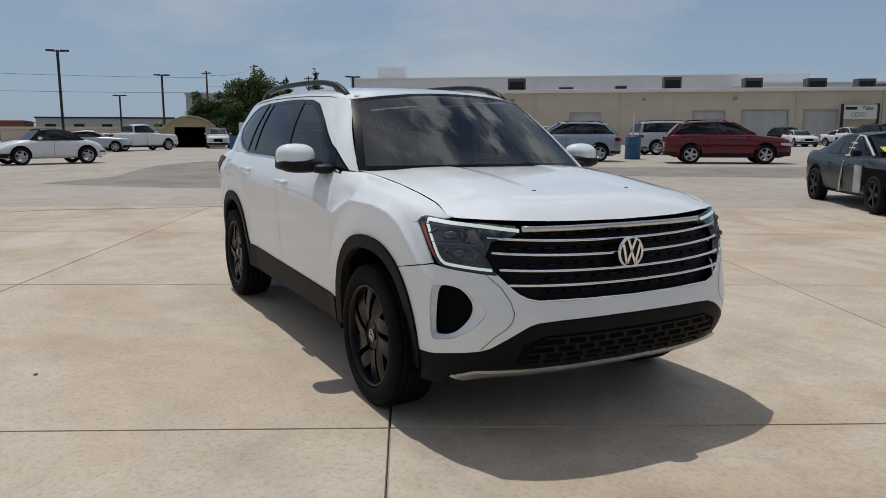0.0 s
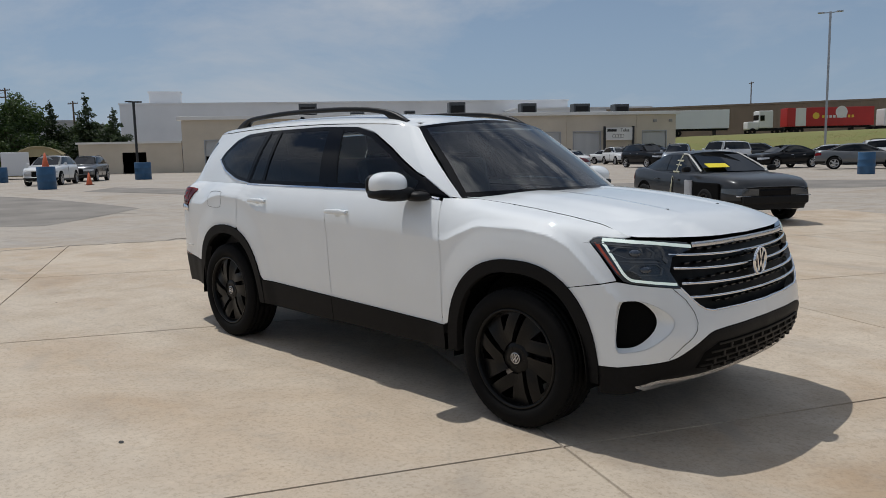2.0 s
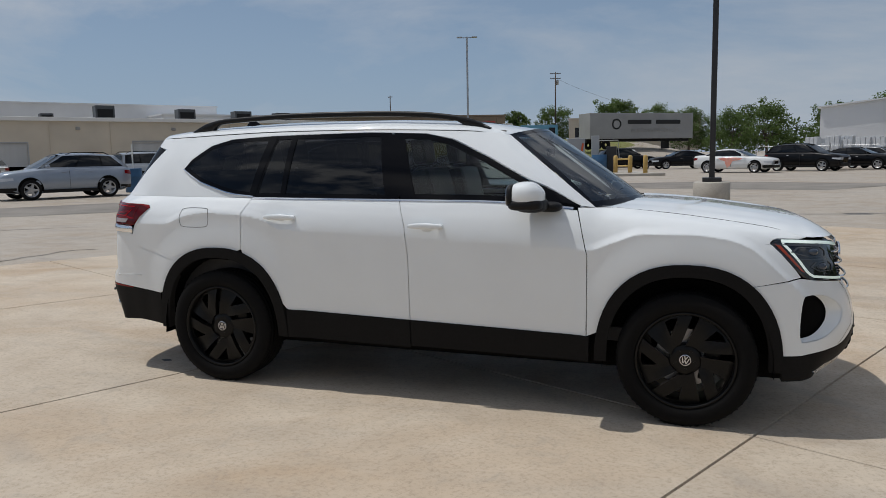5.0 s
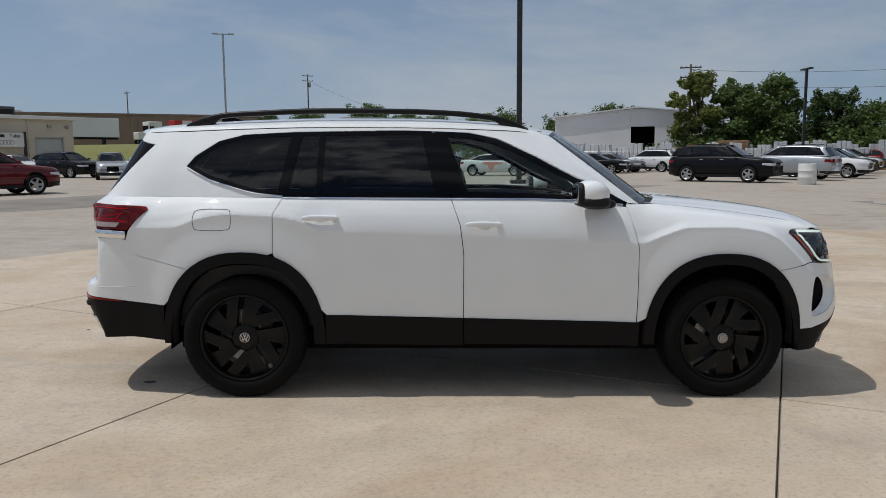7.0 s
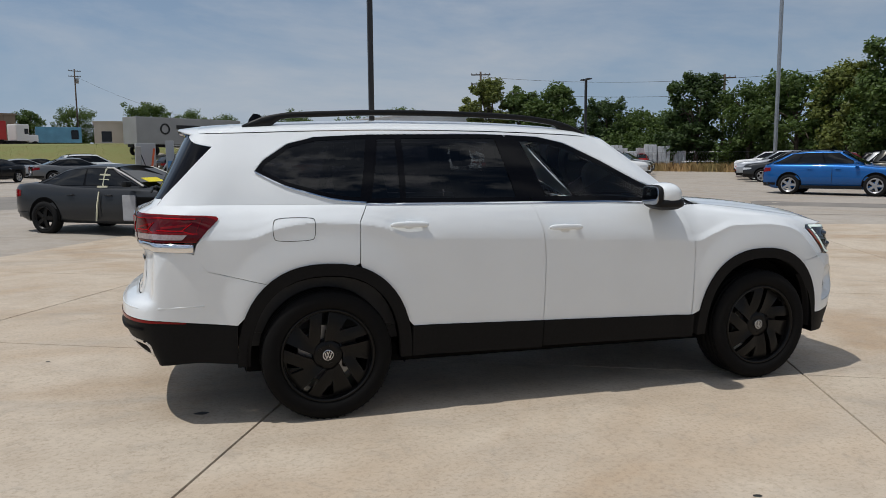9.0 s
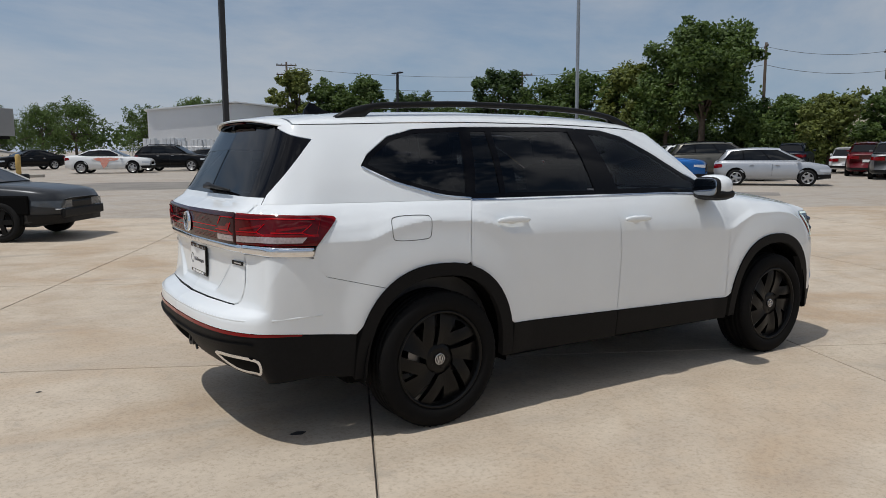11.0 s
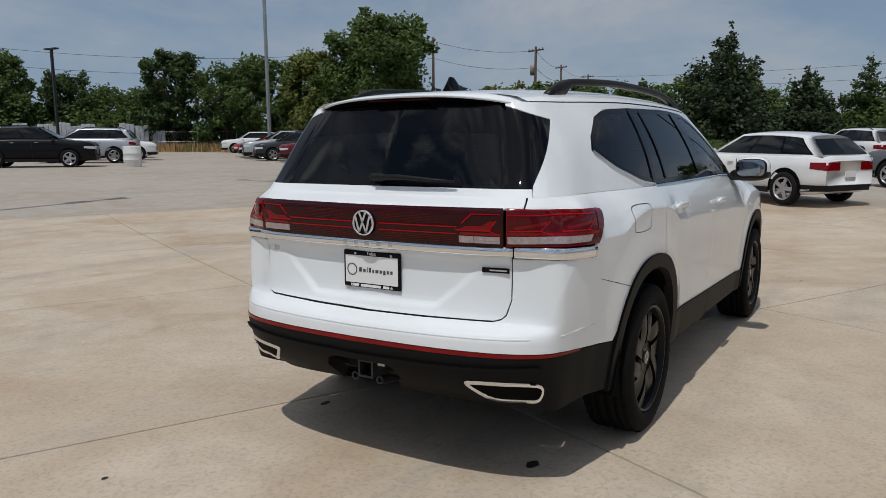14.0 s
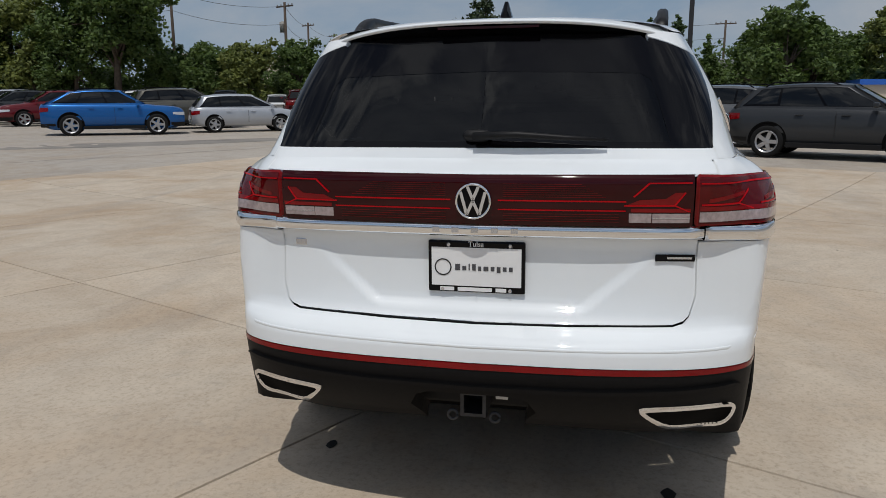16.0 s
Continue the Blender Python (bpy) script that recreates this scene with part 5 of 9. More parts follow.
    for mat, off, pts in ((M_RED, 0.0122, ((0.462, 1.108), (0.60, 1.109), (0.628, 1.146), (0.602, 1.146), (0.575, 1.128), (0.50, 1.124))),
                          (M_REDHOT, 0.0132, ((0.455, 1.1045), (0.602, 1.105), (0.632, 1.145), (0.6285, 1.1475), (0.599, 1.1095), (0.455, 1.1085))),
                          (M_REDHOT, 0.0132, ((0.600, 1.106), (0.642, 1.087), (0.644, 1.090), (0.604, 1.1085))),
                          (M_REDHOT, 0.0132, ((0.484, 1.132), (0.528, 1.172), (0.648, 1.173), (0.648, 1.177), (0.525, 1.176), (0.480, 1.134))),
                          (M_RED, 0.0122, ((0.475, 1.087), (0.648, 1.087), (0.648, 1.098), (0.475, 1.098)))):
        skin("light_guide", low_at, Re(*pts), mat, step=0.03, off=off, lip=0.003, parent=lb)

    def wrap(y0, z0, x1, z1, n=9):
        """Round the corner, from the rear at y0 to the side at x1."""
        a, b = rear(y0, z0), side(x1, z1)
        return [a.lerp(b, k / n) for k in range(n + 1)]
    lamp = wrap(0.668, 1.045, -2.19, 1.043) + S((-2.072, 1.163), (-2.082, 1.176)) + list(reversed(wrap(0.668, 1.194, -2.14, 1.182)))
    for ob in skin("tail_lamp", low_at, lamp, M_RED, step=0.03, off=0.008, lip=0.02, label="red wrap-round tail lamp"):
        def piece(name, pts, mat, off=0.012):
            skin(name, low_at, pts, mat, step=0.03, off=off, lip=0.003, mirror="twin" if ob.data.vertices[0].co.y > 0 else "", parent=ob)
        piece("lens_shade", wrap(0.672, 1.050, -2.185, 1.048) + S((-2.085, 1.152), (-2.098, 1.164)) + list(reversed(wrap(0.672, 1.188, -2.15, 1.176))), M_REDMID, 0.0095)
        piece("clear_lens", wrap(0.675, 1.056, -2.26, 1.056) + list(reversed(wrap(0.675, 1.086, -2.235, 1.084))), M_CLEAR)
        def along(k0, k1, z0, z1):
            """Points across the lens, from share k0 to k1 of its width."""
            a, b = rear(0.675, z0), side(-2.15, z0 - 0.006)
            c, d = rear(0.675, z1), side(-2.15, z1 - 0.006)
            return [a.lerp(b, k0 + (k1 - k0) * k / 5).lerp(c.lerp(d, k0 + (k1 - k0) * k / 5), k / 5) for k in range(6)]

        def line(k0, k1, z0, z1, mat, w=0.005, off=0.0125):
            q = along(k0, k1, z0, z1)
            piece("light_guide", q + [v + Vector((0, w)) for v in reversed(q)], mat, off)
        line(0.0, 0.92, 1.170, 1.168, M_REDHOT, 0.004)
        line(0.92, 0.98, 1.090, 1.168, M_RED, 0.010)
        line(0.0, 0.94, 1.090, 1.088, M_RED, 0.013)
        for k in (0.0, 0.48):
            line(k + 0.01, k + 0.30, 1.105, 1.107, M_REDHOT)
            line(k + 0.30, k + 0.40, 1.107, 1.145, M_REDHOT)
            line(k + 0.30, k + 0.42, 1.107, 1.090, M_REDHOT, 0.004)
            line(k + 0.06, k + 0.36, 1.113, 1.134, M_RED, 0.012, 0.0118)
    rod("chrome_strip", wrap(0.695, 1.021, -2.205, 1.010, 14), M_CHROME, SUV, 0.052, 0.010, 0.004, "chrome strip below the tail lamp", halves=True)
    emblem("rear_emblem", (low_at(rear(0.001, 1.115)).x - 0.010, 0, 1.115), 0.057, pose(0, 0, 0, 90, 0, -90))
    # lettering reduced to plain bars, and badges
    for k in range(5):
        y = -0.125 + 0.0625 * k
        part("badge_bar", boxes((-0.003, 0.003, -0.012, 0.012, -0.009, 0.009), bevel=0.002), M_SATIN, tg, m=pose(low_at(rear(abs(y) + 0.001, 1.02)).x - 0.014, y, 1.02))
    part("trim_badge", boxes((-0.002, 0.002, -0.02, 0.02, -0.011, 0.011), bevel=0.002), M_SATIN, tg, m=pose(low_at(rear(0.61, 0.955)).x - 0.003, 0.61, 0.955))
    part("drive_badge", boxes((-0.002, 0.002, -0.06, 0.06, -0.011, 0.011), bevel=0.002), M_GLOSSB, tg, m=pose(low_at(rear(0.60, 0.94)).x - 0.004, -0.615, 0.94, 0, 0, 8))
    part("drive_badge_mark", boxes((-0.002, 0.002, -0.045, 0.03, -0.003, 0.003)), M_SATIN, tg, m=pose(low_at(rear(0.60, 0.94)).x - 0.0065, -0.62, 0.94, 0, 0, 8))
    # number plate frame with a dealer card
    x = low_at(rear(0.001, 0.9)).x - 0.012
    pl = part("plate_frame", boxes((x, x + 0.012, -0.158, 0.158, 0.810, 0.980), bevel=0.006), M_GLOSSB, SUV, "black plate frame holding a white card")
    part("card", boxes((x - 0.002, x + 0.002, -0.146, 0.146, 0.832, 0.958)), M_PLATE, pl)
    text("town_name", "Tulsa", 0.024, M_PLATE, pl, pose(x - 0.001, 0, 0.969, 90, 0, -90), 0.001)
    # the dealer's word and line, as plain bars of their size
    yy = 0.068
    for wd, lo, hi in ((0.016, 0.884, 0.904), (0.013, 0.884, 0.898), (0.004, 0.884, 0.906), (0.012, 0.884, 0.905), (0.010, 0.884, 0.898), (0.016, 0.884, 0.898), (0.012, 0.884, 0.898), (0.012, 0.879, 0.898), (0.012, 0.884, 0.898), (0.012, 0.884, 0.898)):
        part("print_bar", boxes((x - 0.0035, x - 0.002, yy - wd, yy, lo, hi)), M_PRINT, pl)
        yy -= wd + 0.0075
    for y0, y1 in ((0.118, 0.072), (0.060, -0.052), (-0.064, -0.098)):
        part("print_bar", boxes((x - 0.002, x - 0.0005, y1, y0, 0.815, 0.827)), M_PLATE, pl)
    part("print_ring", mesh_of("print_ring", *lathe([(0.024, 0), (0.024, 0.0015), (0.028, 0.0015), (0.028, 0)], 24, "z")), M_INK, pl, m=Matrix.Translation((x - 0.002, 0.108, 0.893)) @ pose(0, 0, 0, 90, 0, -90))
    for y, z in ((-0.11, 0.966), (0.09, 0.966), (-0.11, 0.82), (0.11, 0.82)):
        part("screw", mesh_of("screw", *lathe([(0, 0.003), (0.005, 0.003), (0.007, 0)], 10, "z")), M_SATIN, pl, m=Matrix.Translation((x - 0.001, y, z)) @ pose(0, 0, 0, 90, 0, -90))
    # wiper on the glass
    q = upper(11.0, 0.14)
    sup("wiper_motor_cover", M_BLACK, SUV, (q.x - 0.012, 0.01, q.z + 0.012), (0.020, 0.045, 0.017), 3, "black rear wiper", rot=(0, 35, 0), seg=10)
    part("wiper_arm", mesh_of("wiper_arm", *tube([(q.x - 0.03, 0.02, q.z + 0.01), (q.x - 0.032, -0.12, q.z + 0.016), (q.x - 0.022, -0.27, q.z + 0.006), (q.x - 0.016, -0.40, q.z)], [0.014, 0.012, 0.009, 0.005], 8), True), M_BLACK, SUV)


front_end()
rear_end()


def sides():
    for x0 in (AXLE, -AXLE):
        outer = arch_loop(x0, 0.0, 0.335)
        inner = arch_loop(x0, -0.068, 0.335)
        loop = [side(*p) for p in outer] + [side(*p) for p in reversed(inner)]
        skin("arch_cladding", low_at, loop, M_CLAD, step=0.03, off=0.012, lip=0.05, label="black plastic wheel arch cladding")
        # wheel housing
        for s in (-1, 1):
            verts, faces = [], []
            pts = arch_loop(x0, -0.045, 0.30, 20)
            for x, z in pts:
                verts += [(x, s * 0.965, z), (x, s * 0.55, z)]
            for i in range(20):
                faces.append((2 * i, 2 * i + 1, 2 * i + 3, 2 * i + 2))
            faces.append(tuple(2 * i + 1 for i in range(21)))
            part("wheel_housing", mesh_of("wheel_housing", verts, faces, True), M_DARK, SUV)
    for x0, x1, z0, z1 in ((-0.985, -0.138, 0.519, 0.499), (-0.130, 0.96, 0.499, 0.474)):
        skin("sill_cladding", low_at, S((x0, 0.335), (x0, z0), (x1, z1), (x1, 0.325)), M_CLAD, step=0.05, off=0.009, lip=0.03, label="black plastic sill cladding")
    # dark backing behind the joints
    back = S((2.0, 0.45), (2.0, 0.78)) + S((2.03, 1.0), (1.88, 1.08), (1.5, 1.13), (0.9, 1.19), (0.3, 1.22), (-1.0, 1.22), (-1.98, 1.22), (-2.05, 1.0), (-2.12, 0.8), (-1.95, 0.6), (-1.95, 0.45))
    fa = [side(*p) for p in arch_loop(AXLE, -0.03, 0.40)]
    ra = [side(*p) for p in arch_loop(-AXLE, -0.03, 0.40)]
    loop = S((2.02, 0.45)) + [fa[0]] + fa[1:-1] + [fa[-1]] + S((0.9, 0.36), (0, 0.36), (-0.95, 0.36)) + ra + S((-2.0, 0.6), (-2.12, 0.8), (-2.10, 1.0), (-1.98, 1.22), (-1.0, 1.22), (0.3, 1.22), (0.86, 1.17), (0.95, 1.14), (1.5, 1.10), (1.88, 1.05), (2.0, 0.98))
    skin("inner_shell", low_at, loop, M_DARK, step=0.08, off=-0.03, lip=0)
    # handles
    for x, z in ((-0.015, 1.088), (-1.01, 1.122)):
        p = low_at(side(x, z))
        for s in (1, -1):
            h = sup("door_handle", M_WHITE, SUV, (x, s * (p.y - 0.028), z), (0.115, 0.014, 0.017), 3.2, "white door handle", seg=12, cut=lambda v: v + Vector((0, 0, -0.25 * v.x * v.x)))
            sup("handle_foot", M_WHITE, h, (0.085, -0.5 * s * -0.05, 0), (0.018, 0.03, 0.013), 3, seg=8)
            sup("handle_cup", M_WHITE, SUV, (x, s * (p.y + 0.010), z - 0.022), (0.062, 0.018, 0.040), 2.2, "smooth cup below the handle", seg=12)
    # filler flap
    o = S((-1.765, 1.17), (-1.57, 1.172), (-1.55, 1.155), (-1.552, 1.06), (-1.575, 1.04), (-1.765, 1.038), (-1.785, 1.06), (-1.787, 1.14))
    i = S((-1.763, 1.167), (-1.572, 1.169), (-1.553, 1.153), (-1.555, 1.062), (-1.577, 1.043), (-1.763, 1.041), (-1.782, 1.062), (-1.784, 1.138))
    o, i = smooth(o), smooth(i)
    skin("filler_flap_joint", low_at, o, M_INK, holes=[i], step=0.03, off=0.0014, lip=0, mirror="")
    # door mirrors
    for s in (1, -1):
        def shape(v):
            k = max(0.0, v.x) / 0.10
            return Vector((v.x, v.y * (1 - 0.25 * k * k), v.z * (1 - 0.42 * k * k) if v.z > 0 else v.z))
        base = sup("door_mirror", M_WHITE, SUV, (0.62, s * 1.085, 1.282), (0.10, 0.118, 0.078), 2.6, "white door mirror with black underside", seg=18, cut=shape)
        sup("mirror_lower", M_BLACK, base, (0.0, 0.0, -0.050), (0.1005, 0.1185, 0.034), 3.4, "black lower shell", seg=12)
        sup("mirror_foot", M_BLACK, base, (0.02, -s * 0.03, -0.052), (0.088, 0.13, 0.045), 2.8, seg=12)
        sup("mirror_stalk", M_BLACK, base, (0.10, -s * 0.14, -0.070), (0.075, 0.07, 0.030), 2.6, seg=10)
        sup("mirror_bezel", M_BLACK, base, (-0.080, 0.0, -0.002), (0.024, 0.106, 0.066), 3.2, seg=12)
        sup("mirror_glass", M_MIRROR, base, (-0.100, 0.0, -0.002), (0.007, 0.094, 0.058), 4, seg=12)
    skin("mirror_base_trim", up_at, [up(*q) for q in ((0.64, 1.24), (0.66, 1.30), (0.885, 1.212))], M_GLOSSB, step=0.05, off=0.008, lip=0.01)


sides()


def wheels():
    R, W = 0.378, 0.128
    prof = [(0.268, -0.105), (0.280, -0.118), (0.30, -0.128), (0.335, -0.127), (0.36, -0.117), (0.371, -0.105), (0.377, -0.085)]
    tread = []
    for a, b in ((-0.082, -0.052), (-0.044, -0.006), (0.006, 0.044), (0.052, 0.082)):
        tread += [(0.367, a - 0.001), (0.378, a), (0.378, b), (0.367, b + 0.001)]
    full = prof + tread + [(r, -h) for r, h in reversed(prof)]
    tyre = mesh_of("tyre", *lathe(full, 72), True)
    # sipe lines across the shoulders
    bm = bmesh.new()
    bm.from_mesh(tyre)
    for k in range(60):
        t = 2 * math.pi * k / 60
        for y in (-0.092, 0.092):
            box(bm, -0.004, 0.004, y - 0.012, y + 0.012, 0.366, 0.3762, m=Matrix.Rotation(t, 4, "Y") @ Matrix.Rotation(0.12 if y > 0 else -0.12, 4, "Z"))
    bm.to_mesh(tyre)
    bm.free()
    tyre.polygons.foreach_set("use_smooth", [i < 72 * (len(full) - 1) for i in range(len(tyre.polygons))])
    barrel = mesh_of("rim", *lathe([(0.272, -0.112), (0.268, -0.118), (0.260, -0.116), (0.254, -0.10), (0.248, -0.04), (0.245, 0.10), (0.268, 0.112)], 56), True)
    # one fifth of the wheel face: a wide swept blade between two slots, with a cut near the rim; outer face at negative y
    def turned(p, deg):
        c, q = math.cos(radians(deg)), math.sin(radians(deg))
        return Vector((c * p[0] - q * p[1], q * p[0] + c * p[1]))

    def arc(p, q, n=8):
        a0, a1, r0, r1 = math.atan2(p.y, p.x), math.atan2(q.y, q.x), p.length, q.length
        return [Vector((math.cos(a0 + (a1 - a0) * k / n), math.sin(a0 + (a1 - a0) * k / n))) * (r0 + (r1 - r0) * k / n) for k in range(1, n)]
    p0, p1 = Vector((-0.020, 0.078)), Vector((0.010, 0.261))
    q0, q1 = turned((-0.046, 0.078), -72), turned((-0.030, 0.261), -72)
    outline = [p0, p1] + arc(p1, q1) + [q1, q0] + arc(q0, p0, 4)
    cut = [Vector((0.068, 0.138)), Vector((0.112, 0.206)), Vector((0.148, 0.190)), Vector((0.174, 0.162))]
    v2, tris = fill(outline, [cut], 0.022)
    verts, faces = [], []
    for v in v2:
        k = v.length / 0.262
        twist = 0.010 * math.sin(5 * (math.atan2(v.y, v.x) - 0.9))
        verts.append((v.x, -0.084 - 0.016 * math.sin(math.pi * min(1.0, k) ** 1.3) + twist * k, v.y))
    n0 = len(verts)
    verts += [(x, y + 0.034, z) for x, y, z in verts]
    edges = {}
    for f in tris:
        f = tuple(f)
        faces += [f, tuple(i + n0 for i in reversed(f))]
        for i in range(len(f)):
            e = (f[i], f[(i + 1) % len(f)])
            edges[e] = 1
    for i, j in edges:
        if (j, i) not in edges:
            faces.append((j, i, i + n0, j + n0))
    blade = mesh_of("spoke", verts, faces, False)
    hub = mesh_of("hub", *lathe([(0.0, -0.086), (0.045, -0.086), (0.082, -0.090), (0.088, -0.075), (0.088, 0.02)], 30), True)
    disc = mesh_of("brake_disc", *lathe([(0.06, -0.03), (0.165, -0.03), (0.165, 0.0), (0.06, 0.0)], 40))
    nut = mesh_of("wheel_nut", *lathe([(0.0, -0.006), (0.009, -0.006), (0.011, 0.01)], 8))
    for x in (AXLE, -AXLE):
        for s in (1, -1):
            base = part("wheel", tyre, M_TYRE, SUV, "black tyre on black alloy wheel", m=pose(x, -s * 0.868, 0.3755, 0, 14 if x > 0 else 0, 0 if s > 0 else 180))
            part("rim", barrel, M_RIM, base)
            for k in range(5):
                part("spoke", blade, M_RIM, base, m=Matrix.Rotation(2 * math.pi * k / 5, 4, "Y"))
            part("hub", hub, M_RIM, base)
            part("brake_disc", disc, M_GREYDISC, base)
            part("caliper", boxes((0.09, 0.17, -0.055, 0.02, -0.09, 0.09), bevel=0.012), M_RIM, base)
            for k in range(5):
                a = 2 * math.pi * k / 5
                part("wheel_nut", nut, M_RIM, base, m=pose(0.056 * math.cos(a), -0.083, 0.056 * math.sin(a)))
            part("hub_cap", mesh_of("hub_cap", *lathe([(0, -0.096), (0.028, -0.096), (0.031, -0.088)], 24)), M_GLOSSB, base, "small bright hub badge")
            for (x0, y0), (x1, y1) in (((-0.3, 0.8), (0, 0.1)), ((0.3, 0.8), (0, 0.1)), ((-0.7, 0.5), (-0.34, -0.72)), ((-0.34, -0.72), (0, 0.0)), ((0, 0.0), (0.34, -0.72)), ((0.34, -0.72), (0.7, 0.5))):
                a, b = Vector((x0, 0, y0)) * 0.027, Vector((x1, 0, y1)) * 0.027
                d = b - a
                part("cap_stroke", boxes((-d.length / 2, d.length / 2, -0.0985, -0.096, -0.0026, 0.0026)), M_SATIN, base, m=Matrix.Translation((a + b) / 2) @ Matrix.Rotation(-math.atan2(d.z, d.x), 4, "Y"))
            part("cap_ring", mesh_of("cap_ring", *lathe([(0.026, -0.096), (0.027, -0.0985), (0.031, -0.0975), (0.0315, -0.09)], 28)), M_SATIN, base)


wheels()


def cabin():
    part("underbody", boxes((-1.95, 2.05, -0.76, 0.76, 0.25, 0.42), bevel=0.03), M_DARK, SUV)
    part("cabin_floor", boxes((-2.05, 1.3, -0.80, 0.80, 0.42, 0.50)), M_SEAT, SUV)
    part("firewall", boxes((1.05, 2.12, -0.78, 0.78, 0.42, 1.02)), M_DARK, SUV)
    part("rear_wall", boxes((-2.36, -2.30, -0.62, 0.62, 0.45, 1.18)), M_DARK, SUV)
    part("headliner", boxes((-2.0, 0.38, -0.60, 0.60, 1.655, 1.665)), M_LINER, SUV, "pale cloth headliner")
    part("dashboard", boxes((0.72, 1.12, -0.76, 0.76, 0.75, 1.12), bevel=0.05), M_SEAT, SUV)
    for s in (1, -1):
        part("door_card", boxes((-2.0, 0.85, s * 0.80 - 0.02, s * 0.80 + 0.02, 0.5, 1.20), bevel=0.01), M_SEAT, SUV)

    def seat(x, y, w, z=0.5):
        st = part("car_seat", boxes((x - 0.10, x + 0.42, y - w / 2, y + w / 2, z + 0.22, z + 0.40), bevel=0.05), M_SEAT, SUV, "dark grey leatherette car seat")
        bm = bmesh.new()
        box(bm, -0.06, 0.08, -w / 2, w / 2, 0, 0.64, 0.05, pose(x - 0.06, y, z + 0.30, 0, -14))
        part("seat_back", bm, M_SEAT, st)
        for k in ([0] if w < 0.7 else [-w / 3, w / 3]):
            bm = bmesh.new()
            box(bm, -0.04, 0.05, -0.13, 0.13, 0, 0.17, 0.035, pose(x - 0.235, y + k, z + 0.955, 0, -10))
            part("headrest", bm, M_SEAT, st)
    for y in (-0.38, 0.38):
        seat(0.0, y, 0.52)
    seat(-0.95, 0, 1.30)
    seat(-1.75, 0, 1.10, 0.48)
    ring = [(0.0, 0.185 * math.cos(t), 0.185 * math.sin(t)) for t in np.linspace(0, 2 * math.pi, 30)]
    sw = part("steering_wheel", mesh_of("steering_wheel", *tube(ring, 0.016, 8), True), M_BLACK, SUV, m=pose(0.52, 0.38, 1.05, 0, -22))
    part("wheel_boss", boxes((-0.02, 0.03, -0.17, 0.17, -0.05, 0.05), bevel=0.02), M_BLACK, sw)
    sup("inner_mirror", M_BLACK, SUV, (0.56, 0, 1.53), (0.02, 0.12, 0.035), 3, seg=10)


cabin()

# ---- parked cars ----
STYLES = {
    # length, width, height, wheelbase, bonnet, belt, foot and head of the glass house (front, rear), wheel radius
    "suv": dict(L=4.75, W=1.88, H=1.71, wb=2.80, hood=1.08, belt=1.17, f0=1.1, f1=0.25, r0=-2.27, r1=-1.86, deck=1.16, R=0.37),
    "compact_suv": dict(L=4.48, W=1.85, H=1.60, wb=2.68, hood=1.02, belt=1.09, f0=1.02, f1=0.22, r0=-2.14, r1=-1.70, deck=1.08, R=0.36),
    "big_suv": dict(L=5.0, W=1.95, H=1.79, wb=2.95, hood=1.16, belt=1.25, f0=1.12, f1=0.30, r0=-2.40, r1=-2.08, deck=1.2, R=0.38),
    "boxy_suv": dict(L=4.95, W=1.95, H=1.88, wb=2.85, hood=1.18, belt=1.24, f0=0.95, f1=0.60, r0=-2.40, r1=-2.25, deck=1.24, R=0.39),
    "coupe_suv": dict(L=4.95, W=1.95, H=1.70, wb=2.95, hood=1.10, belt=1.18, f0=1.12, f1=0.28, r0=-2.36, r1=-1.55, deck=1.18, R=0.39),
    "hatch": dict(L=4.30, W=1.75, H=1.52, wb=2.62, hood=0.92, belt=1.00, f0=1.25, f1=0.30, r0=-2.04, r1=-1.72, deck=1.0, R=0.32),
    "saloon": dict(L=4.80, W=1.86, H=1.46, wb=2.88, hood=0.96, belt=1.01, f0=1.05, f1=0.15, r0=-2.0, r1=-1.15, deck=1.07, R=0.345),
    "beetle": dict(L=4.25, W=1.80, H=1.46, wb=2.54, hood=0.93, belt=1.00, f0=0.85, f1=0.40, r0=-1.25, r1=-0.75, deck=0.98, R=0.34),
    "pickup": dict(L=5.80, W=2.0, H=1.92, wb=3.68, hood=1.22, belt=1.28, f0=1.05, f1=0.50, r0=-0.95, r1=-0.85, deck=1.25, R=0.40),
}
M_CARGLASS = material("dark_car_glass", (0.004, 0.005, 0.006), 0.03, coat=0.0, var=0, spec=0.4)
M_CARTYRE = material("worn_tyre", (0.012, 0.012, 0.012), 0.8, var=0.3, spec=0.15)
M_CARRIM = material("silver_alloy", (0.45, 0.45, 0.46), 0.3, 0.8, var=0.1)
M_LENS = material("clear_headlamp", (0.55, 0.57, 0.6), 0.1, coat=1.0, var=0.1)
PAINTS = {}


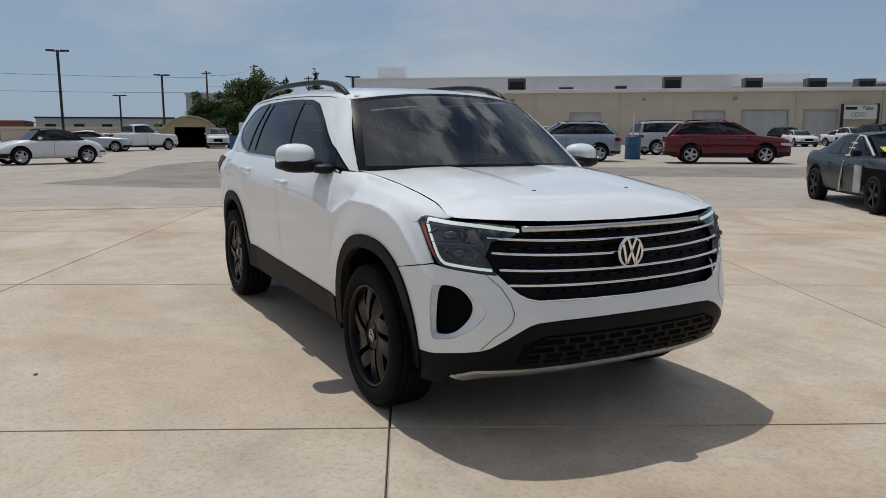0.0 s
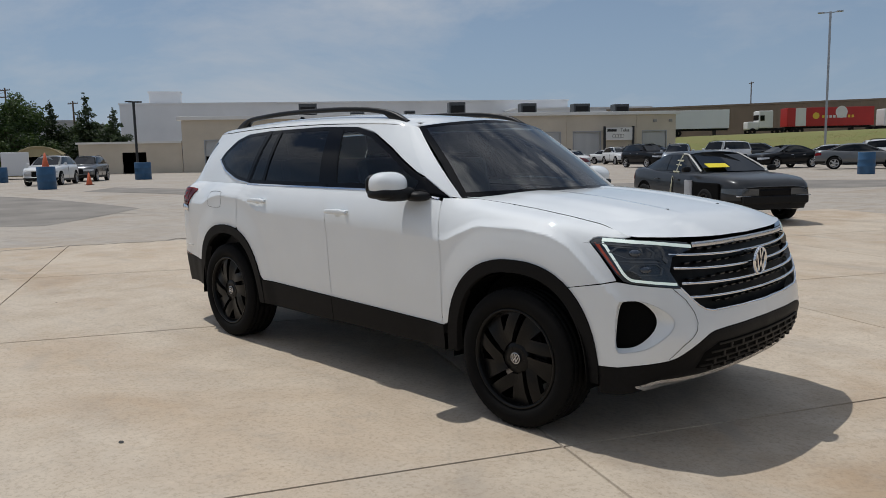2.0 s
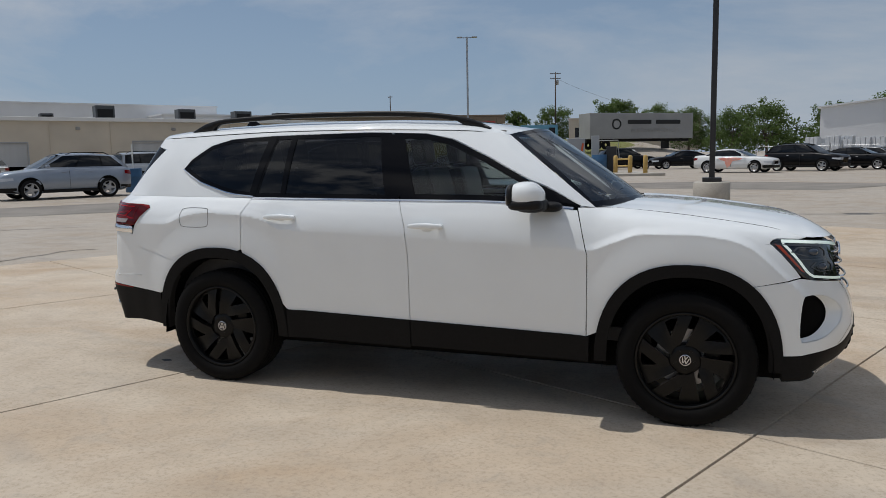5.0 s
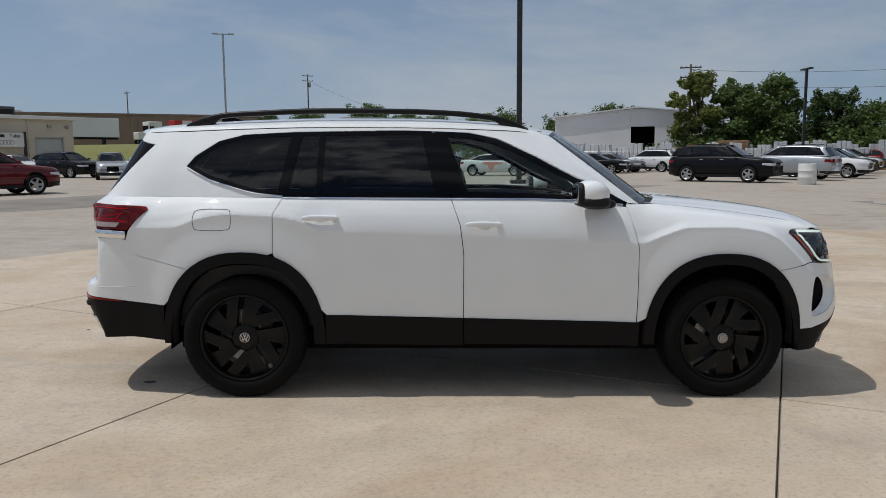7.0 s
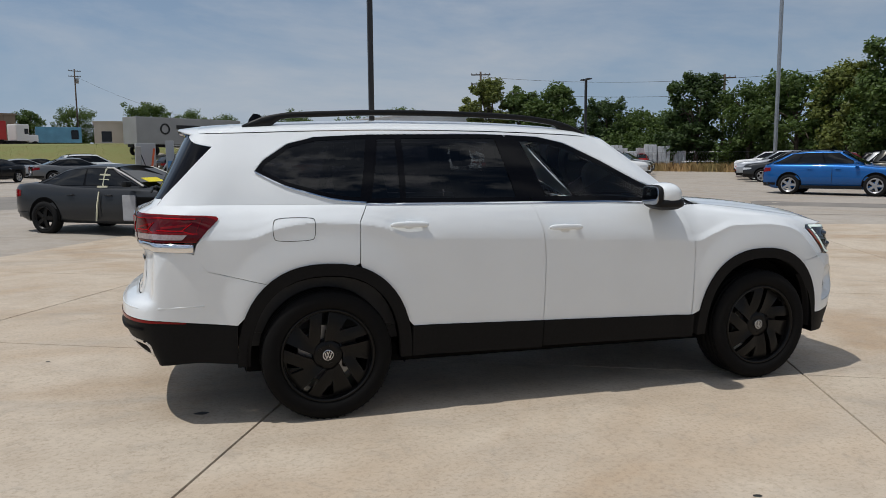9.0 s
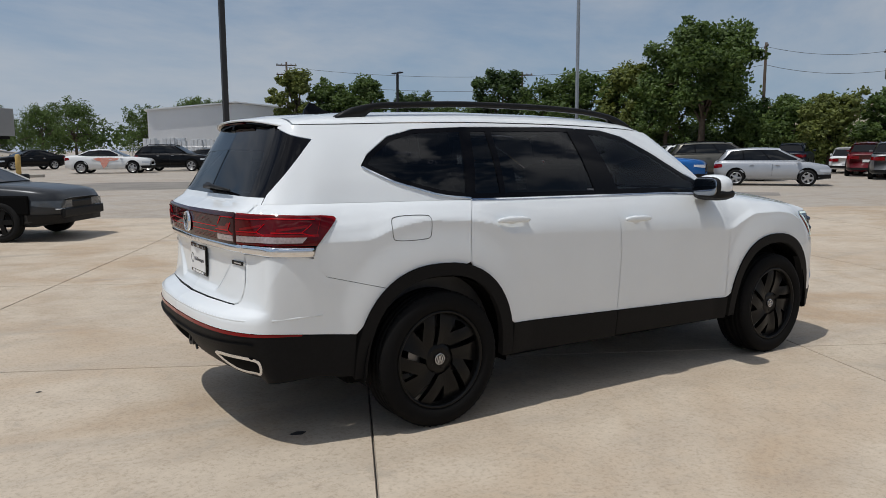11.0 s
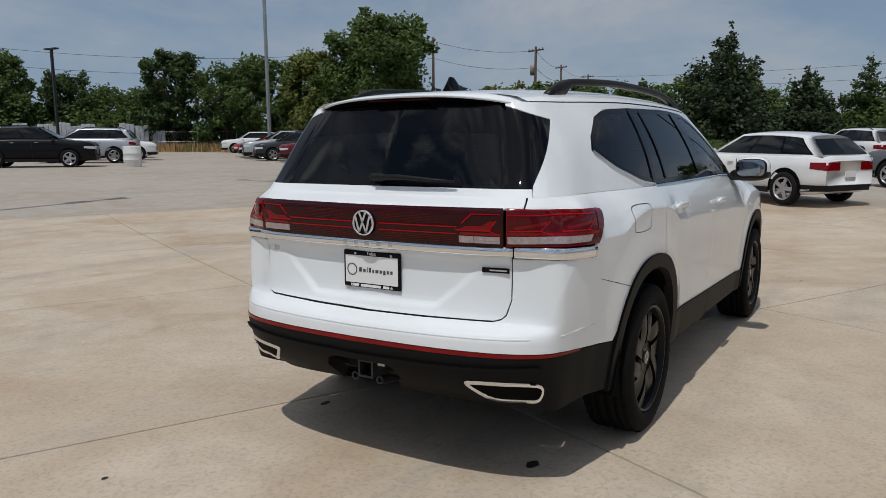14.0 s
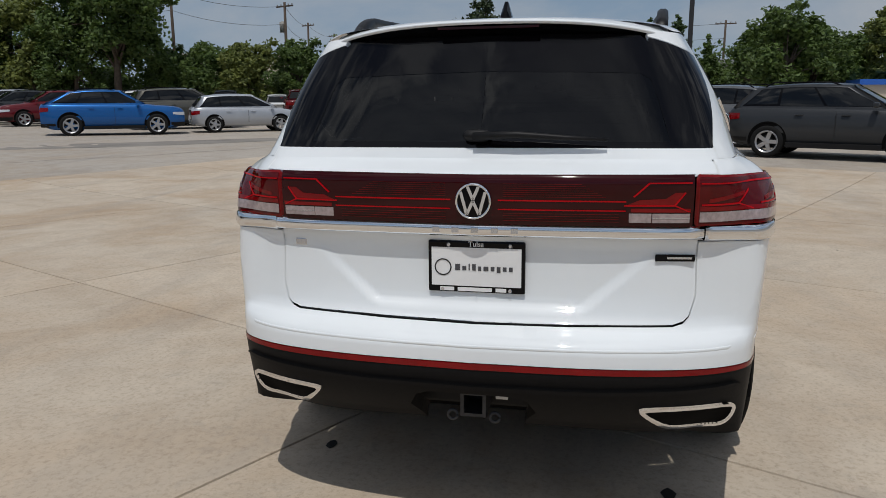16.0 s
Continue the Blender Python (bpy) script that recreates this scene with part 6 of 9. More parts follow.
def paint(name):
    table = {"white": (0.72, 0.73, 0.73), "silver": (0.42, 0.44, 0.47), "grey": (0.14, 0.145, 0.15), "dark grey": (0.042, 0.045, 0.049), "black": (0.004, 0.004, 0.005), "red": (0.11, 0.006, 0.01),
             "bright red": (0.33, 0.012, 0.012), "blue": (0.008, 0.10, 0.33), "pale blue": (0.30, 0.34, 0.40), "olive": (0.10, 0.095, 0.08), "brown": (0.075, 0.05, 0.045), "dark blue": (0.012, 0.016, 0.03)}
    if name not in PAINTS:
        PAINTS[name] = material(name.replace(" ", "_") + "_car_paint", table[name], 0.3, 0.35 if name in ("silver", "grey", "dark grey", "blue", "pale blue", "olive") else 0.0, coat=0.22 if name in ("black", "dark blue", "dark grey", "brown") else 0.8, var=0.06, scale=3, spec=0.12)
    return PAINTS[name]


CAR_MESH = {}


def car_meshes(style):
    if style in CAR_MESH:
        return CAR_MESH[style]
    s = STYLES[style]
    L, W, H = s["L"] / 2, s["W"] / 2, s["H"]
    if style == "beetle":
        top = curve([(-L, 0.55), (-L + 0.25, 0.82), (-1.3, s["deck"]), (-0.6, s["belt"]), (0.9, s["belt"] - 0.02), (1.5, s["hood"] - 0.06), (L - 0.2, 0.70), (L, 0.52)])
    elif style == "pickup":
        top = curve([(-L, 1.2), (-L + 0.1, s["deck"]), (-1.0, s["deck"]), (-0.8, s["belt"]), (1.1, s["belt"] - 0.02), (1.4, s["hood"]), (L - 0.25, s["hood"] - 0.06), (L - 0.04, 0.95), (L, 0.75)])
    else:
        back = s["deck"] - 0.12
        top = curve([(-L, back), (-L + 0.05, s["deck"] - 0.03), (max(s["r0"], -L + 0.06) + 0.1, s["deck"]), (-0.5, s["belt"]), (1.0, s["belt"] - 0.03), (1.4, s["hood"]), (L - 0.45, s["hood"] - 0.05), (L - 0.12, s["hood"] - 0.12), (L, s["hood"] - 0.24)])
    n = 30

    def half(x):
        k = abs(x) / L
        w = W * (1 - 0.07 * k ** 4 - 0.16 * max(0.0, (k - 0.80) / 0.20) ** 2.4)
        return w * (1 - 0.10 * k ** 4) if style == "beetle" else w

    def flank(x, z):
        """Half width of the body at a height."""
        k, zt = abs(x) / L, top(x)
        zb = 0.24 + 0.12 * ramp01(0.82, 1.0, k)
        h = (z - zb) / max(0.1, zt - zb)
        return half(x) * float(np.interp(h, (0.0, 0.12, 0.45, 0.70, 0.92, 0.99), (0.84, 0.975, 1.0, 0.985, 0.955, 0.87)))

    def patch(name, sd, end, reach, z0, z1, inner, rise=0.0, lift=0.007):
        """A lamp or apron laid on the body, from the flank round the corner to the nose or tail."""
        rows = []
        for k in range(7):
            x = end * (L - reach * (1 - k / 6))
            rows.append([(x + end * 0.004 * k / 6, sd * (flank(x, z) + lift), z) for z in (z0 + rise * (1 - k / 6), (z0 + z1 + rise * (1 - k / 6)) / 2, min(z1, top(x) - 0.012))])
        y0 = flank(end * L, (z0 + z1) / 2)
        for f in (0.02, 0.5, 1.0):
            rows.append([(end * (L + lift), sd * (y0 + (inner - y0) * f), z) for z in (z0, (z0 + z1) / 2, min(z1, top(end * L) - 0.008))])
        v = [p for r in rows for p in r]
        f = []
        for k in range(len(rows) - 1):
            for j in range(2):
                a = k * 3 + j
                f.append((a, a + 3, a + 4, a + 1))
        return mesh_of(name, v, f, True)
    verts, faces = [], []
    for i in range(n + 1):
        x = -L + 2 * L * (0.5 - 0.5 * math.cos(math.pi * i / n))
        k = abs(x) / L
        w = half(x)
        zt = top(x)
        zb = 0.24 + 0.12 * ramp01(0.82, 1.0, k)
        ring = [(0.84, zb), (0.975, zb + 0.10), (1.0, zb + (zt - zb) * 0.45), (0.985, zb + (zt - zb) * 0.70), (0.955, zt - 0.07), (0.87, zt - 0.008), (0.5, zt + 0.012)]
        if style == "beetle":
            fl = 0.05 * max(ramp01(0.65, 0.3, abs(x - s["wb"] / 2)), ramp01(0.65, 0.3, abs(x + s["wb"] / 2)))
            ring = [(0.84, zb), (0.95 + fl, zb + 0.10), (0.95 + fl, zb + (zt - zb) * 0.45), (0.93 + fl * 0.8, zb + (zt - zb) * 0.70), (0.90, zt - 0.07), (0.80, zt - 0.008), (0.45, zt + 0.012)]
        row = [(x, -a * w, z) for a, z in ring] + [(x, a * w, z) for a, z in reversed(ring)]
        verts += row
    m = 14
    for i in range(n):
        for k in range(m):
            j = (k + 1) % m
            faces.append((i * m + k, i * m + j, (i + 1) * m + j, (i + 1) * m + k))
    faces += [tuple(range(m)), tuple(n * m + k for k in range(m - 1, -1, -1))]
    body = mesh_of("body", verts, faces, True)
    # glass house as a tapered shell: foot and head corners
    zb, zt = s["belt"] - 0.03, H
    w0, w1 = W * 0.90, W * 0.68

    def gh(u, v, side):
        """u from rear to front, v from foot to head."""
        x = (s["r0"] + (s["f0"] - s["r0"]) * u) * (1 - v) + (s["r1"] + (s["f1"] - s["r1"]) * u) * v
        w = (w0 * (1 - v) + w1 * v) * (1 - 0.10 * abs(2 * u - 1) ** 3) + 0.02 * math.sin(math.pi * v)
        z = zb * (1 - v) + (zt - 0.05 - 0.09 * (abs(u - 0.62) / 0.62) ** 2.2) * v
        return Vector((x, side * w, z))
    verts, faces = [], []
    us = [i / 16 for i in range(17)]
    vs = [0, 0.25, 0.5, 0.75, 0.93, 1.0]
    rows = []
    for u in us:
        sec = [gh(u, v, -1) for v in vs]
        crown = [Vector((sec[-1].x, sec[-1].y * f, sec[-1].z + (0.05) * (1 - abs(f) ** 2.4))) for f in (0.8, 0.4, 0, -0.4, -0.8)]
        sec = sec + crown + [Vector((p.x, -p.y, p.z)) for p in reversed(sec)]
        verts += sec
    m = len(sec)
    for i in range(16):
        for k in range(m - 1):
            faces.append((i * m + k, i * m + k + 1, (i + 1) * m + k + 1, (i + 1) * m + k))
    faces += [tuple(range(m)), tuple(16 * m + k for k in range(m - 1, -1, -1))]
    house = mesh_of("cabin", verts, faces, True)

    def pane(corners):
        return mesh_of("pane", corners, [tuple(range(len(corners)))])

    def side_pane(u0, u1, v0, v1, side, r=None, f=None, lift=0.008):
        """A pane on the flank; r and f shift its upper corners."""
        g = []
        for a, b in ((u0, v0), (u1, v0), (u1 + (f or 0), v1), (u0 + (r or 0), v1)):
            g.append((a, b))
        out, idx = [], []
        N = 6
        for i in range(N + 1):
            t = i / N
            lo = (g[0][0] * (1 - t) + g[1][0] * t, v0)
            hi = (g[3][0] * (1 - t) + g[2][0] * t, v1)
            for q in range(4):
                e = q / 3
                p = gh(lo[0] * (1 - e) + hi[0] * e, lo[1] * (1 - e) + hi[1] * e, side)
                out.append(p + Vector((0, side * lift, 0.003)))
        for i in range(N):
            for q in range(3):
                a = i * 4 + q
                idx.append((a, a + 4, a + 5, a + 1))
        return mesh_of("window" if lift > 0.006 else "window_surround", out, idx, True)
    sides_, bands = [], []
    for sd in (-1, 1):
        bands.append(side_pane(0.055, 0.955, 0.08, 0.91, sd, 0.05 if style not in ("pickup", "boxy_suv") else 0.0, -0.035, 0.004))
        if style in ("saloon", "beetle"):
            sides_ += [side_pane(0.10, 0.50, 0.10, 0.88, sd, 0.06, 0.0), side_pane(0.52, 0.93, 0.10, 0.88, sd, 0.0, -0.03)]
        elif style == "pickup":
            sides_ += [side_pane(0.08, 0.48, 0.10, 0.86, sd), side_pane(0.51, 0.93, 0.10, 0.86, sd, 0.0, -0.03)]
        else:
            sides_ += [side_pane(0.07, 0.30, 0.16, 0.88, sd, 0.05, 0.0), side_pane(0.32, 0.61, 0.10, 0.88, sd), side_pane(0.63, 0.95, 0.10, 0.88, sd, 0.0, -0.04)]

    def end_pane(u, v0, v1, out):
        a, b, c, d = gh(u, v0, -1), gh(u, v0, 1), gh(u, v1, 1), gh(u, v1, -1)
        o = Vector((out * 0.010, 0, 0.008))
        mid0, mid1 = (a + b) / 2 + Vector((out * 0.02, 0, 0)), (c + d) / 2 + Vector((out * 0.012, 0, 0.01))
        e = 0.93
        pts = [mid0 + (a - mid0) * e, mid0, mid0 + (b - mid0) * e, mid1 + (c - mid1) * e, mid1, mid1 + (d - mid1) * e]
        return mesh_of("window", [p + o for p in pts], [(0, 1, 4, 5), (1, 2, 3, 4)])
    screen, back = end_pane(1.0, 0.06, 0.93, 1), end_pane(0.0, 0.10 if style != "pickup" else 0.2, 0.90, -1)
    R = s["R"]
    tyre = mesh_of("tyre", *lathe([(R * 0.68, -0.10), (R * 0.80, -0.115), (R * 0.95, -0.105), (R, -0.08), (R, 0.08), (R * 0.95, 0.105), (R * 0.8, 0.115), (R * 0.68, 0.10)], 28), True)
    bm = bmesh.new()
    bm.from_mesh(mesh_of("tmp", *lathe([(R * 0.60, -0.085), (R * 0.68, -0.112), (R * 0.70, -0.108), (R * 0.69, 0.02), (R * 0.55, 0.05)], 28)))
    for k in range(5):
        box(bm, 0.03, R * 0.64, -0.095, -0.06, -R * 0.115, R * 0.115, m=Matrix.Rotation(2 * math.pi * k / 5, 4, "Y"))
    box(bm, -0.06, 0.06, -0.10, -0.05, -0.06, 0.06, 0.02)
    rim = bpy.data.meshes.new("rim")
    bm.to_mesh(rim)
    bm.free()
    # upper half of the wheel opening, with its lip
    av, af = [], []
    for k in range(19):
        t = math.pi * (k / 18 * 1.16 - 0.08)
        for r, h in ((R * 0.3, 0.004), (R * 1.10, 0.004), (R * 1.10, -0.006), (R * 1.17, -0.004), (R * 1.18, 0.02)):
            av.append((r * math.cos(t), h, r * math.sin(t)))
    for k in range(18):
        for j in range(4):
            a = k * 5 + j
            af.append((a, a + 1, a + 6, a + 5))
    arch = mesh_of("wheel_arch", av, af)
    zl, zr = top(L) - 0.02, top(-L) - 0.02
    lamps = [(patch("headlamp", sd, 1, 0.42, zl - 0.13, zl, 0.34, 0.05), patch("tail_lamp", sd, -1, 0.30, zr - 0.17, zr, 0.32, 0.04), patch("front_bumper", sd, 1, 0.50, 0.30, 0.46, 0.0, -0.02, 0.012), patch("rear_bumper", sd, -1, 0.50, 0.33, 0.46, 0.0, -0.02, 0.010)) for sd in (-1, 1)]
    pieces = dict(body=body, house=house, sides=sides_, bands=bands, screen=screen, back=back, tyre=tyre, rim=rim, arch=arch, lamps=lamps, zl=zl, zr=zr)
    CAR_MESH[style] = pieces
    return pieces


def own(me, mat):
    """The mesh in its own colour, shared between cars of that colour."""
    key = me.name + mat.name
    if key not in CAR_MESH:
        c = me.copy()
        c.materials.clear()
        c.materials.append(mat)
        CAR_MESH[key] = c
    return CAR_MESH[key]


WORDS = {"suv": "sport utility car", "compact_suv": "compact sport utility car", "big_suv": "large sport utility car", "boxy_suv": "boxy off-road car", "coupe_suv": "sloping-roofed utility car", "hatch": "small hatchback car", "saloon": "saloon car", "beetle": "rounded convertible with black cloth top", "pickup": "crew-cab pickup truck"}


def parked_car(style, color, x, y, heading, rims="silver", extra="parked in the lot", cladding=True, bare=False):
    s, g, pm = STYLES[style], car_meshes(style), paint(color)
    h = radians(heading)
    nx, ny = -math.sin(h), math.cos(h)
    car = thing("pickup_truck" if style == "pickup" else "car", pose(x, y, ground_z(x, y), 0, 0, heading), f"{color} {WORDS[style]} {extra}", "truck" if style == "pickup" else "car", "parked cars")
    L, W = s["L"] / 2, s["W"] / 2
    part("body", own(g["body"], pm), pm, car)
    top = M_BLACK if style == "beetle" else pm
    part("cabin", own(g["house"], top), top, car)
    for p in g["bands"]:
        part("window_surround", own(p, M_GLOSSB), M_GLOSSB, car)
    for p in g["sides"]:
        part("window", own(p, M_CARGLASS), M_CARGLASS, car)
    part("windscreen", own(g["screen"], M_CARGLASS), M_CARGLASS, car)
    part("rear_window", own(g["back"], M_CARGLASS), M_CARGLASS, car)
    rm = M_CARRIM if rims == "silver" else M_RIM
    for wx in (s["wb"] / 2, -s["wb"] / 2):
        for sd in (-1, 1):
            turn = 0 if sd < 0 else 180
            part("wheel_arch", own(g["arch"], M_DARK), M_DARK, car, m=pose(wx, sd * (W - 0.005), s["R"] + 0.03, 0, 0, turn))
            w = part("wheel", own(g["tyre"], M_CARTYRE), M_CARTYRE, car, m=pose(wx, sd * (W - 0.085), s["R"] - 0.003, 0, 0, turn))
            part("rim", own(g["rim"], rm), rm, w)
    zl, zr = g["zl"], g["zr"]
    low = M_BLACK if cladding else pm
    for sd, (head, tail, apron, skirt) in zip((-1, 1), g["lamps"]):
        if not bare:
            part("headlamp", own(head, M_LENS), M_LENS, car)
        part("tail_lamp", own(tail, M_RED), M_RED, car)
        part("front_bumper", own(apron, M_BLACK), M_BLACK, car)
        part("rear_bumper", own(skirt, low), low, car)
        bm = bmesh.new()
        fx = s["f0"] - 0.30
        box(bm, fx - 0.06, fx + 0.07, sd * (W + 0.07) - 0.09, sd * (W + 0.07) + 0.09, s["belt"] - 0.01, s["belt"] + 0.11, 0.045)
        part("door_mirror", bm, pm if not bare else M_BLACK, car)
        if cladding:
            part("sill", boxes((-s["wb"] / 2 + 0.42, s["wb"] / 2 - 0.42, sd * W - 0.03, sd * W + 0.006, 0.25, 0.37), bevel=0.01), M_BLACK, car)
        part("door_joint", boxes((0.02, 0.028, sd * W - 0.01, sd * W + 0.0015, 0.38, s["belt"] - 0.12)), M_INK, car)
        for hx in (0.22, -0.75):
            part("door_handle", boxes((hx - 0.09, hx + 0.09, sd * W - 0.02, sd * W + 0.018, s["belt"] - 0.19, s["belt"] - 0.165), bevel=0.01), pm if color != "black" else M_CHROME, car)
    part("grille", boxes((L - 0.10, L + 0.008, -0.36, 0.36, 0.50, zl - 0.01), bevel=0.03), M_GLOSSB, car)
    part("plate", boxes((-L - 0.022, -L - 0.004, -0.16, 0.16, zr - 0.32, zr - 0.19)), M_PLATE, car)
    if style in ("suv", "big_suv", "boxy_suv", "coupe_suv"):
        for sd in (-1, 1):
            yy = W * 0.60
            part("roof_rail", mesh_of("roof_rail", *tube([(s["r1"] + 0.25, sd * yy, s["H"] - 0.09), (s["r1"] + 0.45, sd * yy, s["H"] + 0.01), (s["f1"] - 0.45, sd * yy, s["H"] + 0.01), (s["f1"] - 0.2, sd * yy, s["H"] - 0.08)], 0.018, 6)), M_GLOSSB, car)
    if style == "pickup":
        part("cargo_bed", boxes((-L + 0.12, -1.05, -W * 0.78, W * 0.78, 1.262, 1.268)), M_DARK, car)
    return car


def by_wheels(style, color, rear_xy, front_xy, **kw):
    """Place a car by the feet of the two wheels on the side turned to the pad."""
    r, f = Vector(rear_xy), Vector(front_xy)
    d = (f - r).normalized()
    mid = (r + f) / 2
    n = Vector((-d.y, d.x))
    if n.dot(mid) < 0:
        n = -n
    c = mid + n * (STYLES[style]["W"] / 2 - 0.09)
    return parked_car(style, color, c.x, c.y, math.degrees(math.atan2(d.y, d.x)), **kw)


by_wheels("beetle", "white", (-29.8, -0.5), (-28.95, -3.05), cladding=False)
by_wheels("saloon", "silver", (-50.9, -0.5), (-50.4, 2.3), cladding=False)
by_wheels("pickup", "white", (-53.2, 3.1), (-55.0, 6.4))
parked_car("suv", "white", -61.0, 11.4, -12)
by_wheels("suv", "white", (-44.3, 12.7), (-42.0, 11.1), extra="parked beside a blue barrel")
by_wheels("suv", "grey", (-50.2, 16.9), (-47.9, 15.3))
by_wheels("saloon", "black", (-40.5, -5.4), (-39.6, -8.1))
by_wheels("suv", "red", (-16.75, 20.7), (-14.95, 22.85))
by_wheels("suv", "pale blue", (-20.1, 18.9), (-21.4, 16.3), rims="silver")
by_wheels("boxy_suv", "silver", (-26.3, 28.2), (-25.2, 30.8))
grey_saloon = by_wheels("saloon", "dark grey", (-5.35, 12.45), (-2.95, 10.75), rims="black", extra="with missing bumper and taped doors", cladding=False, bare=True)
by_wheels("boxy_suv", "white", (-19.3, 51.0), (-20.0, 48.2))
by_wheels("saloon", "black", (-13.0, 46.2), (-14.2, 43.6))
by_wheels("saloon", "grey", (-10.25, 41.7), (-7.55, 42.7))
parked_car("suv", "white", -9.4, 51.0, 20)
parked_car("suv", "black", -3.4, 59.5, 25)
parked_car("saloon", "silver", -14.5, 56.0, 20)
parked_car("suv", "dark grey", -21.0, 58.5, 15)
parked_car("big_suv", "black", -25.5, 48.0, -28)
parked_car("suv", "silver", -20.6, 43.4, -66)
parked_car("saloon", "white", -38.5, 57.0, -35)
parked_car("suv", "white", -36.0, 61.0, -35)
parked_car("suv", "white", -5.0, 66.0, 200)
parked_car("saloon", "black", 1.0, 58.0, 200)
parked_car("saloon", "black", -14.0, 60.0, 20)
a4 = by_wheels("saloon", "white", (2.75, 44.6), (5.4, 43.4), extra="with a torn salmon-pink wrap on its doors", cladding=False)
by_wheels("suv", "black", (7.0, 46.9), (9.4, 45.3))
by_wheels("saloon", "black", (10.5, 49.5), (12.9, 48.2))
by_wheels("suv", "white", (17.6, 51.2), (15.4, 53.0))
by_wheels("saloon", "white", (20.0, 54.0), (18.0, 56.0))
by_wheels("saloon", "grey", (12.4, 52.2), (14.6, 50.6))
by_wheels("big_suv", "black", (12.45, 31.2), (14.75, 29.1), extra="parked beside a white drum")
by_wheels("big_suv", "silver", (19.2, 32.4), (17.2, 34.5))
for k, c in enumerate(("white", "black", "white", "dark blue")):
    parked_car("suv", c, 22.5 + 3.0 * k, 37.0 + 4.4 * k, -42)
parked_car("suv", "bright red", 40.2, 60.8, 45)
for st, c, x, y in (("big_suv", "white", 42.2, 45.4), ("saloon", "bright red", 35.2, 36.8), ("saloon", "black", 33.2, 34.2), ("big_suv", "silver", 31.2, 31.6), ("suv", "dark grey", 29.4, 29.0), ("suv", "red", 28.2, 25.9)):
    parked_car(st, c, x, y, 140)
by_wheels("coupe_suv", "blue", (19.77, 18.36), (21.37, 15.92))
by_wheels("hatch", "silver", (23.2, 14.3), (24.6, 12.3), cladding=False)
parked_car("big_suv", "olive", 26.8, 17.6, -48)
parked_car("suv", "white", 29.2, 20.5, -48)
parked_car("suv", "black", 32.0, 23.5, -50)
for k, (st, c) in enumerate((("hatch", "white"), ("big_suv", "red"), ("big_suv", "grey"), ("suv", "dark grey"))):
    parked_car(st, c, 41.0 - 3.1 * k, 19.3 - 2.75 * k, 24)
parked_car("big_suv", "dark blue", 42.5, 23.5, 24)
parked_car("compact_suv", "white", 14.3, 0.55, 55)
by_wheels("suv", "grey", (17.4, -4.2), (18.95, -2.2))
by_wheels("suv", "dark grey", (14.1, -4.45), (12.85, -6.9))
parked_car("suv", "white", 31.5, -0.8, 40)
parked_car("saloon", "dark blue", 27.0, 0.8, 40)
parked_car("saloon", "white", 33.5, -3.6, 40)
WALL = Vector((-66.0, 40.0))
ALONG = Vector((0.5886, 0.8085))
OUT = Vector((0.8085, -0.5886))
for k, (st, c) in enumerate((("saloon", "white"), ("saloon", "white"), ("suv", "black"), ("saloon", "white"), ("big_suv", "black"))):
    p = WALL + ALONG * (20 + 5.0 * k) + OUT * 9
    parked_car(st, c, p.x, p.y, -36 + 8 * k)
p = WALL + ALONG * 4.5 + OUT * 14
parked_car("big_suv", "white", p.x + 4, p.y + 1.0, 190)
parked_car("pickup", "white", p.x - 4, p.y + 1.5, -35)


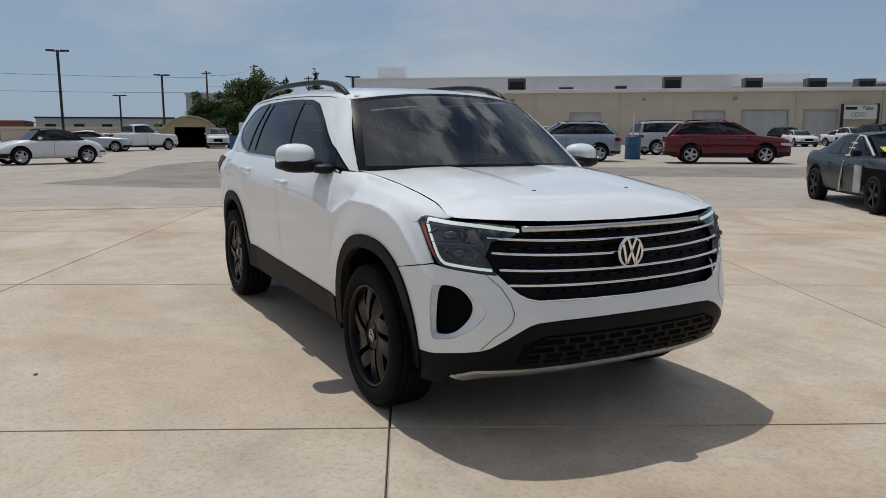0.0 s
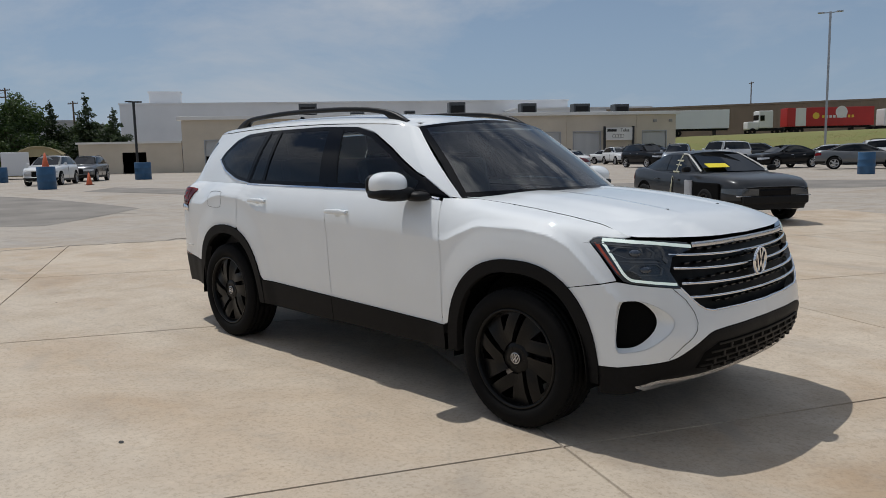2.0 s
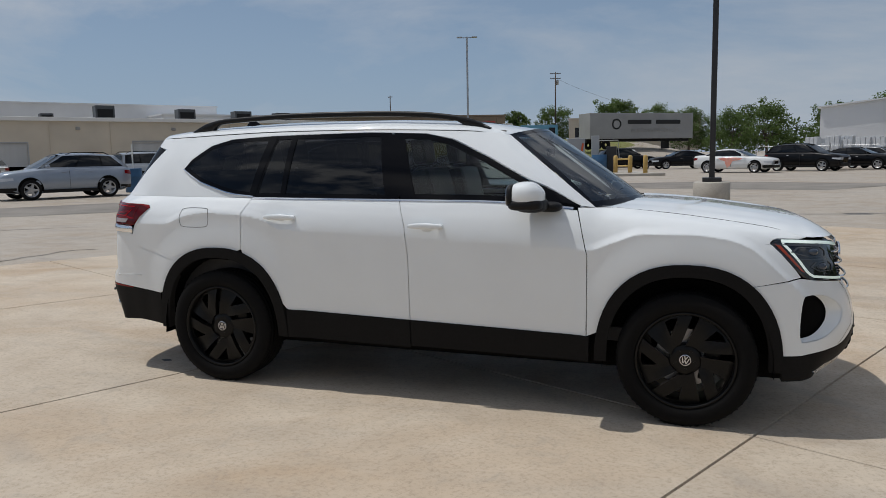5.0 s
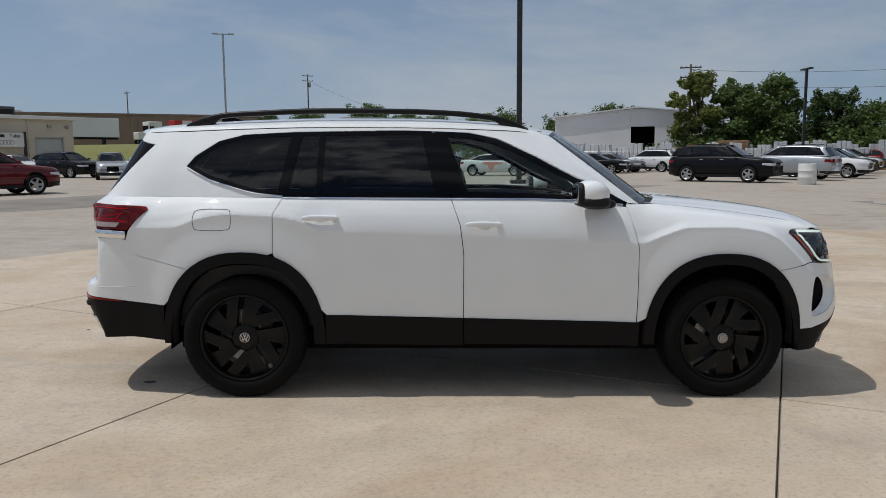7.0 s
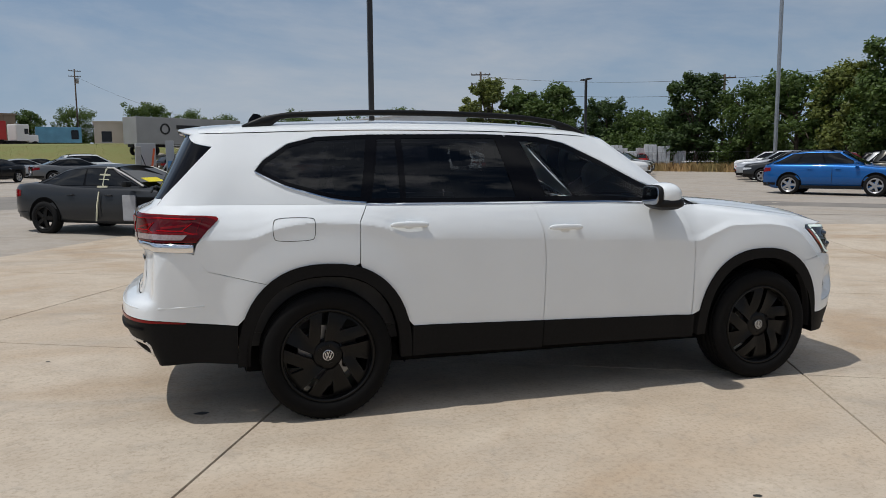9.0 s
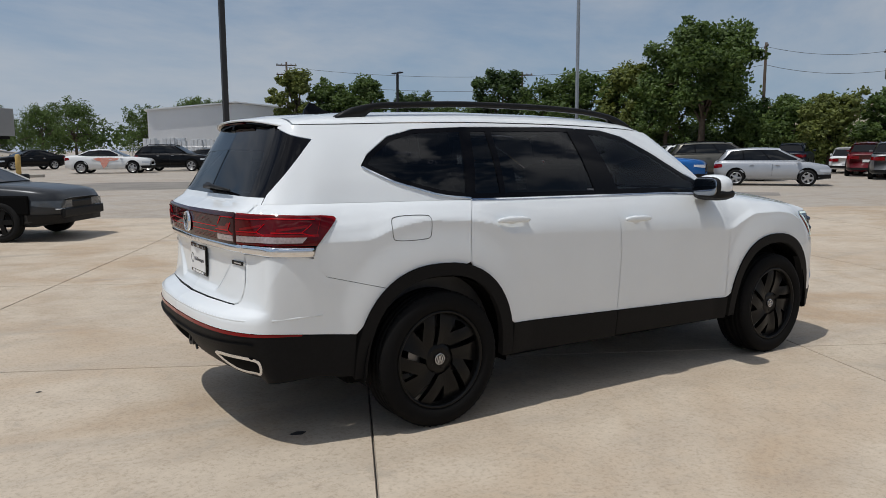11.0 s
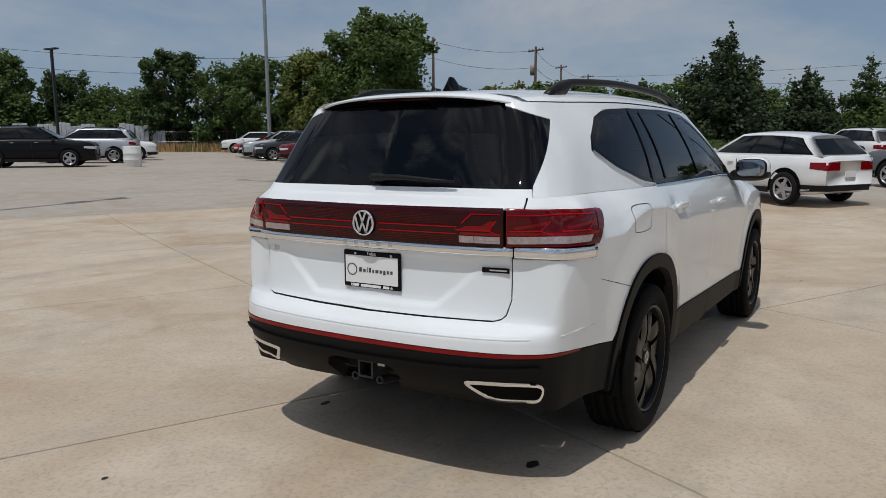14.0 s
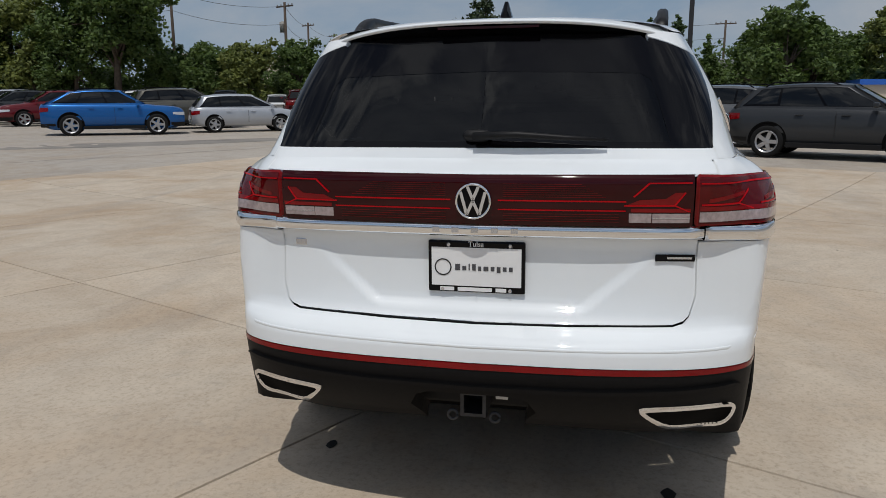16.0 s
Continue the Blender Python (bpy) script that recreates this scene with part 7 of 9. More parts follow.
def wear_and_tape():
    """The damaged grey saloon: tape, yellow note, bare front; the white one: torn wrap."""
    tape = material("masking_tape", (0.72, 0.70, 0.52), 0.6, var=0.1)
    yellow = material("yellow_paper", (0.75, 0.62, 0.02), 0.6, var=0.05)
    primer_light = material("bare_pale_primer", (0.55, 0.55, 0.52), 0.6, var=0.1)
    primer = material("grey_primer", (0.36, 0.37, 0.39), 0.6, var=0.2)
    pink = material("salmon_wrap", (0.62, 0.19, 0.13), 0.6, var=0.35, tint=(0.7, 0.4, 0.33))
    s = STYLES["saloon"]
    W = s["W"] / 2
    H, f0, f1 = s["H"], s["f0"], s["f1"]
    lens = CAR_MESH["saloon"]["lamps"]
    for sd in (-1, 1):
        # tape down the door post, along the roof edge and down the windscreen pillar
        post = [(-0.10, sd * (W + 0.004), 0.30), (-0.06, sd * (W + 0.005), 0.60), (-0.02, sd * (W * 0.965 + 0.004), 0.90)]
        part("tape", mesh_of("tape", *tube(post, 0.020, 4)), tape, grey_saloon, "strip of pale masking tape")
        part("tape", mesh_of("tape", *tube([(0.02, sd * W * 0.895, 1.0), (0.0, sd * W * 0.80, 1.20), (-0.02, sd * W * 0.70, 1.36)], 0.022, 4)), tape, grey_saloon)
        for z, y in ((1.0, 0.90), (1.14, 0.835), (1.24, 0.79)):
            part("tape", boxes((-0.12, 0.14, sd * W * y - 0.006, sd * W * y + 0.012, z - 0.018, z + 0.018)), tape, grey_saloon)
        pillar = [(0.0, sd * W * 0.70, H - 0.075), (f1 - 0.02, sd * W * 0.655, H - 0.085), ((f0 + f1) / 2, sd * W * 0.755, (s["belt"] + H) / 2 - 0.045), (f0 - 0.08, sd * W * 0.825, s["belt"] + 0.005)]
        part("tape", mesh_of("tape", *tube(pillar, 0.020, 5)), primer_light, grey_saloon, "pale bare windscreen pillar edge")
        part("primed_panel", boxes((0.58, 0.90, sd * W - 0.02, sd * W + 0.006, 0.32, 0.84), bevel=0.02), primer, grey_saloon, "grey primed panel")
        part("open_wing", boxes((0.92, 1.95, sd * W * 0.955 - 0.05, sd * W * 0.965 + 0.010, 0.46, 0.80), bevel=0.03), M_DARK, grey_saloon, "bare black wheel arch")
        part("headlamp", own(lens[0 if sd < 0 else 1][0], M_LAMPGREY), M_LAMPGREY, grey_saloon, "dark loose headlamp")
        part("light_strip", boxes((2.34, 2.41, sd * 0.62 - 0.16, sd * 0.62 + 0.16, 0.545, 0.565), bevel=0.006), M_LENS, grey_saloon, "bright strip in the headlamp")
    slope = math.degrees(math.atan2(H - 0.1 - s["belt"], f0 - f1))
    part("paper_note", boxes((-0.11, 0.11, -0.24, 0.24, -0.004, 0.004)), yellow, grey_saloon, "bright yellow paper on the windscreen", m=pose(f0 - 0.17, -0.36, s["belt"] + 0.125, 0, slope))
    part("crash_bar", boxes((2.36, 2.46, -0.70, 0.70, 0.40, 0.56), bevel=0.03), M_BLACK, grey_saloon, "bare black crash bar")
    for sd in (-1, 1):
        rng = random.Random(8)
        loop = [(-0.75, 0.88), (-0.45, 0.93), (0.30, 0.94), (0.75, 0.88), (0.55, 0.78), (0.15, 0.72), (-0.05, 0.40), (-0.20, 0.30), (-0.30, 0.55), (-0.35, 0.72), (-0.6, 0.78)]
        v2, f = fill([Vector(p) for p in loop], [], 0.15)
        part("torn_wrap", mesh_of("torn_wrap", [(p.x, sd * (W + 0.012), p.y) for p in v2], f), pink, a4, "torn salmon-pink wrap")


wear_and_tape()

# ---- buildings ----
M_TAN = material("tan_block_wall", (0.58, 0.51, 0.41), 0.85, var=0.12, scale=0.4, bump=0.1)
M_ROOFW = material("white_roof_edge", (0.72, 0.71, 0.68), 0.5, var=0.1, scale=0.5)
M_SHUTTER = material("grey_roller_shutter", (0.52, 0.52, 0.51), 0.5, var=0.15, scale=1)
M_WHITEW = material("pale_metal_cladding", (0.74, 0.75, 0.76), 0.6, var=0.1, scale=0.2)
M_BROWN = material("brown_ribbed_metal", (0.20, 0.155, 0.105), 0.6, var=0.2, scale=0.3)
M_GREYB = material("grey_metal_wall", (0.36, 0.37, 0.38), 0.6, var=0.1, scale=0.2)
M_UNIT = material("weathered_rooftop_unit", (0.30, 0.29, 0.27), 0.6, var=0.25, scale=2)
M_HUT = material("khaki_canvas", (0.42, 0.36, 0.22), 0.9, var=0.2, scale=0.6, bump=0.2)
M_BRICK = material("red_brown_brick", (0.22, 0.09, 0.06), 0.9, var=0.25, scale=2)
M_BLUEBIN = material("blue_plastic_drum", (0.025, 0.095, 0.20), 0.5, var=0.3, scale=3)
M_WHITEBIN = material("white_plastic", (0.70, 0.70, 0.67), 0.5, var=0.15, scale=3)
M_YELLOW = material("faded_yellow_paint", (0.50, 0.33, 0.10), 0.6, var=0.25)
M_ORANGE = material("orange_cone", (0.55, 0.10, 0.03), 0.6, var=0.2)
M_TRUCKRED = material("red_trailer_wrap", (0.45, 0.02, 0.015), 0.4, var=0.15, scale=0.8)
M_TRUCKBLUE = material("pale_blue_trailer_wrap", (0.12, 0.32, 0.45), 0.4, var=0.3, scale=0.6)
M_TRUCKGREY = material("grey_trailer_wrap", (0.30, 0.30, 0.295), 0.5, var=0.15, scale=0.5)
M_DISC = material("yellow_print", (0.75, 0.5, 0.05), 0.5, var=0)
M_PALLET = material("weathered_pallet_wood", (0.28, 0.18, 0.10), 0.9, var=0.3, scale=3)
M_WRAP = material("white_wrapped_goods", (0.62, 0.64, 0.66), 0.35, var=0.25, scale=2)
M_WIRE = material("dark_cable", (0.03, 0.03, 0.03), 0.6, var=0)


def frame_at(origin, along):
    a = Vector((*along, 0)).normalized()
    m = Matrix(((a.x, -a.y, 0, origin[0]), (a.y, a.x, 0, origin[1]), (0, 0, 1, 0), (0, 0, 0, 1)))
    return m


M_DARKUNIT = material("dark_unit_casing", (0.05, 0.055, 0.06), 0.6, var=0.3, scale=3)


def tan_warehouse():
    """Local x runs along the wall, the yard lies at negative y."""
    b = thing("warehouse", frame_at(WALL, ALONG), "long tan block warehouse with grey roller doors", "building")
    doors = [(-6.2, -3.0, 3.45, 1.6), (-0.3, 2.7, 3.45, 1.6), (10.4, 13.5, 3.5, 2.2), (23.1, 26.2, 3.6, 3.6), (28.0, 32.5, 3.7, 3.7), (34.1, 37.2, 3.7, 3.7), (42.4, 45.2, 3.7, 3.7)]
    bm = bmesh.new()
    x = -8.5
    for a, c, h, drop in doors:
        box(bm, x, a, 0, 0.3, 0, 5.6)
        box(bm, a, c, 0, 0.3, h, 5.6)
        x = c
    box(bm, x, 46.4, 0, 0.3, 0, 5.6)
    box(bm, 46.1, 46.4, 0.3, 30, 0, 5.6)
    box(bm, -8.5, -8.2, 0.3, 30, 0, 5.6)
    part("wall", bm, M_TAN, b)
    # near-black wall and floor added to paint the unlit inside behind the doors
    part("inner_wall", boxes((-8.2, 46.1, 6, 6.2, 0, 5.6), (-8.2, 46.1, 0.3, 6, -0.02, 0.02)), M_DARK, b)
    part("roof", boxes((-8.9, 46.8, -0.35, 30.3, 5.6, 5.98), bevel=0.05), M_ROOFW, b, "flat roof with a white edge")
    for a, c, h, drop in doors:
        n = int(drop / 0.16)
        d = part("roller_door", boxes((a, c, 0.20, 0.22, h - drop, h)), M_SHUTTER, b, "grey roller shutter")
        slat = mesh_of("slat", *((lambda q: ([v for v in q[0]], q[1]))(([(x, y, z) for x in (a, c) for y in (0.16, 0.195) for z in (0, drop / n - 0.015)], [(0, 1, 3, 2), (4, 6, 7, 5), (0, 4, 5, 1), (2, 3, 7, 6), (0, 2, 6, 4), (1, 5, 7, 3)]))))
        for i in range(n):
            part("slat", slat, M_SHUTTER, d, m=pose(0, 0, h - drop * (i + 1) / n))
        part("door_frame", boxes((a - 0.12, a, -0.03, 0.1, 0, h), (c, c + 0.12, -0.03, 0.1, 0, h), (a - 0.12, c + 0.12, -0.03, 0.1, h, h + 0.12)), M_GREYB, d)
    part("wall_door", boxes((5.0, 5.95, -0.04, 0.02, 0, 2.1), bevel=0.02), M_TAN, b)
    for x in (-2.0, 6.6, 15.5, 21, 33.3, 41.6):
        part("downpipe", boxes((x - 0.05, x + 0.05, -0.10, 0.0, 0, 5.6)), M_TAN, b)
    for x in (4.2, 18.0, 27.2, 43.8, 45.7):
        part("wall_lamp", boxes((x - 0.2, x + 0.2, -0.2, 0.0, 4.75, 5.05), bevel=0.04), M_UNIT, b)
    for x, w, h in ((4.5, 2.0, 1.5), (10.0, 1.6, 0.5), (21.5, 1.9, 1.5), (30.0, 1.9, 1.3), (36.5, 2.0, 1.2), (41.5, 1.8, 1.1), (16.0, 1.2, 0.6)):
        u = part("rooftop_unit", boxes((x - w / 2, x + w / 2, 4, 5.5, 5.98, 5.98 + h), bevel=0.05), M_DARKUNIT, b, "dark grey rooftop air unit")
        part("grille", boxes((x - w * 0.4, x + w * 0.4, 3.96, 4.0, 6.1, 5.9 + h * 0.8)), M_BLACK, u)
    # lower wing
    low = thing("low_wing", frame_at(WALL, ALONG), "low tan block wing with an open door", "building")
    bm = bmesh.new()
    for d in ((-18.8, -14.6, 0.2, 0.5, 0, 3.3), (-12.2, -8.6, 0.2, 0.5, 0, 3.3), (-14.6, -12.2, 0.2, 0.5, 2.4, 3.3), (-18.8, -18.5, 0.5, 20, 0, 3.3)):
        box(bm, *d)
    part("wall", bm, M_TAN, low)
    part("roof", boxes((-19.0, -8.6, 0.0, 20, 3.3, 3.5)), M_ROOFW, low)
    # black board added behind the open door, for the shade inside
    part("inner_wall", boxes((-15, -11.8, 3, 3.2, 0, 3.0)), M_DARK, low)
    # dealer sign board
    sg = thing("sign_board", frame_at(WALL, ALONG), "white sign board on black posts", "sign")
    part("board", boxes((37.6, 40.8, -0.75, -0.65, 2.75, 4.15)), M_ROOFW, sg)
    part("post", boxes((37.4, 37.6, -0.85, -0.55, 0, 4.3)), M_POLE, sg)
    part("post", boxes((40.8, 41.0, -0.85, -0.55, 0, 4.3)), M_POLE, sg)
    part("name_bar", boxes((37.8, 38.9, -0.77, -0.75, 3.70, 3.98)), M_INK, sg)
    text("town_name", "Tulsa", 0.5, M_INK, sg, pose(39.9, -0.77, 3.84, 90), 0.01)
    for k in range(4):
        part("ring_mark", mesh_of("ring_mark", *lathe([(0.18, 0), (0.18, 0.02), (0.23, 0.02), (0.23, 0)], 20, "z")), M_UNIT, sg, m=pose(38.6 + 0.33 * k, -0.75, 3.2, 90))


tan_warehouse()


def plain_building(name, label, a, b, depth, z0, z1, mat, roof=None, ribs=0.0, windows=0):
    """A long shed: front wall from a to b, the rest behind it."""
    a, b = Vector(a), Vector(b)
    d = b - a
    if Vector((-d.y, d.x)).dot(a) < 0:
        a, b = b, a
        d = b - a
    n = d.length
    ob = thing(name, frame_at(a, d), label, "building")
    part("wall", boxes((0, n, 0, 0.3, z0, z1), (0, 0.3, 0.3, depth, z0, z1), (n - 0.3, n, 0.3, depth, z0, z1), (0.3, n - 0.3, depth - 0.3, depth, z0, z1)), mat, ob)
    part("roof", boxes((-0.2, n + 0.2, -0.2, depth + 0.2, z1, z1 + 0.3)), roof or mat, ob)
    if ribs:
        bm = bmesh.new()
        for k in range(int(n / ribs)):
            box(bm, k * ribs, k * ribs + ribs * 0.45, -0.12, 0.02, z0, z1 - 0.1)
        part("wall_ribs", bm, mat, ob)
    for k in range(windows):
        x = n * (k + 0.5) / windows
        w = part("window", boxes((x - 0.9, x + 0.9, -0.05, 0.02, z0 + (z1 - z0) * 0.45, z0 + (z1 - z0) * 0.75)), M_CARGLASS, ob)
        part("frame", boxes((x - 1.0, x + 1.0, -0.07, -0.05, z0 + (z1 - z0) * 0.42, z0 + (z1 - z0) * 0.45)), M_GREYB, w)
    return ob


plain_building("factory", "pale grey factory block behind the warehouse", (-149.9, 59), (-95, 135), 40, 0, 12.8, M_WHITEW)
plain_building("roof_tower", "pale plant room on the factory roof", (-151.5, 66), (-148.5, 71.5), 6, 12.8, 15.6, M_WHITEW)
plain_building("factory", "lower pale block of the factory", (-95, 118), (-78, 142), 30, 0, 10.5, M_WHITEW)
plain_building("ribbed_warehouse", "brown ribbed metal warehouse on the bank", (-76, 122.0), (-32.7, 140.9), 40, 2.5, 9.2, M_BROWN, ribs=1.3)
plain_building("grey_hall", "tall grey metal hall", (-143, 23), (-136, 45), 30, 0, 8.6, M_GREYB)
plain_building("shop", "low flat-roofed shop far off", (-155, -2), (-152, 22), 20, 0, 4.3, M_GREYB, M_POLE, windows=5)
plain_building("shop", "orange-red low building far off", (-158, -28), (-156, -4), 20, 0, 3.6, M_BRICK, windows=4)
plain_building("office", "beige flat-roofed office behind trailers", (-22, 153), (4, 156), 20, 2, 8.6, M_TAN, windows=6)
plain_building("brick_house", "red-brown brick building behind the pines", (74, -3), (73, -16), 12, 0, 4.4, M_BRICK, M_GREYB, windows=3)
plain_building("cream_house", "cream building behind the pines", (66, -9.5), (66, -17), 10, 0, 4.0, M_TAN, M_GREYB, windows=2)
plain_building("blue_canopy", "small building with bright blue roof", (41, -15), (40, -22), 6, 0, 1.9, M_TAN, material("bright_blue_roof", (0.02, 0.12, 0.5), 0.5, var=0.1))
plain_building("far_store", "pale flat store behind the trees", (64, 42), (70, 30), 20, 0, 5.2, M_TAN)
plain_building("far_wall", "low pale wall far off", (-100, -6), (-98, 14), 2, 0, 2.0, M_TAN)


def white_warehouse():
    L, R, peak = Vector((15.2, 85.3)), Vector((33.7, 80.0)), 6.9
    d = R - L
    n = d.length
    ob = thing("white_shed", frame_at(L, d), "pale gabled metal shed with a dark doorway", "building")
    x0, x1 = n * 0.46, n * 0.60
    bm = bmesh.new()
    for pts in ([(0, 0), (x0, 0), (x0, 6.0 + 0.9 * x0 / (n / 2)), (0, 6.0)], [(x0, 4.8), (x1, 4.8), (x1, 6.9 - 0.9 * (x1 - n / 2) / (n / 2)), (n / 2, 6.9), (x0, 6.0 + 0.9 * x0 / (n / 2))], [(x1, 0), (n, 0), (n, 6.0), (x1, 6.9 - 0.9 * (x1 - n / 2) / (n / 2))]):
        lo = [bm.verts.new((x, 0, z)) for x, z in pts]
        hi = [bm.verts.new((x, 0.25, z)) for x, z in pts]
        bm.faces.new(lo)
        bm.faces.new(list(reversed(hi)))
        for i in range(len(pts)):
            j = (i + 1) % len(pts)
            bm.faces.new((lo[i], hi[i], hi[j], lo[j]))
    box(bm, 0, 0.25, 0.25, 45, 0, 6)
    box(bm, n - 0.25, n, 0.25, 45, 0, 6)
    part("wall", bm, M_WHITEW, ob)
    part("roof", mesh_of("roof", [(-0.3, -0.3, 5.95), (n / 2, -0.3, 6.95), (n + 0.3, -0.3, 5.95), (-0.3, 45, 5.95), (n / 2, 45, 6.95), (n + 0.3, 45, 5.95), (-0.3, -0.3, 6.1), (n / 2, -0.3, 7.1), (n + 0.3, -0.3, 6.1), (-0.3, 45, 6.1), (n / 2, 45, 7.1), (n + 0.3, 45, 6.1)],
                         [(0, 1, 4, 3), (1, 2, 5, 4), (6, 9, 10, 7), (7, 10, 11, 8), (0, 6, 7, 1), (1, 7, 8, 2), (0, 3, 9, 6), (2, 8, 11, 5)]), M_WHITEW, ob)
    # dark board set back in the doorway, painting the shed's inner shade
    part("doorway_dark", boxes((x0 - 0.5, x1 + 0.5, 4, 4.1, 0, 5)), M_DARK, ob)
    for k in range(4):
        y = 3 + 4.2 * k
        part("roller_door", boxes((-0.05, 0.0, y, y + 2.7, 0, 4.9)), M_ROOFW, ob)


white_warehouse()


def hut(x, y, heading, r, length):
    ob = thing("canvas_hut", pose(x, y, ground_z(x, y), 0, 0, heading), "khaki canvas half-round storage hut", "hut")
    n = 18
    verts, faces = [], []
    for t in range(n + 1):
        a = math.pi * t / n
        for xx, rr in ((0, r), (-length, r), (0, r - 0.1), (-length, r - 0.1)):
            verts.append((xx, rr * math.cos(a), rr * math.sin(a) * 0.95))
    for t in range(n):
        a, b = 4 * t, 4 * t + 4
        faces += [(a, b, b + 1, a + 1), (a + 2, a + 3, b + 3, b + 2), (a, a + 2, b + 2, b), (a + 1, b + 1, b + 3, a + 3)]
    part("cover", mesh_of("cover", verts, faces, True), M_HUT, ob)
    # end wall with a dark opening
    loop = [Vector((r * math.cos(math.pi * t / n), r * 0.95 * math.sin(math.pi * t / n))) for t in range(n + 1)]
    hole = [Vector((-r * 0.45, 0.02)), Vector((r * 0.45, 0.02)), Vector((r * 0.45, r * 0.62)), Vector((-r * 0.45, r * 0.62))]
    v2, f = fill(loop, [hole], 0.8)
    part("end_wall", mesh_of("end_wall", [(-0.15, p.x, p.y) for p in v2], f), M_HUT, ob)
    # dark board added within, its colour standing for the hut's shaded inside
    part("inside", boxes((-3.1, -3.0, -r * 0.8, r * 0.8, 0, r * 0.7)), M_DARK, ob)
    for t in range(0, 5):
        xx = -length * t / 4
        part("hoop", mesh_of("hoop", *tube([(xx, (r + 0.03) * math.cos(math.pi * q / 12), (r + 0.03) * 0.95 * math.sin(math.pi * q / 12)) for q in range(13)], 0.04, 5)), M_HUT, ob)


hut(-65.0, 9.8, -12, 2.9, 14)
hut(-78.0, 21.0, -22, 3.1, 16)
parked = thing("white_trailer", pose(-66, 15.5, 0, 0, 0, -15), "small white box trailer beside the huts", "trailer")
part("box", boxes((-2.5, 2.5, -1.0, 1.0, 0.5, 2.4), bevel=0.05), M_WHITEW, parked)
for xx in (-0.5, 0.5):
    part("wheel", mesh_of("wheel", *lathe([(0, -0.1), (0.33, -0.1), (0.33, 0.1), (0, 0.1)], 20), False), M_CARTYRE, parked, m=pose(xx, -0.95, 0.33))


def trailer(x, y, heading, length, mat, label, marks=None):
    ob = thing("truck_trailer", pose(x, y, ground_z(x, y), 0, 0, heading), label, "trailer")
    body = part("box", boxes((-length / 2, length / 2, -1.25, 1.25, 1.15, 3.95), bevel=0.04), mat, ob)
    part("chassis", boxes((-length / 2, length / 2, -0.5, 0.5, 0.85, 1.15)), M_BLACK, ob)
    for k in (-0.42, -0.34):
        for sd in (-1, 1):
            part("wheel", mesh_of("wheel", *lathe([(0.2, -0.15), (0.5, -0.15), (0.5, 0.15), (0.2, 0.15)], 20)), M_CARTYRE, ob, m=pose(k * length, sd * 1.0, 0.5))
    part("landing_leg", boxes((length * 0.28, length * 0.28 + 0.15, -0.7, 0.7, 0, 0.9)), M_BLACK, ob)
    return ob, body


def tractor(x, y, heading):
    ob = thing("truck_tractor", pose(x, y, ground_z(x, y), 0, 0, heading), "white road tractor unit", "truck")
    part("cab", boxes((-1.5, 0.6, -1.2, 1.2, 1.0, 3.6), bevel=0.15), M_ROOFW, ob)
    part("nose", boxes((0.5, 2.2, -1.0, 1.0, 0.8, 2.0), bevel=0.2), M_ROOFW, ob)
    part("windscreen", boxes((0.56, 0.64, -1.0, 1.0, 2.2, 3.0), bevel=0.02), M_CARGLASS, ob)
    for sd in (-1, 1):
        part("window", boxes((-0.2, 0.45, sd * 1.2 - 0.02, sd * 1.2 + 0.02, 2.1, 2.9)), M_CARGLASS, ob)
        for xx in (1.5, -2.6):
            part("wheel", mesh_of("wheel", *lathe([(0.2, -0.15), (0.5, -0.15), (0.5, 0.15), (0.2, 0.15)], 20)), M_CARTYRE, ob, m=pose(xx, sd * 1.0, 0.5))
    part("chassis", boxes((-3.4, 2.0, -0.5, 0.5, 0.6, 1.0)), M_BLACK, ob)


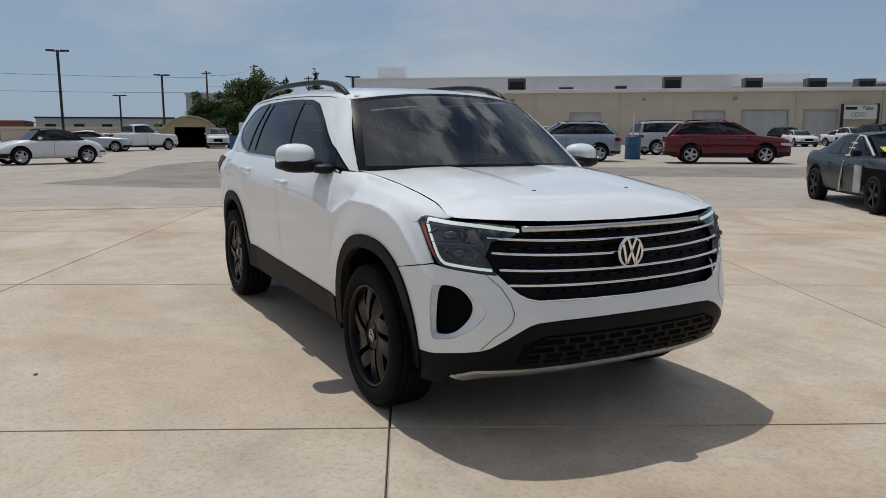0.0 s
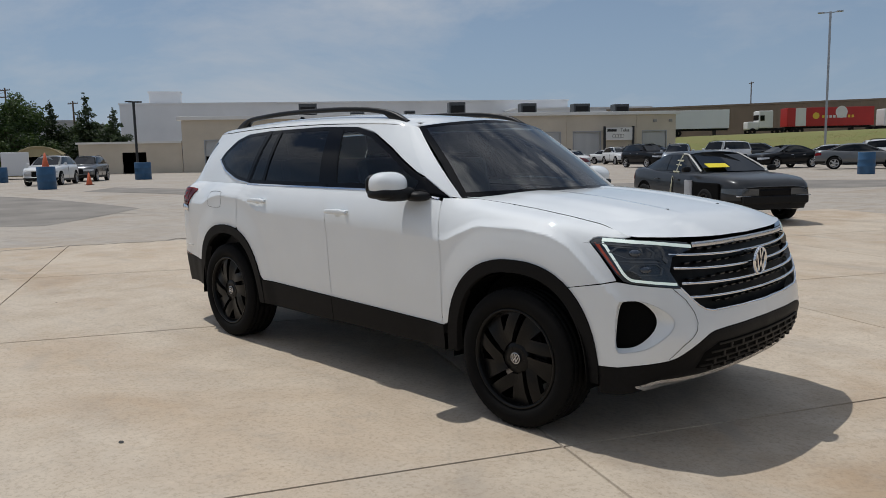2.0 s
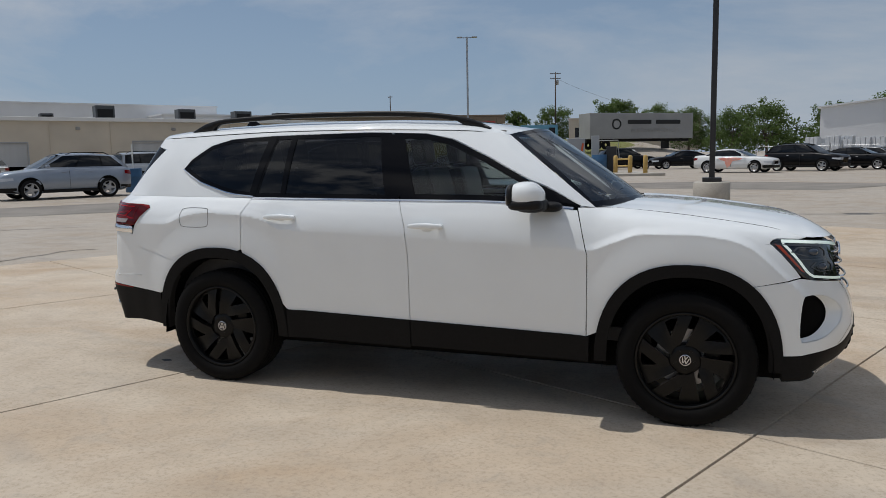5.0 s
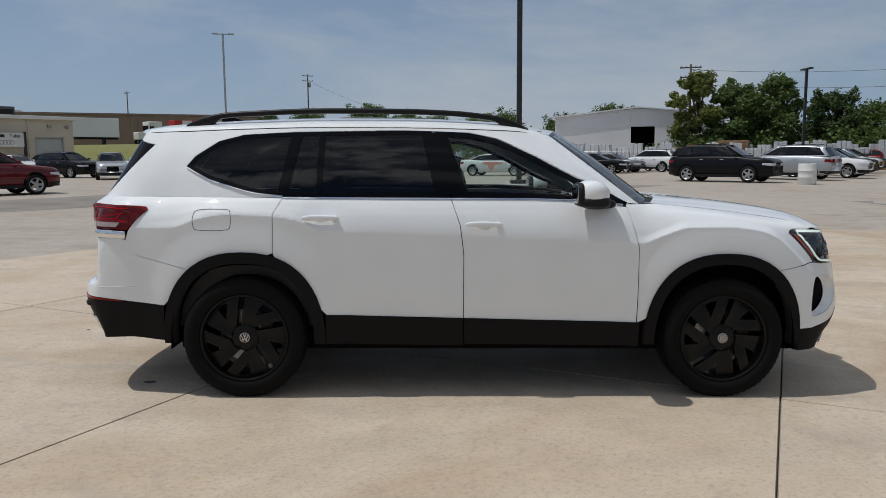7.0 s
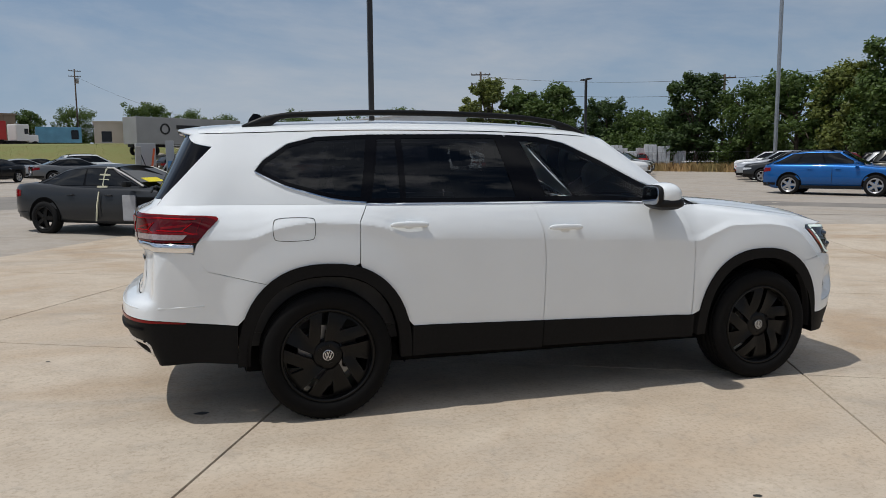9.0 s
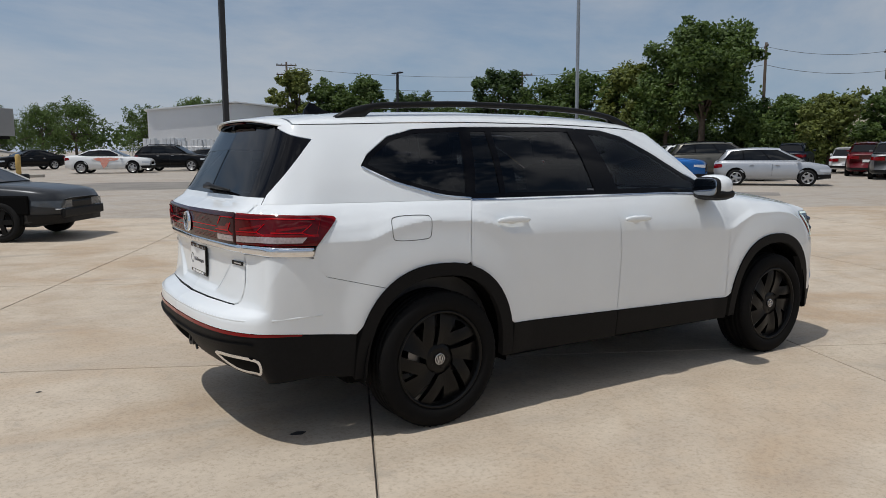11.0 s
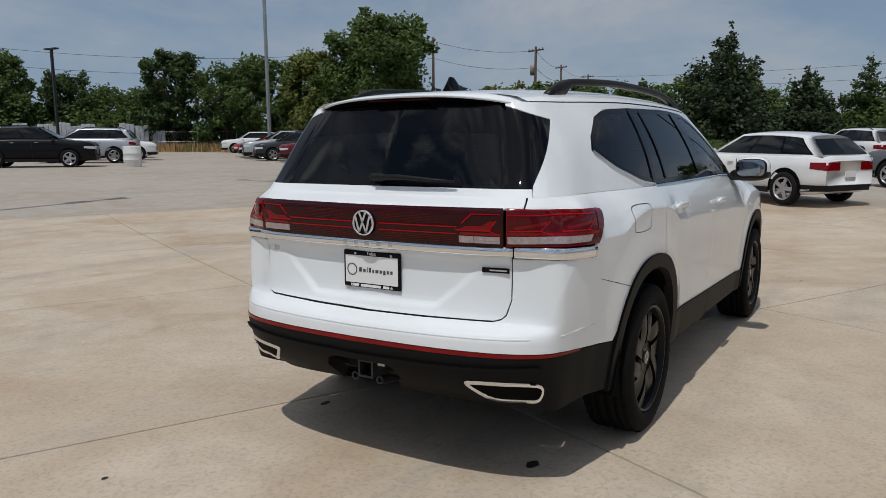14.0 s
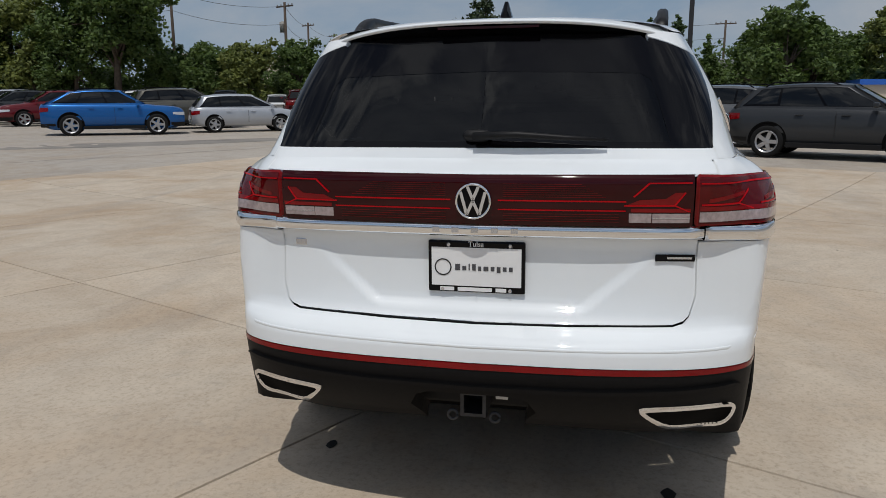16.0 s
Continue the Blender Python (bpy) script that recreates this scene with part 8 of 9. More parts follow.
def trucks():
    ob, b = trailer(-36.0, 120.1, 43.5, 13.0, M_TRUCKRED, "red-wrapped box trailer on the grass bank")
    rng = random.Random(3)
    for xx, r in ((-4.0, 0.0), (-2.2, 0.5), (1.6, 0.9)):
        if r:
            part("disc_mark", mesh_of("disc_mark", *lathe([(0, 0.0), (r, 0.0), (r, 0.02), (0, 0.02)], 24), False), M_DISC if r < 0.8 else M_ROOFW, b, m=pose(xx, -1.27, 2.7 if r < 0.8 else 3.2))
    for k in range(9):
        part("print_bar", boxes((-1.3 + 0.55 * k, -0.95 + 0.55 * k, -1.29, -1.255, 2.35, 2.75)), M_DISC if k in (0, 7, 8) else M_ROOFW, b)
    part("white_front", boxes((-5.26, -3.7, -1.27, -1.251, 1.2, 3.9)), M_ROOFW, b)
    tractor(-43.0, 112.4, 223)
    tractor(-29.2, 127.3, 43)
    tractor(-33.6, 145.8, 192)
    ob, b = trailer(-27.2, 147.2, 12, 7.4, M_TRUCKBLUE, "pale blue wrapped box trailer on the bank")
    part("print_shape", boxes((2.0, 3.2, -1.27, -1.25, 1.8, 3.4), bevel=0.1), M_CARGLASS, b)
    ob, b = trailer(-50.5, 107.0, 40, 9.0, M_WHITEW, "plain white box trailer on the bank")
    ob, b = trailer(-4.0, 83.2, 36, 13.2, M_TRUCKGREY, "grey building-supply trailer with a curtain side")
    for k in range(2):
        part("name_bar", boxes((-1.9 + 3.6 * k, 1.1 + 3.8 * k, -1.29, -1.255, 2.75, 3.2)), M_INK, b)
    text("trade_words", "BUILDING PRODUCTS", 0.62, M_UNIT, b, pose(1.6, -1.27, 2.05, 90), 0.01)
    part("logo_shape", mesh_of("logo_shape", *lathe([(0.42, 0), (0.42, 0.03), (0.58, 0.03), (0.58, 0)], 24), False), M_INK, b, m=pose(-3.3, -1.28, 2.75))


trucks()

# ---- poles and cables ----
def lamp_pole(x, y, h, heads, label, mat=None, w=0.075, base=False, name="lamp_pole", arm=0.5, turn=0):
    z = ground_z(x, y)
    ob = thing(name, pose(x, y, z, 0, 0, turn), label, "lamp pole")
    foot = 0.0
    if base:
        foot = 0.80
        part("concrete_base", mesh_of("concrete_base", *lathe([(0, 0.0), (0.43, 0.0), (0.43, 0.77), (0.40, 0.80), (0, 0.80)], 36, "z"), True), M_CONC, ob, "round poured concrete footing")
        part("foot_cover", boxes((-0.22, 0.22, -0.22, 0.22, 0.80, 0.90), bevel=0.02), M_POLE, ob)
    part("shaft", boxes((-w, w, -w, w, foot, h), bevel=0.012), mat or M_POLE, ob)
    for s in heads:
        part("arm", boxes((0, s * arm, -0.04, 0.04, h - 0.12, h - 0.04)) if s > 0 else boxes((s * arm, 0, -0.04, 0.04, h - 0.12, h - 0.04)), mat or M_POLE, ob)
        hd = part("lamp_head", boxes((s * arm - 0.28, s * arm + 0.28, -0.18, 0.18, h - 0.10, h + 0.02), bevel=0.03), mat or M_POLE, ob)
    return ob


lamp_pole(2.08, 14.2, 9.0, (-1, 1), "black square lamp pole on a round concrete footing", base=True, w=0.065)
lamp_pole(21.8, -3.4, 9.0, (-1, 1), "black square lamp pole among parked cars", w=0.07)
lamp_pole(34.6, 36.0, 16.0, (-1, 1), "tall grey steel lamp pole", M_STEEL, 0.09)
lamp_pole(-21.0, 73.4, 13.8, (-1, 1), "tall grey steel lamp pole with twin heads", M_STEEL, 0.10, arm=0.8, turn=15)
for x, y, h in ((-55, -0.6, 7.0), (-72.2, 8.7, 6.8), (-89.6, 6.5, 5.6), (-64.9, 25.5, 6.7), (29.8, 54, 8.0)):
    lamp_pole(x, y, h, (-1, 1) if x != 33 else (1,), "black lamp pole at the edge of the lot", w=0.09, arm=0.45, turn=90)


def wood_pole(x, y, h, arms=1, extra=False, turn=0):
    z = ground_z(x, y)
    ob = thing("utility_pole", pose(x, y, z, 0, 0, turn), "weathered wooden utility pole with crossarm", "utility pole")
    part("shaft", mesh_of("shaft", *tube([(0, 0, 0), (0.02, 0, h * 0.5), (0, 0, h)], [0.17, 0.14, 0.11], 10), True), M_WOOD, ob)
    for k in range(arms):
        zz = h - 0.35 - 1.0 * k
        a = part("crossarm", boxes((-1.1, 1.1, -0.07, 0.07, zz - 0.06, zz + 0.06)), M_WOOD, ob)
        for xx in (-1.0, -0.5, 0.5, 1.0):
            part("insulator", mesh_of("insulator", *lathe([(0, zz + 0.2), (0.05, zz + 0.19), (0.05, zz + 0.06), (0, zz + 0.06)], 8, "z")), M_UNIT, ob, m=pose(xx, 0, 0))
    if extra:
        part("transformer", mesh_of("transformer", *lathe([(0, h - 2.6), (0.26, h - 2.6), (0.28, h - 1.7), (0, h - 1.6)], 14, "z"), True), M_UNIT, ob, m=pose(0.4, 0, 0))
    return ob


POLES = [(-24.5, 151.2, 14.8), (-68.8, 170.7, 16.0), (28.2, 75.9, 10.9), (30.2, 78.5, 10.2), (49.5, 60.5, 9.7), (57.6, 35.8, 10.6), (61.6, 27.0, 9.6), (86.8, 34.4, 10.2), (106.5, 37.8, 10.4), (84.0, -14.3, 9.2), (-102.9, 19.0, 9.7), (-120.8, 30.3, 12.4), (-110.0, 36.0, 10.0)]
for k, (x, y, h) in enumerate(POLES):
    wood_pole(x, y, h, 2 if k in (0, 2, 11) else 1, k in (0, 6), turn=(25, -40, -20, -20, -35, 40, 62, 60, 65, 80, 20, 20, 15)[k])


def cable(a, b, sag, r=0.018):
    a, b = Vector(a), Vector(b)
    pts = [a.lerp(b, t / 16) - Vector((0, 0, sag * 4 * (t / 16) * (1 - t / 16))) for t in range(17)]
    tagged(part("overhead_cable", mesh_of("overhead_cable", *tube(pts, r, 5)), M_WIRE), "thin dark overhead cable between poles", "cable", "overhead cables")


for (i, j) in ((2, 4), (4, 5), (5, 6), (6, 7), (7, 8), (8, 9), (10, 11)):
    a, b = POLES[i], POLES[j]
    for dz in (0.35, 1.9):
        cable((a[0], a[1], a[2] - dz), (b[0], b[1], b[2] - dz), 0.5)
cable((-24.5, 151.2, 17), (12, 175, 9), 2.5)
cable((-102.9, 19, 9.0), (-60, -60, 8), 1.0)
cable((-102.9, 19, 7.0), (-60, -60, 6), 0.8)

# ---- loose things of the lot ----
def drum(x, y, r, h, mat, label, name="drum"):
    ob = thing(name, pose(x, y, ground_z(x, y)), label, "barrel", "barrels")
    part("shell", mesh_of("shell", *lathe([(0, 0), (r * 0.97, 0), (r, 0.03), (r, h * 0.33), (r * 1.03, h * 0.35), (r, h * 0.37), (r, h * 0.64), (r * 1.03, h * 0.66), (r, h * 0.68), (r, h - 0.03), (r * 0.97, h), (r * 0.9, h), (r * 0.88, h - 0.04), (0, h - 0.04)], 28, "z"), True), mat, ob)
    return ob


drum(-6.45, 33.9, 0.36, 1.0, M_BLUEBIN, "blue plastic drum used as a bin")
drum(-5.75, 42.0, 0.30, 0.80, M_BLUEBIN, "blue plastic drum on the pump island")
drum(-3.75, 42.9, 0.46, 1.25, M_BLUEBIN, "wide blue drum on the pump island")
drum(-35.4, 8.3, 0.42, 1.1, M_BLUEBIN, "blue drum with an orange cone on top")
drum(-54.0, 11.2, 0.42, 1.05, M_BLUEBIN, "faded blue drum by the huts")
drum(-48.0, 18.6, 0.55, 1.2, M_BLUEBIN, "blue drum by the parked cars")
drum(-21.8, 22.3, 0.36, 1.05, M_BLUEBIN, "blue drum with a marker stick")
drum(16.6, 27.4, 0.38, 0.92, M_WHITEBIN, "white plastic drum standing alone")
for x, y, z in ((-35.4, 8.3, 1.06), (-39.8, 11.9, 0.0)):
    c = thing("traffic_cone", pose(x, y, ground_z(x, y) + z), "faded orange traffic cone", "cone", "cones")
    part("cone", mesh_of("cone", *lathe([(0.17, 0.03), (0.03, 0.70), (0, 0.70)], 16, "z"), True), M_ORANGE, c)
    part("foot", boxes((-0.2, 0.2, -0.2, 0.2, 0, 0.035), bevel=0.01), M_ORANGE if z else M_BLACK, c)
st = thing("marker_stick", pose(-21.8, 22.3, 1.0), "thin white marker stick in the drum", "stick")
part("stick", mesh_of("stick", *tube([(0, 0, 0), (0, 0, 1.3)], 0.03, 8)), M_WHITEBIN, st)


M_PALLETGREY = material("weathered_boards", (0.22, 0.20, 0.18), 0.9, var=0.4, scale=6, bump=0.3)


def pump_island():
    x0, y0 = -4.2, 42.0
    ob = thing("fuel_island", pose(x0, y0, ground_z(x0, y0)), "raised concrete fuel island with grey cabinets", "fuel island")
    part("kerb", boxes((-3.0, 3.6, -3.6, 4.6, 0, 0.15), bevel=0.03), M_CONC, ob, m=pose(0, 0, 0, 0, 0, 18))
    c = part("cabinet", boxes((-0.58, 0.58, -0.35, 0.35, 0.95, 2.35), bevel=0.03), M_GREYB, ob, "grey sheet-metal cabinet on posts", m=pose(-1.45, 4.0, 0.0, 0, 0, 12))
    for k in (-0.5, -0.25, 0.0, 0.25, 0.5):
        part("slat", boxes((k - 0.09, k + 0.09, -0.34, -0.30, 0.15, 0.98)), M_PALLETGREY, c)
    part("pump", boxes((-0.16, 0.16, -0.18, 0.18, 0.14, 2.1), bevel=0.05), M_UNIT, ob, "slim white pump", m=pose(-1.6, 0.6, 0.0))
    part("hose", mesh_of("hose", *tube([(-1.45, 0.45, 1.6), (-1.2, 0.3, 0.9), (-1.3, 0.35, 0.5), (-1.45, 0.45, 0.8)], 0.025, 6)), M_BLACK, ob)
    part("switch_box", boxes((-0.24, 0.24, -0.15, 0.15, 0.14, 2.45), bevel=0.03), M_GREYB, ob, m=pose(0.1, 1.8, 0.0))
    part("locker", boxes((-0.32, 0.32, -0.25, 0.25, 0.14, 1.75), bevel=0.03), M_POLE, ob, "dark green steel locker", m=pose(1.15, 1.5, 0.0))
    part("brace", mesh_of("brace", *tube([(-0.75, 1.9, 0.14), (0.05, 1.7, 1.3)], 0.05, 6)), M_STEEL, ob)
    part("plank", boxes((-0.06, 0.06, -0.03, 0.03, 0.0, 1.9)), M_ORANGE, ob, m=pose(-1.15, 3.2, 0.14, -6, 8))
    part("rail", mesh_of("rail", *tube([(-0.3, 5.2, 2.2), (1.2, 5.4, 2.2), (1.3, 5.4, 1.0)], 0.03, 6)), M_STEEL, ob)
    for x, y in ((-0.8, 40.2), (-1.75, 41.4), (-2.65, 41.9), (-6.0, 44.6)):
        b = thing("bollard", pose(x, y, ground_z(x, y)), "faded yellow steel bollard", "bollard", "bollards")
        part("post", mesh_of("post", *lathe([(0, 0), (0.13, 0), (0.13, 1.1), (0.09, 1.18), (0, 1.2)], 16, "z"), True), M_YELLOW, b)
        if x == -2.65:
            for z in (0.55, 0.95):
                part("cross_rail", mesh_of("cross_rail", *tube([(0, 0, z), (0.9, -0.5, z)], 0.05, 8)), M_YELLOW, b)


pump_island()


def goods_yard():
    """White wrapped pallets along the fence, each on its own."""
    rng = random.Random(11)
    for k in range(46):
        f = k / 45
        x, y = 13 + 30 * f + rng.uniform(-0.4, 0.4), 74.0 - 16 * f + rng.uniform(-0.5, 0.5) + (2.6 if k % 2 else 0)
        h = rng.uniform(1.9, 2.6)
        ob = thing("wrapped_pallet", pose(x, y, ground_z(x, y), 0, 0, -28 + rng.uniform(-6, 6)), "stack of white wrapped goods on a pallet", "pallet", "wrapped pallets")
        part("pallet", boxes((-0.6, 0.6, -0.5, 0.5, 0.0, 0.14)), M_PALLET, ob)
        for i in range(3):
            part("wrapped_bale", boxes((-0.57 + 0.38 * i + 0.015, -0.19 + 0.38 * i - 0.015, -0.47, 0.47, 0.14, h - rng.uniform(0, 0.1)), bevel=0.03), M_WRAP, ob)
    for x, y, h in ((27.0, 68.5, 2.4), (29.5, 67.0, 2.9), (25.0, 70.5, 2.1)):
        ob = thing("timber_stack", pose(x, y, ground_z(x, y), 0, 0, -28), "stack of red-brown timber", "timber")
        for i in range(int(h / 0.3)):
            part("timber_layer", boxes((-1.4, 1.4, -0.6, 0.6, 0.3 * i, 0.3 * i + 0.24), bevel=0.02), M_PALLET, ob)
    # chain fence
    pts = [Vector((8, 74)), Vector((20, 68.5)), Vector((32, 63)), Vector((42, 57.5)), Vector((50, 50)), Vector((53, 40)), Vector((55, 32))]
    fn = thing("chain_fence", Matrix(), "grey chain-link fence along the lot edge", "fence")
    for a, b in zip(pts, pts[1:]):
        n = int((b - a).length / 3)
        for k in range(n):
            p = a.lerp(b, k / n)
            part("post", mesh_of("post", *tube([(p.x, p.y, ground_z(p.x, p.y)), (p.x, p.y, ground_z(p.x, p.y) + 1.9)], 0.035, 6)), M_STEEL, fn)
        bm = bmesh.new()
        verts, faces = [], []
        for z in (0.1, 1.0, 1.88):
            v, f = tube([(a.x, a.y, z), (b.x, b.y, z)], 0.018, 5)
            o = len(verts)
            verts += v
            faces += [tuple(i + o for i in q) for q in f]
        m = int((b - a).length / 0.25)
        for k in range(m):
            for s in (0, 1):
                p, q = a.lerp(b, k / m), a.lerp(b, min(1, (k + 2) / m))
                z0, z1 = (0.1, 1.88) if s else (1.88, 0.1)
                v, f = tube([(p.x, p.y, z0), (q.x, q.y, z1)], 0.006, 3, False)
                o = len(verts)
                verts += v
                faces += [tuple(i + o for i in w) for w in f]
        part("mesh", mesh_of("mesh", verts, faces), M_STEEL, fn)
        bm.free()


goods_yard()
sheet("dirt_verge", [(20, 66.5), (36, 58), (44, 51), (49, 43), (58, 46), (54, 56), (44, 64), (26, 72)], M_DIRT, "dry dirt and weeds along the fence", 0.01, 2.5, kind="stuff")
sheet("grass_bank", [(-62, 78), (-40, 72), (-20, 68), (0, 66), (6, 72), (6, 110), (-20, 118), (-70, 122), (-80, 100)], M_GRASS, "rough green grass bank below the trailers", 0.01, 3.0, kind="stuff")


def tufts(name, label, pts_fn, n, size, mat, seed):
    """Loose upright blades, as one spread."""
    rng = random.Random(seed)
    verts, faces = [], []
    for _ in range(n):
        x, y = pts_fn(rng)
        z = ground_z(x, y)
        a = rng.uniform(0, 6.28)
        h = size * rng.uniform(0.5, 1.3)
        w = 0.05 * size / 0.4
        o = len(verts)
        verts += [(x - w * math.cos(a), y - w * math.sin(a), z), (x + w * math.cos(a), y + w * math.sin(a), z), (x + rng.uniform(-0.3, 0.3) * h, y + rng.uniform(-0.3, 0.3) * h, z + h)]
        faces.append((o, o + 1, o + 2))
    tagged(part(name, mesh_of(name, verts, faces), mat), label, "grass", kind="stuff")


M_STRAW = material("dry_straw", (0.36, 0.22, 0.10), 0.9, var=0.4, scale=0.3, tint=(0.2, 0.17, 0.06))
tufts("dry_grass", "tall dry straw-brown weeds by the fence", lambda r: (lambda f: (30 + 22 * f + r.uniform(-2, 2), 65 - 20 * f + r.uniform(-2, 2)))(r.random()), 9000, 0.7, M_STRAW, 5)
tufts("bank_grass", "rough tall grass on the bank", lambda r: (r.uniform(-62, 4), r.uniform(69, 92)), 26000, 0.11, M_GRASS, 6)

# ---- trees ----
M_BARK = material("grey_brown_bark", (0.11, 0.085, 0.065), 0.95, var=0.35, scale=5, bump=0.5)


def leaf_material(name, color, dark, back):
    m = material(name, color, 0.55, var=0.0, spec=0.3)
    nt = m.node_tree
    p = nt.nodes["Principled BSDF"]
    g = nt.nodes.new("ShaderNodeNewGeometry")
    r = nt.nodes.new("ShaderNodeValToRGB")
    r.color_ramp.elements[0].color, r.color_ramp.elements[1].color = (*dark, 1), (*color, 1)
    nt.links.new(g.outputs["Random Per Island"], r.inputs["Fac"])
    nt.links.new(r.outputs["Color"], p.inputs["Base Color"])
    tr = nt.nodes.new("ShaderNodeBsdfTranslucent")
    tr.inputs["Color"].default_value = (*back, 1)
    mx = nt.nodes.new("ShaderNodeMixShader")
    mx.inputs["Fac"].default_value = 0.25
    nt.links.new(p.outputs["BSDF"], mx.inputs[1])
    nt.links.new(tr.outputs["BSDF"], mx.inputs[2])
    nt.links.new(mx.outputs["Shader"], nt.nodes["Material Output"].inputs["Surface"])
    return m


LEAF_A = leaf_material("broad_leaves", (0.115, 0.17, 0.045), (0.042, 0.072, 0.020), (0.14, 0.22, 0.04))
LEAF_B = leaf_material("yellow_green_leaves", (0.19, 0.215, 0.055), (0.075, 0.10, 0.025), (0.22, 0.25, 0.05))
LEAF_C = leaf_material("dark_leaves", (0.075, 0.12, 0.038), (0.026, 0.048, 0.016), (0.09, 0.15, 0.03))
LEAF_D = leaf_material("cedar_needles", (0.055, 0.08, 0.034), (0.020, 0.032, 0.015), (0.05, 0.08, 0.02))
LEAF_E = leaf_material("bronze_shrub_leaves", (0.15, 0.11, 0.04), (0.06, 0.05, 0.018), (0.1, 0.08, 0.03))


def leaves(rng, blobs, count, size):
    """Small folded leaf clumps scattered through a set of blobs (centre, radii), thicker to the outside."""
    verts, faces = [], []
    total = sum(b[1][0] * b[1][1] + b[1][0] * b[1][2] for b in blobs)
    for c, r in blobs:
        n = int(count * (r[0] * r[1] + r[0] * r[2]) / total)
        for _ in range(n):
            d = Vector((rng.gauss(0, 1), rng.gauss(0, 1), rng.gauss(0, 1)))
            if d.length < 1e-4:
                continue
            d.normalize()
            k = rng.random() ** 0.45 * rng.uniform(0.8, 1.12)
            p = Vector(c) + Vector((d.x * r[0] * k, d.y * r[1] * k, d.z * r[2] * k))
            a = Vector((rng.gauss(0, 1), rng.gauss(0, 1), rng.gauss(0, 0.6))).normalized()
            b = a.cross(d + Vector((rng.gauss(0, 0.5), rng.gauss(0, 0.5), 0.4)))
            if b.length < 1e-3:
                continue
            b.normalize()
            s = size * rng.uniform(0.6, 1.4)
            o = len(verts)
            nrm = a.cross(b) * (s * 0.2)
            verts += [p - a * s * 0.6, p - b * s * 0.42 + nrm, p + a * s * 0.6, p + b * s * 0.42 + nrm]
            faces += [(o, o + 1, o + 2), (o, o + 2, o + 3)]
    return mesh_of("crown", verts, faces)


def broad_tree(x, y, h, spread, leaf, seed, label="leafy green broad-leaved tree", density=1.0, gaps=0.0, low=0.25):
    rng = random.Random(seed)
    z = ground_z(x, y)
    ob = thing("tree", pose(x, y, z), label, "tree", "trees")
    verts, faces = [], []

    def add(v, f):
        o = len(verts)
        verts.extend(v)
        faces.extend(tuple(i + o for i in q) for q in f)
    top = h * 0.55
    bend = [Vector((rng.uniform(-0.1, 0.1) * h * 0.3, rng.uniform(-0.1, 0.1) * h * 0.3, top))]
    add(*tube([(0, 0, 0), (bend[0].x * 0.4, bend[0].y * 0.4, top * 0.5), bend[0]], [h * 0.028, h * 0.021, h * 0.013], 8))
    blobs = []
    n = 20
    for k in range(n):
        a = 2.4 * k + rng.uniform(-0.4, 0.4)
        zz = h * (low + 0.05 + (0.86 - low) * ((k + rng.random()) / n))
        env = math.sin(math.pi * min(0.97, max(0.08, (zz / h - low + 0.18) / (1.22 - low)))) ** 0.7
        rr = spread * env * math.sqrt(rng.uniform(0.08, 0.92))
        c = Vector((rr * math.cos(a), rr * math.sin(a), zz))
        s0 = Vector((bend[0].x, bend[0].y, top)) * rng.uniform(0.45, 0.95)
        add(*tube([s0, s0.lerp(c, 0.5) + Vector((0, 0, 0.06 * h)), c], [h * 0.010, h * 0.007, h * 0.003], 5))
        q = spread * rng.uniform(0.26, 0.48)
        blobs.append((c, (q, q, q * rng.uniform(0.65, 0.95))))
        for _ in range(2):
            e = c + Vector((rng.uniform(-1, 1), rng.uniform(-1, 1), rng.uniform(-0.5, 0.9))) * q * 0.95
            blobs.append((e, (q * 0.5, q * 0.5, q * 0.42)))
    blobs.append((Vector((0, 0, h * 0.80)), (spread * 0.42, spread * 0.42, h * 0.17)))
    part("trunk", mesh_of("trunk", verts, faces, True), M_BARK, ob)
    size = 0.24 if h < 9 else 0.30
    part("crown", leaves(rng, blobs, int(8200 * density), size), leaf, ob)
    return ob


def cone_tree(x, y, h, spread, leaf, seed, label="dark pointed evergreen tree", full=0.85):
    rng = random.Random(seed)
    ob = thing("conifer", pose(x, y, ground_z(x, y)), label, "tree", "trees")
    part("trunk", mesh_of("trunk", *tube([(0, 0, 0), (0.05, 0, h * 0.5), (0, 0, h * 0.97)], [h * 0.025, h * 0.016, 0.02], 7), True), M_BARK, ob)
    blobs = []
    rows = 15
    for i in range(rows):
        k = i / (rows - 1)
        zz = h * (0.06 + 0.92 * k)
        rr = spread * (1 - k) ** full * (0.85 + 0.3 * rng.random()) + 0.12
        for j in range(max(2, int(9 * (1 - k)) + 1)):
            a = rng.uniform(0, 6.28)
            d = rr * rng.uniform(0.45, 1.0)
            q = 0.30 * rr + 0.16
            blobs.append((Vector((d * math.cos(a), d * math.sin(a), zz + rng.uniform(-0.04, 0.06) * h)), (q, q, q * 0.8)))
        blobs.append((Vector((0, 0, zz)), (0.55 * rr + 0.1, 0.55 * rr + 0.1, 0.06 * h)))
    part("crown", leaves(rng, blobs, 15000, 0.16 + 0.006 * h), leaf, ob)


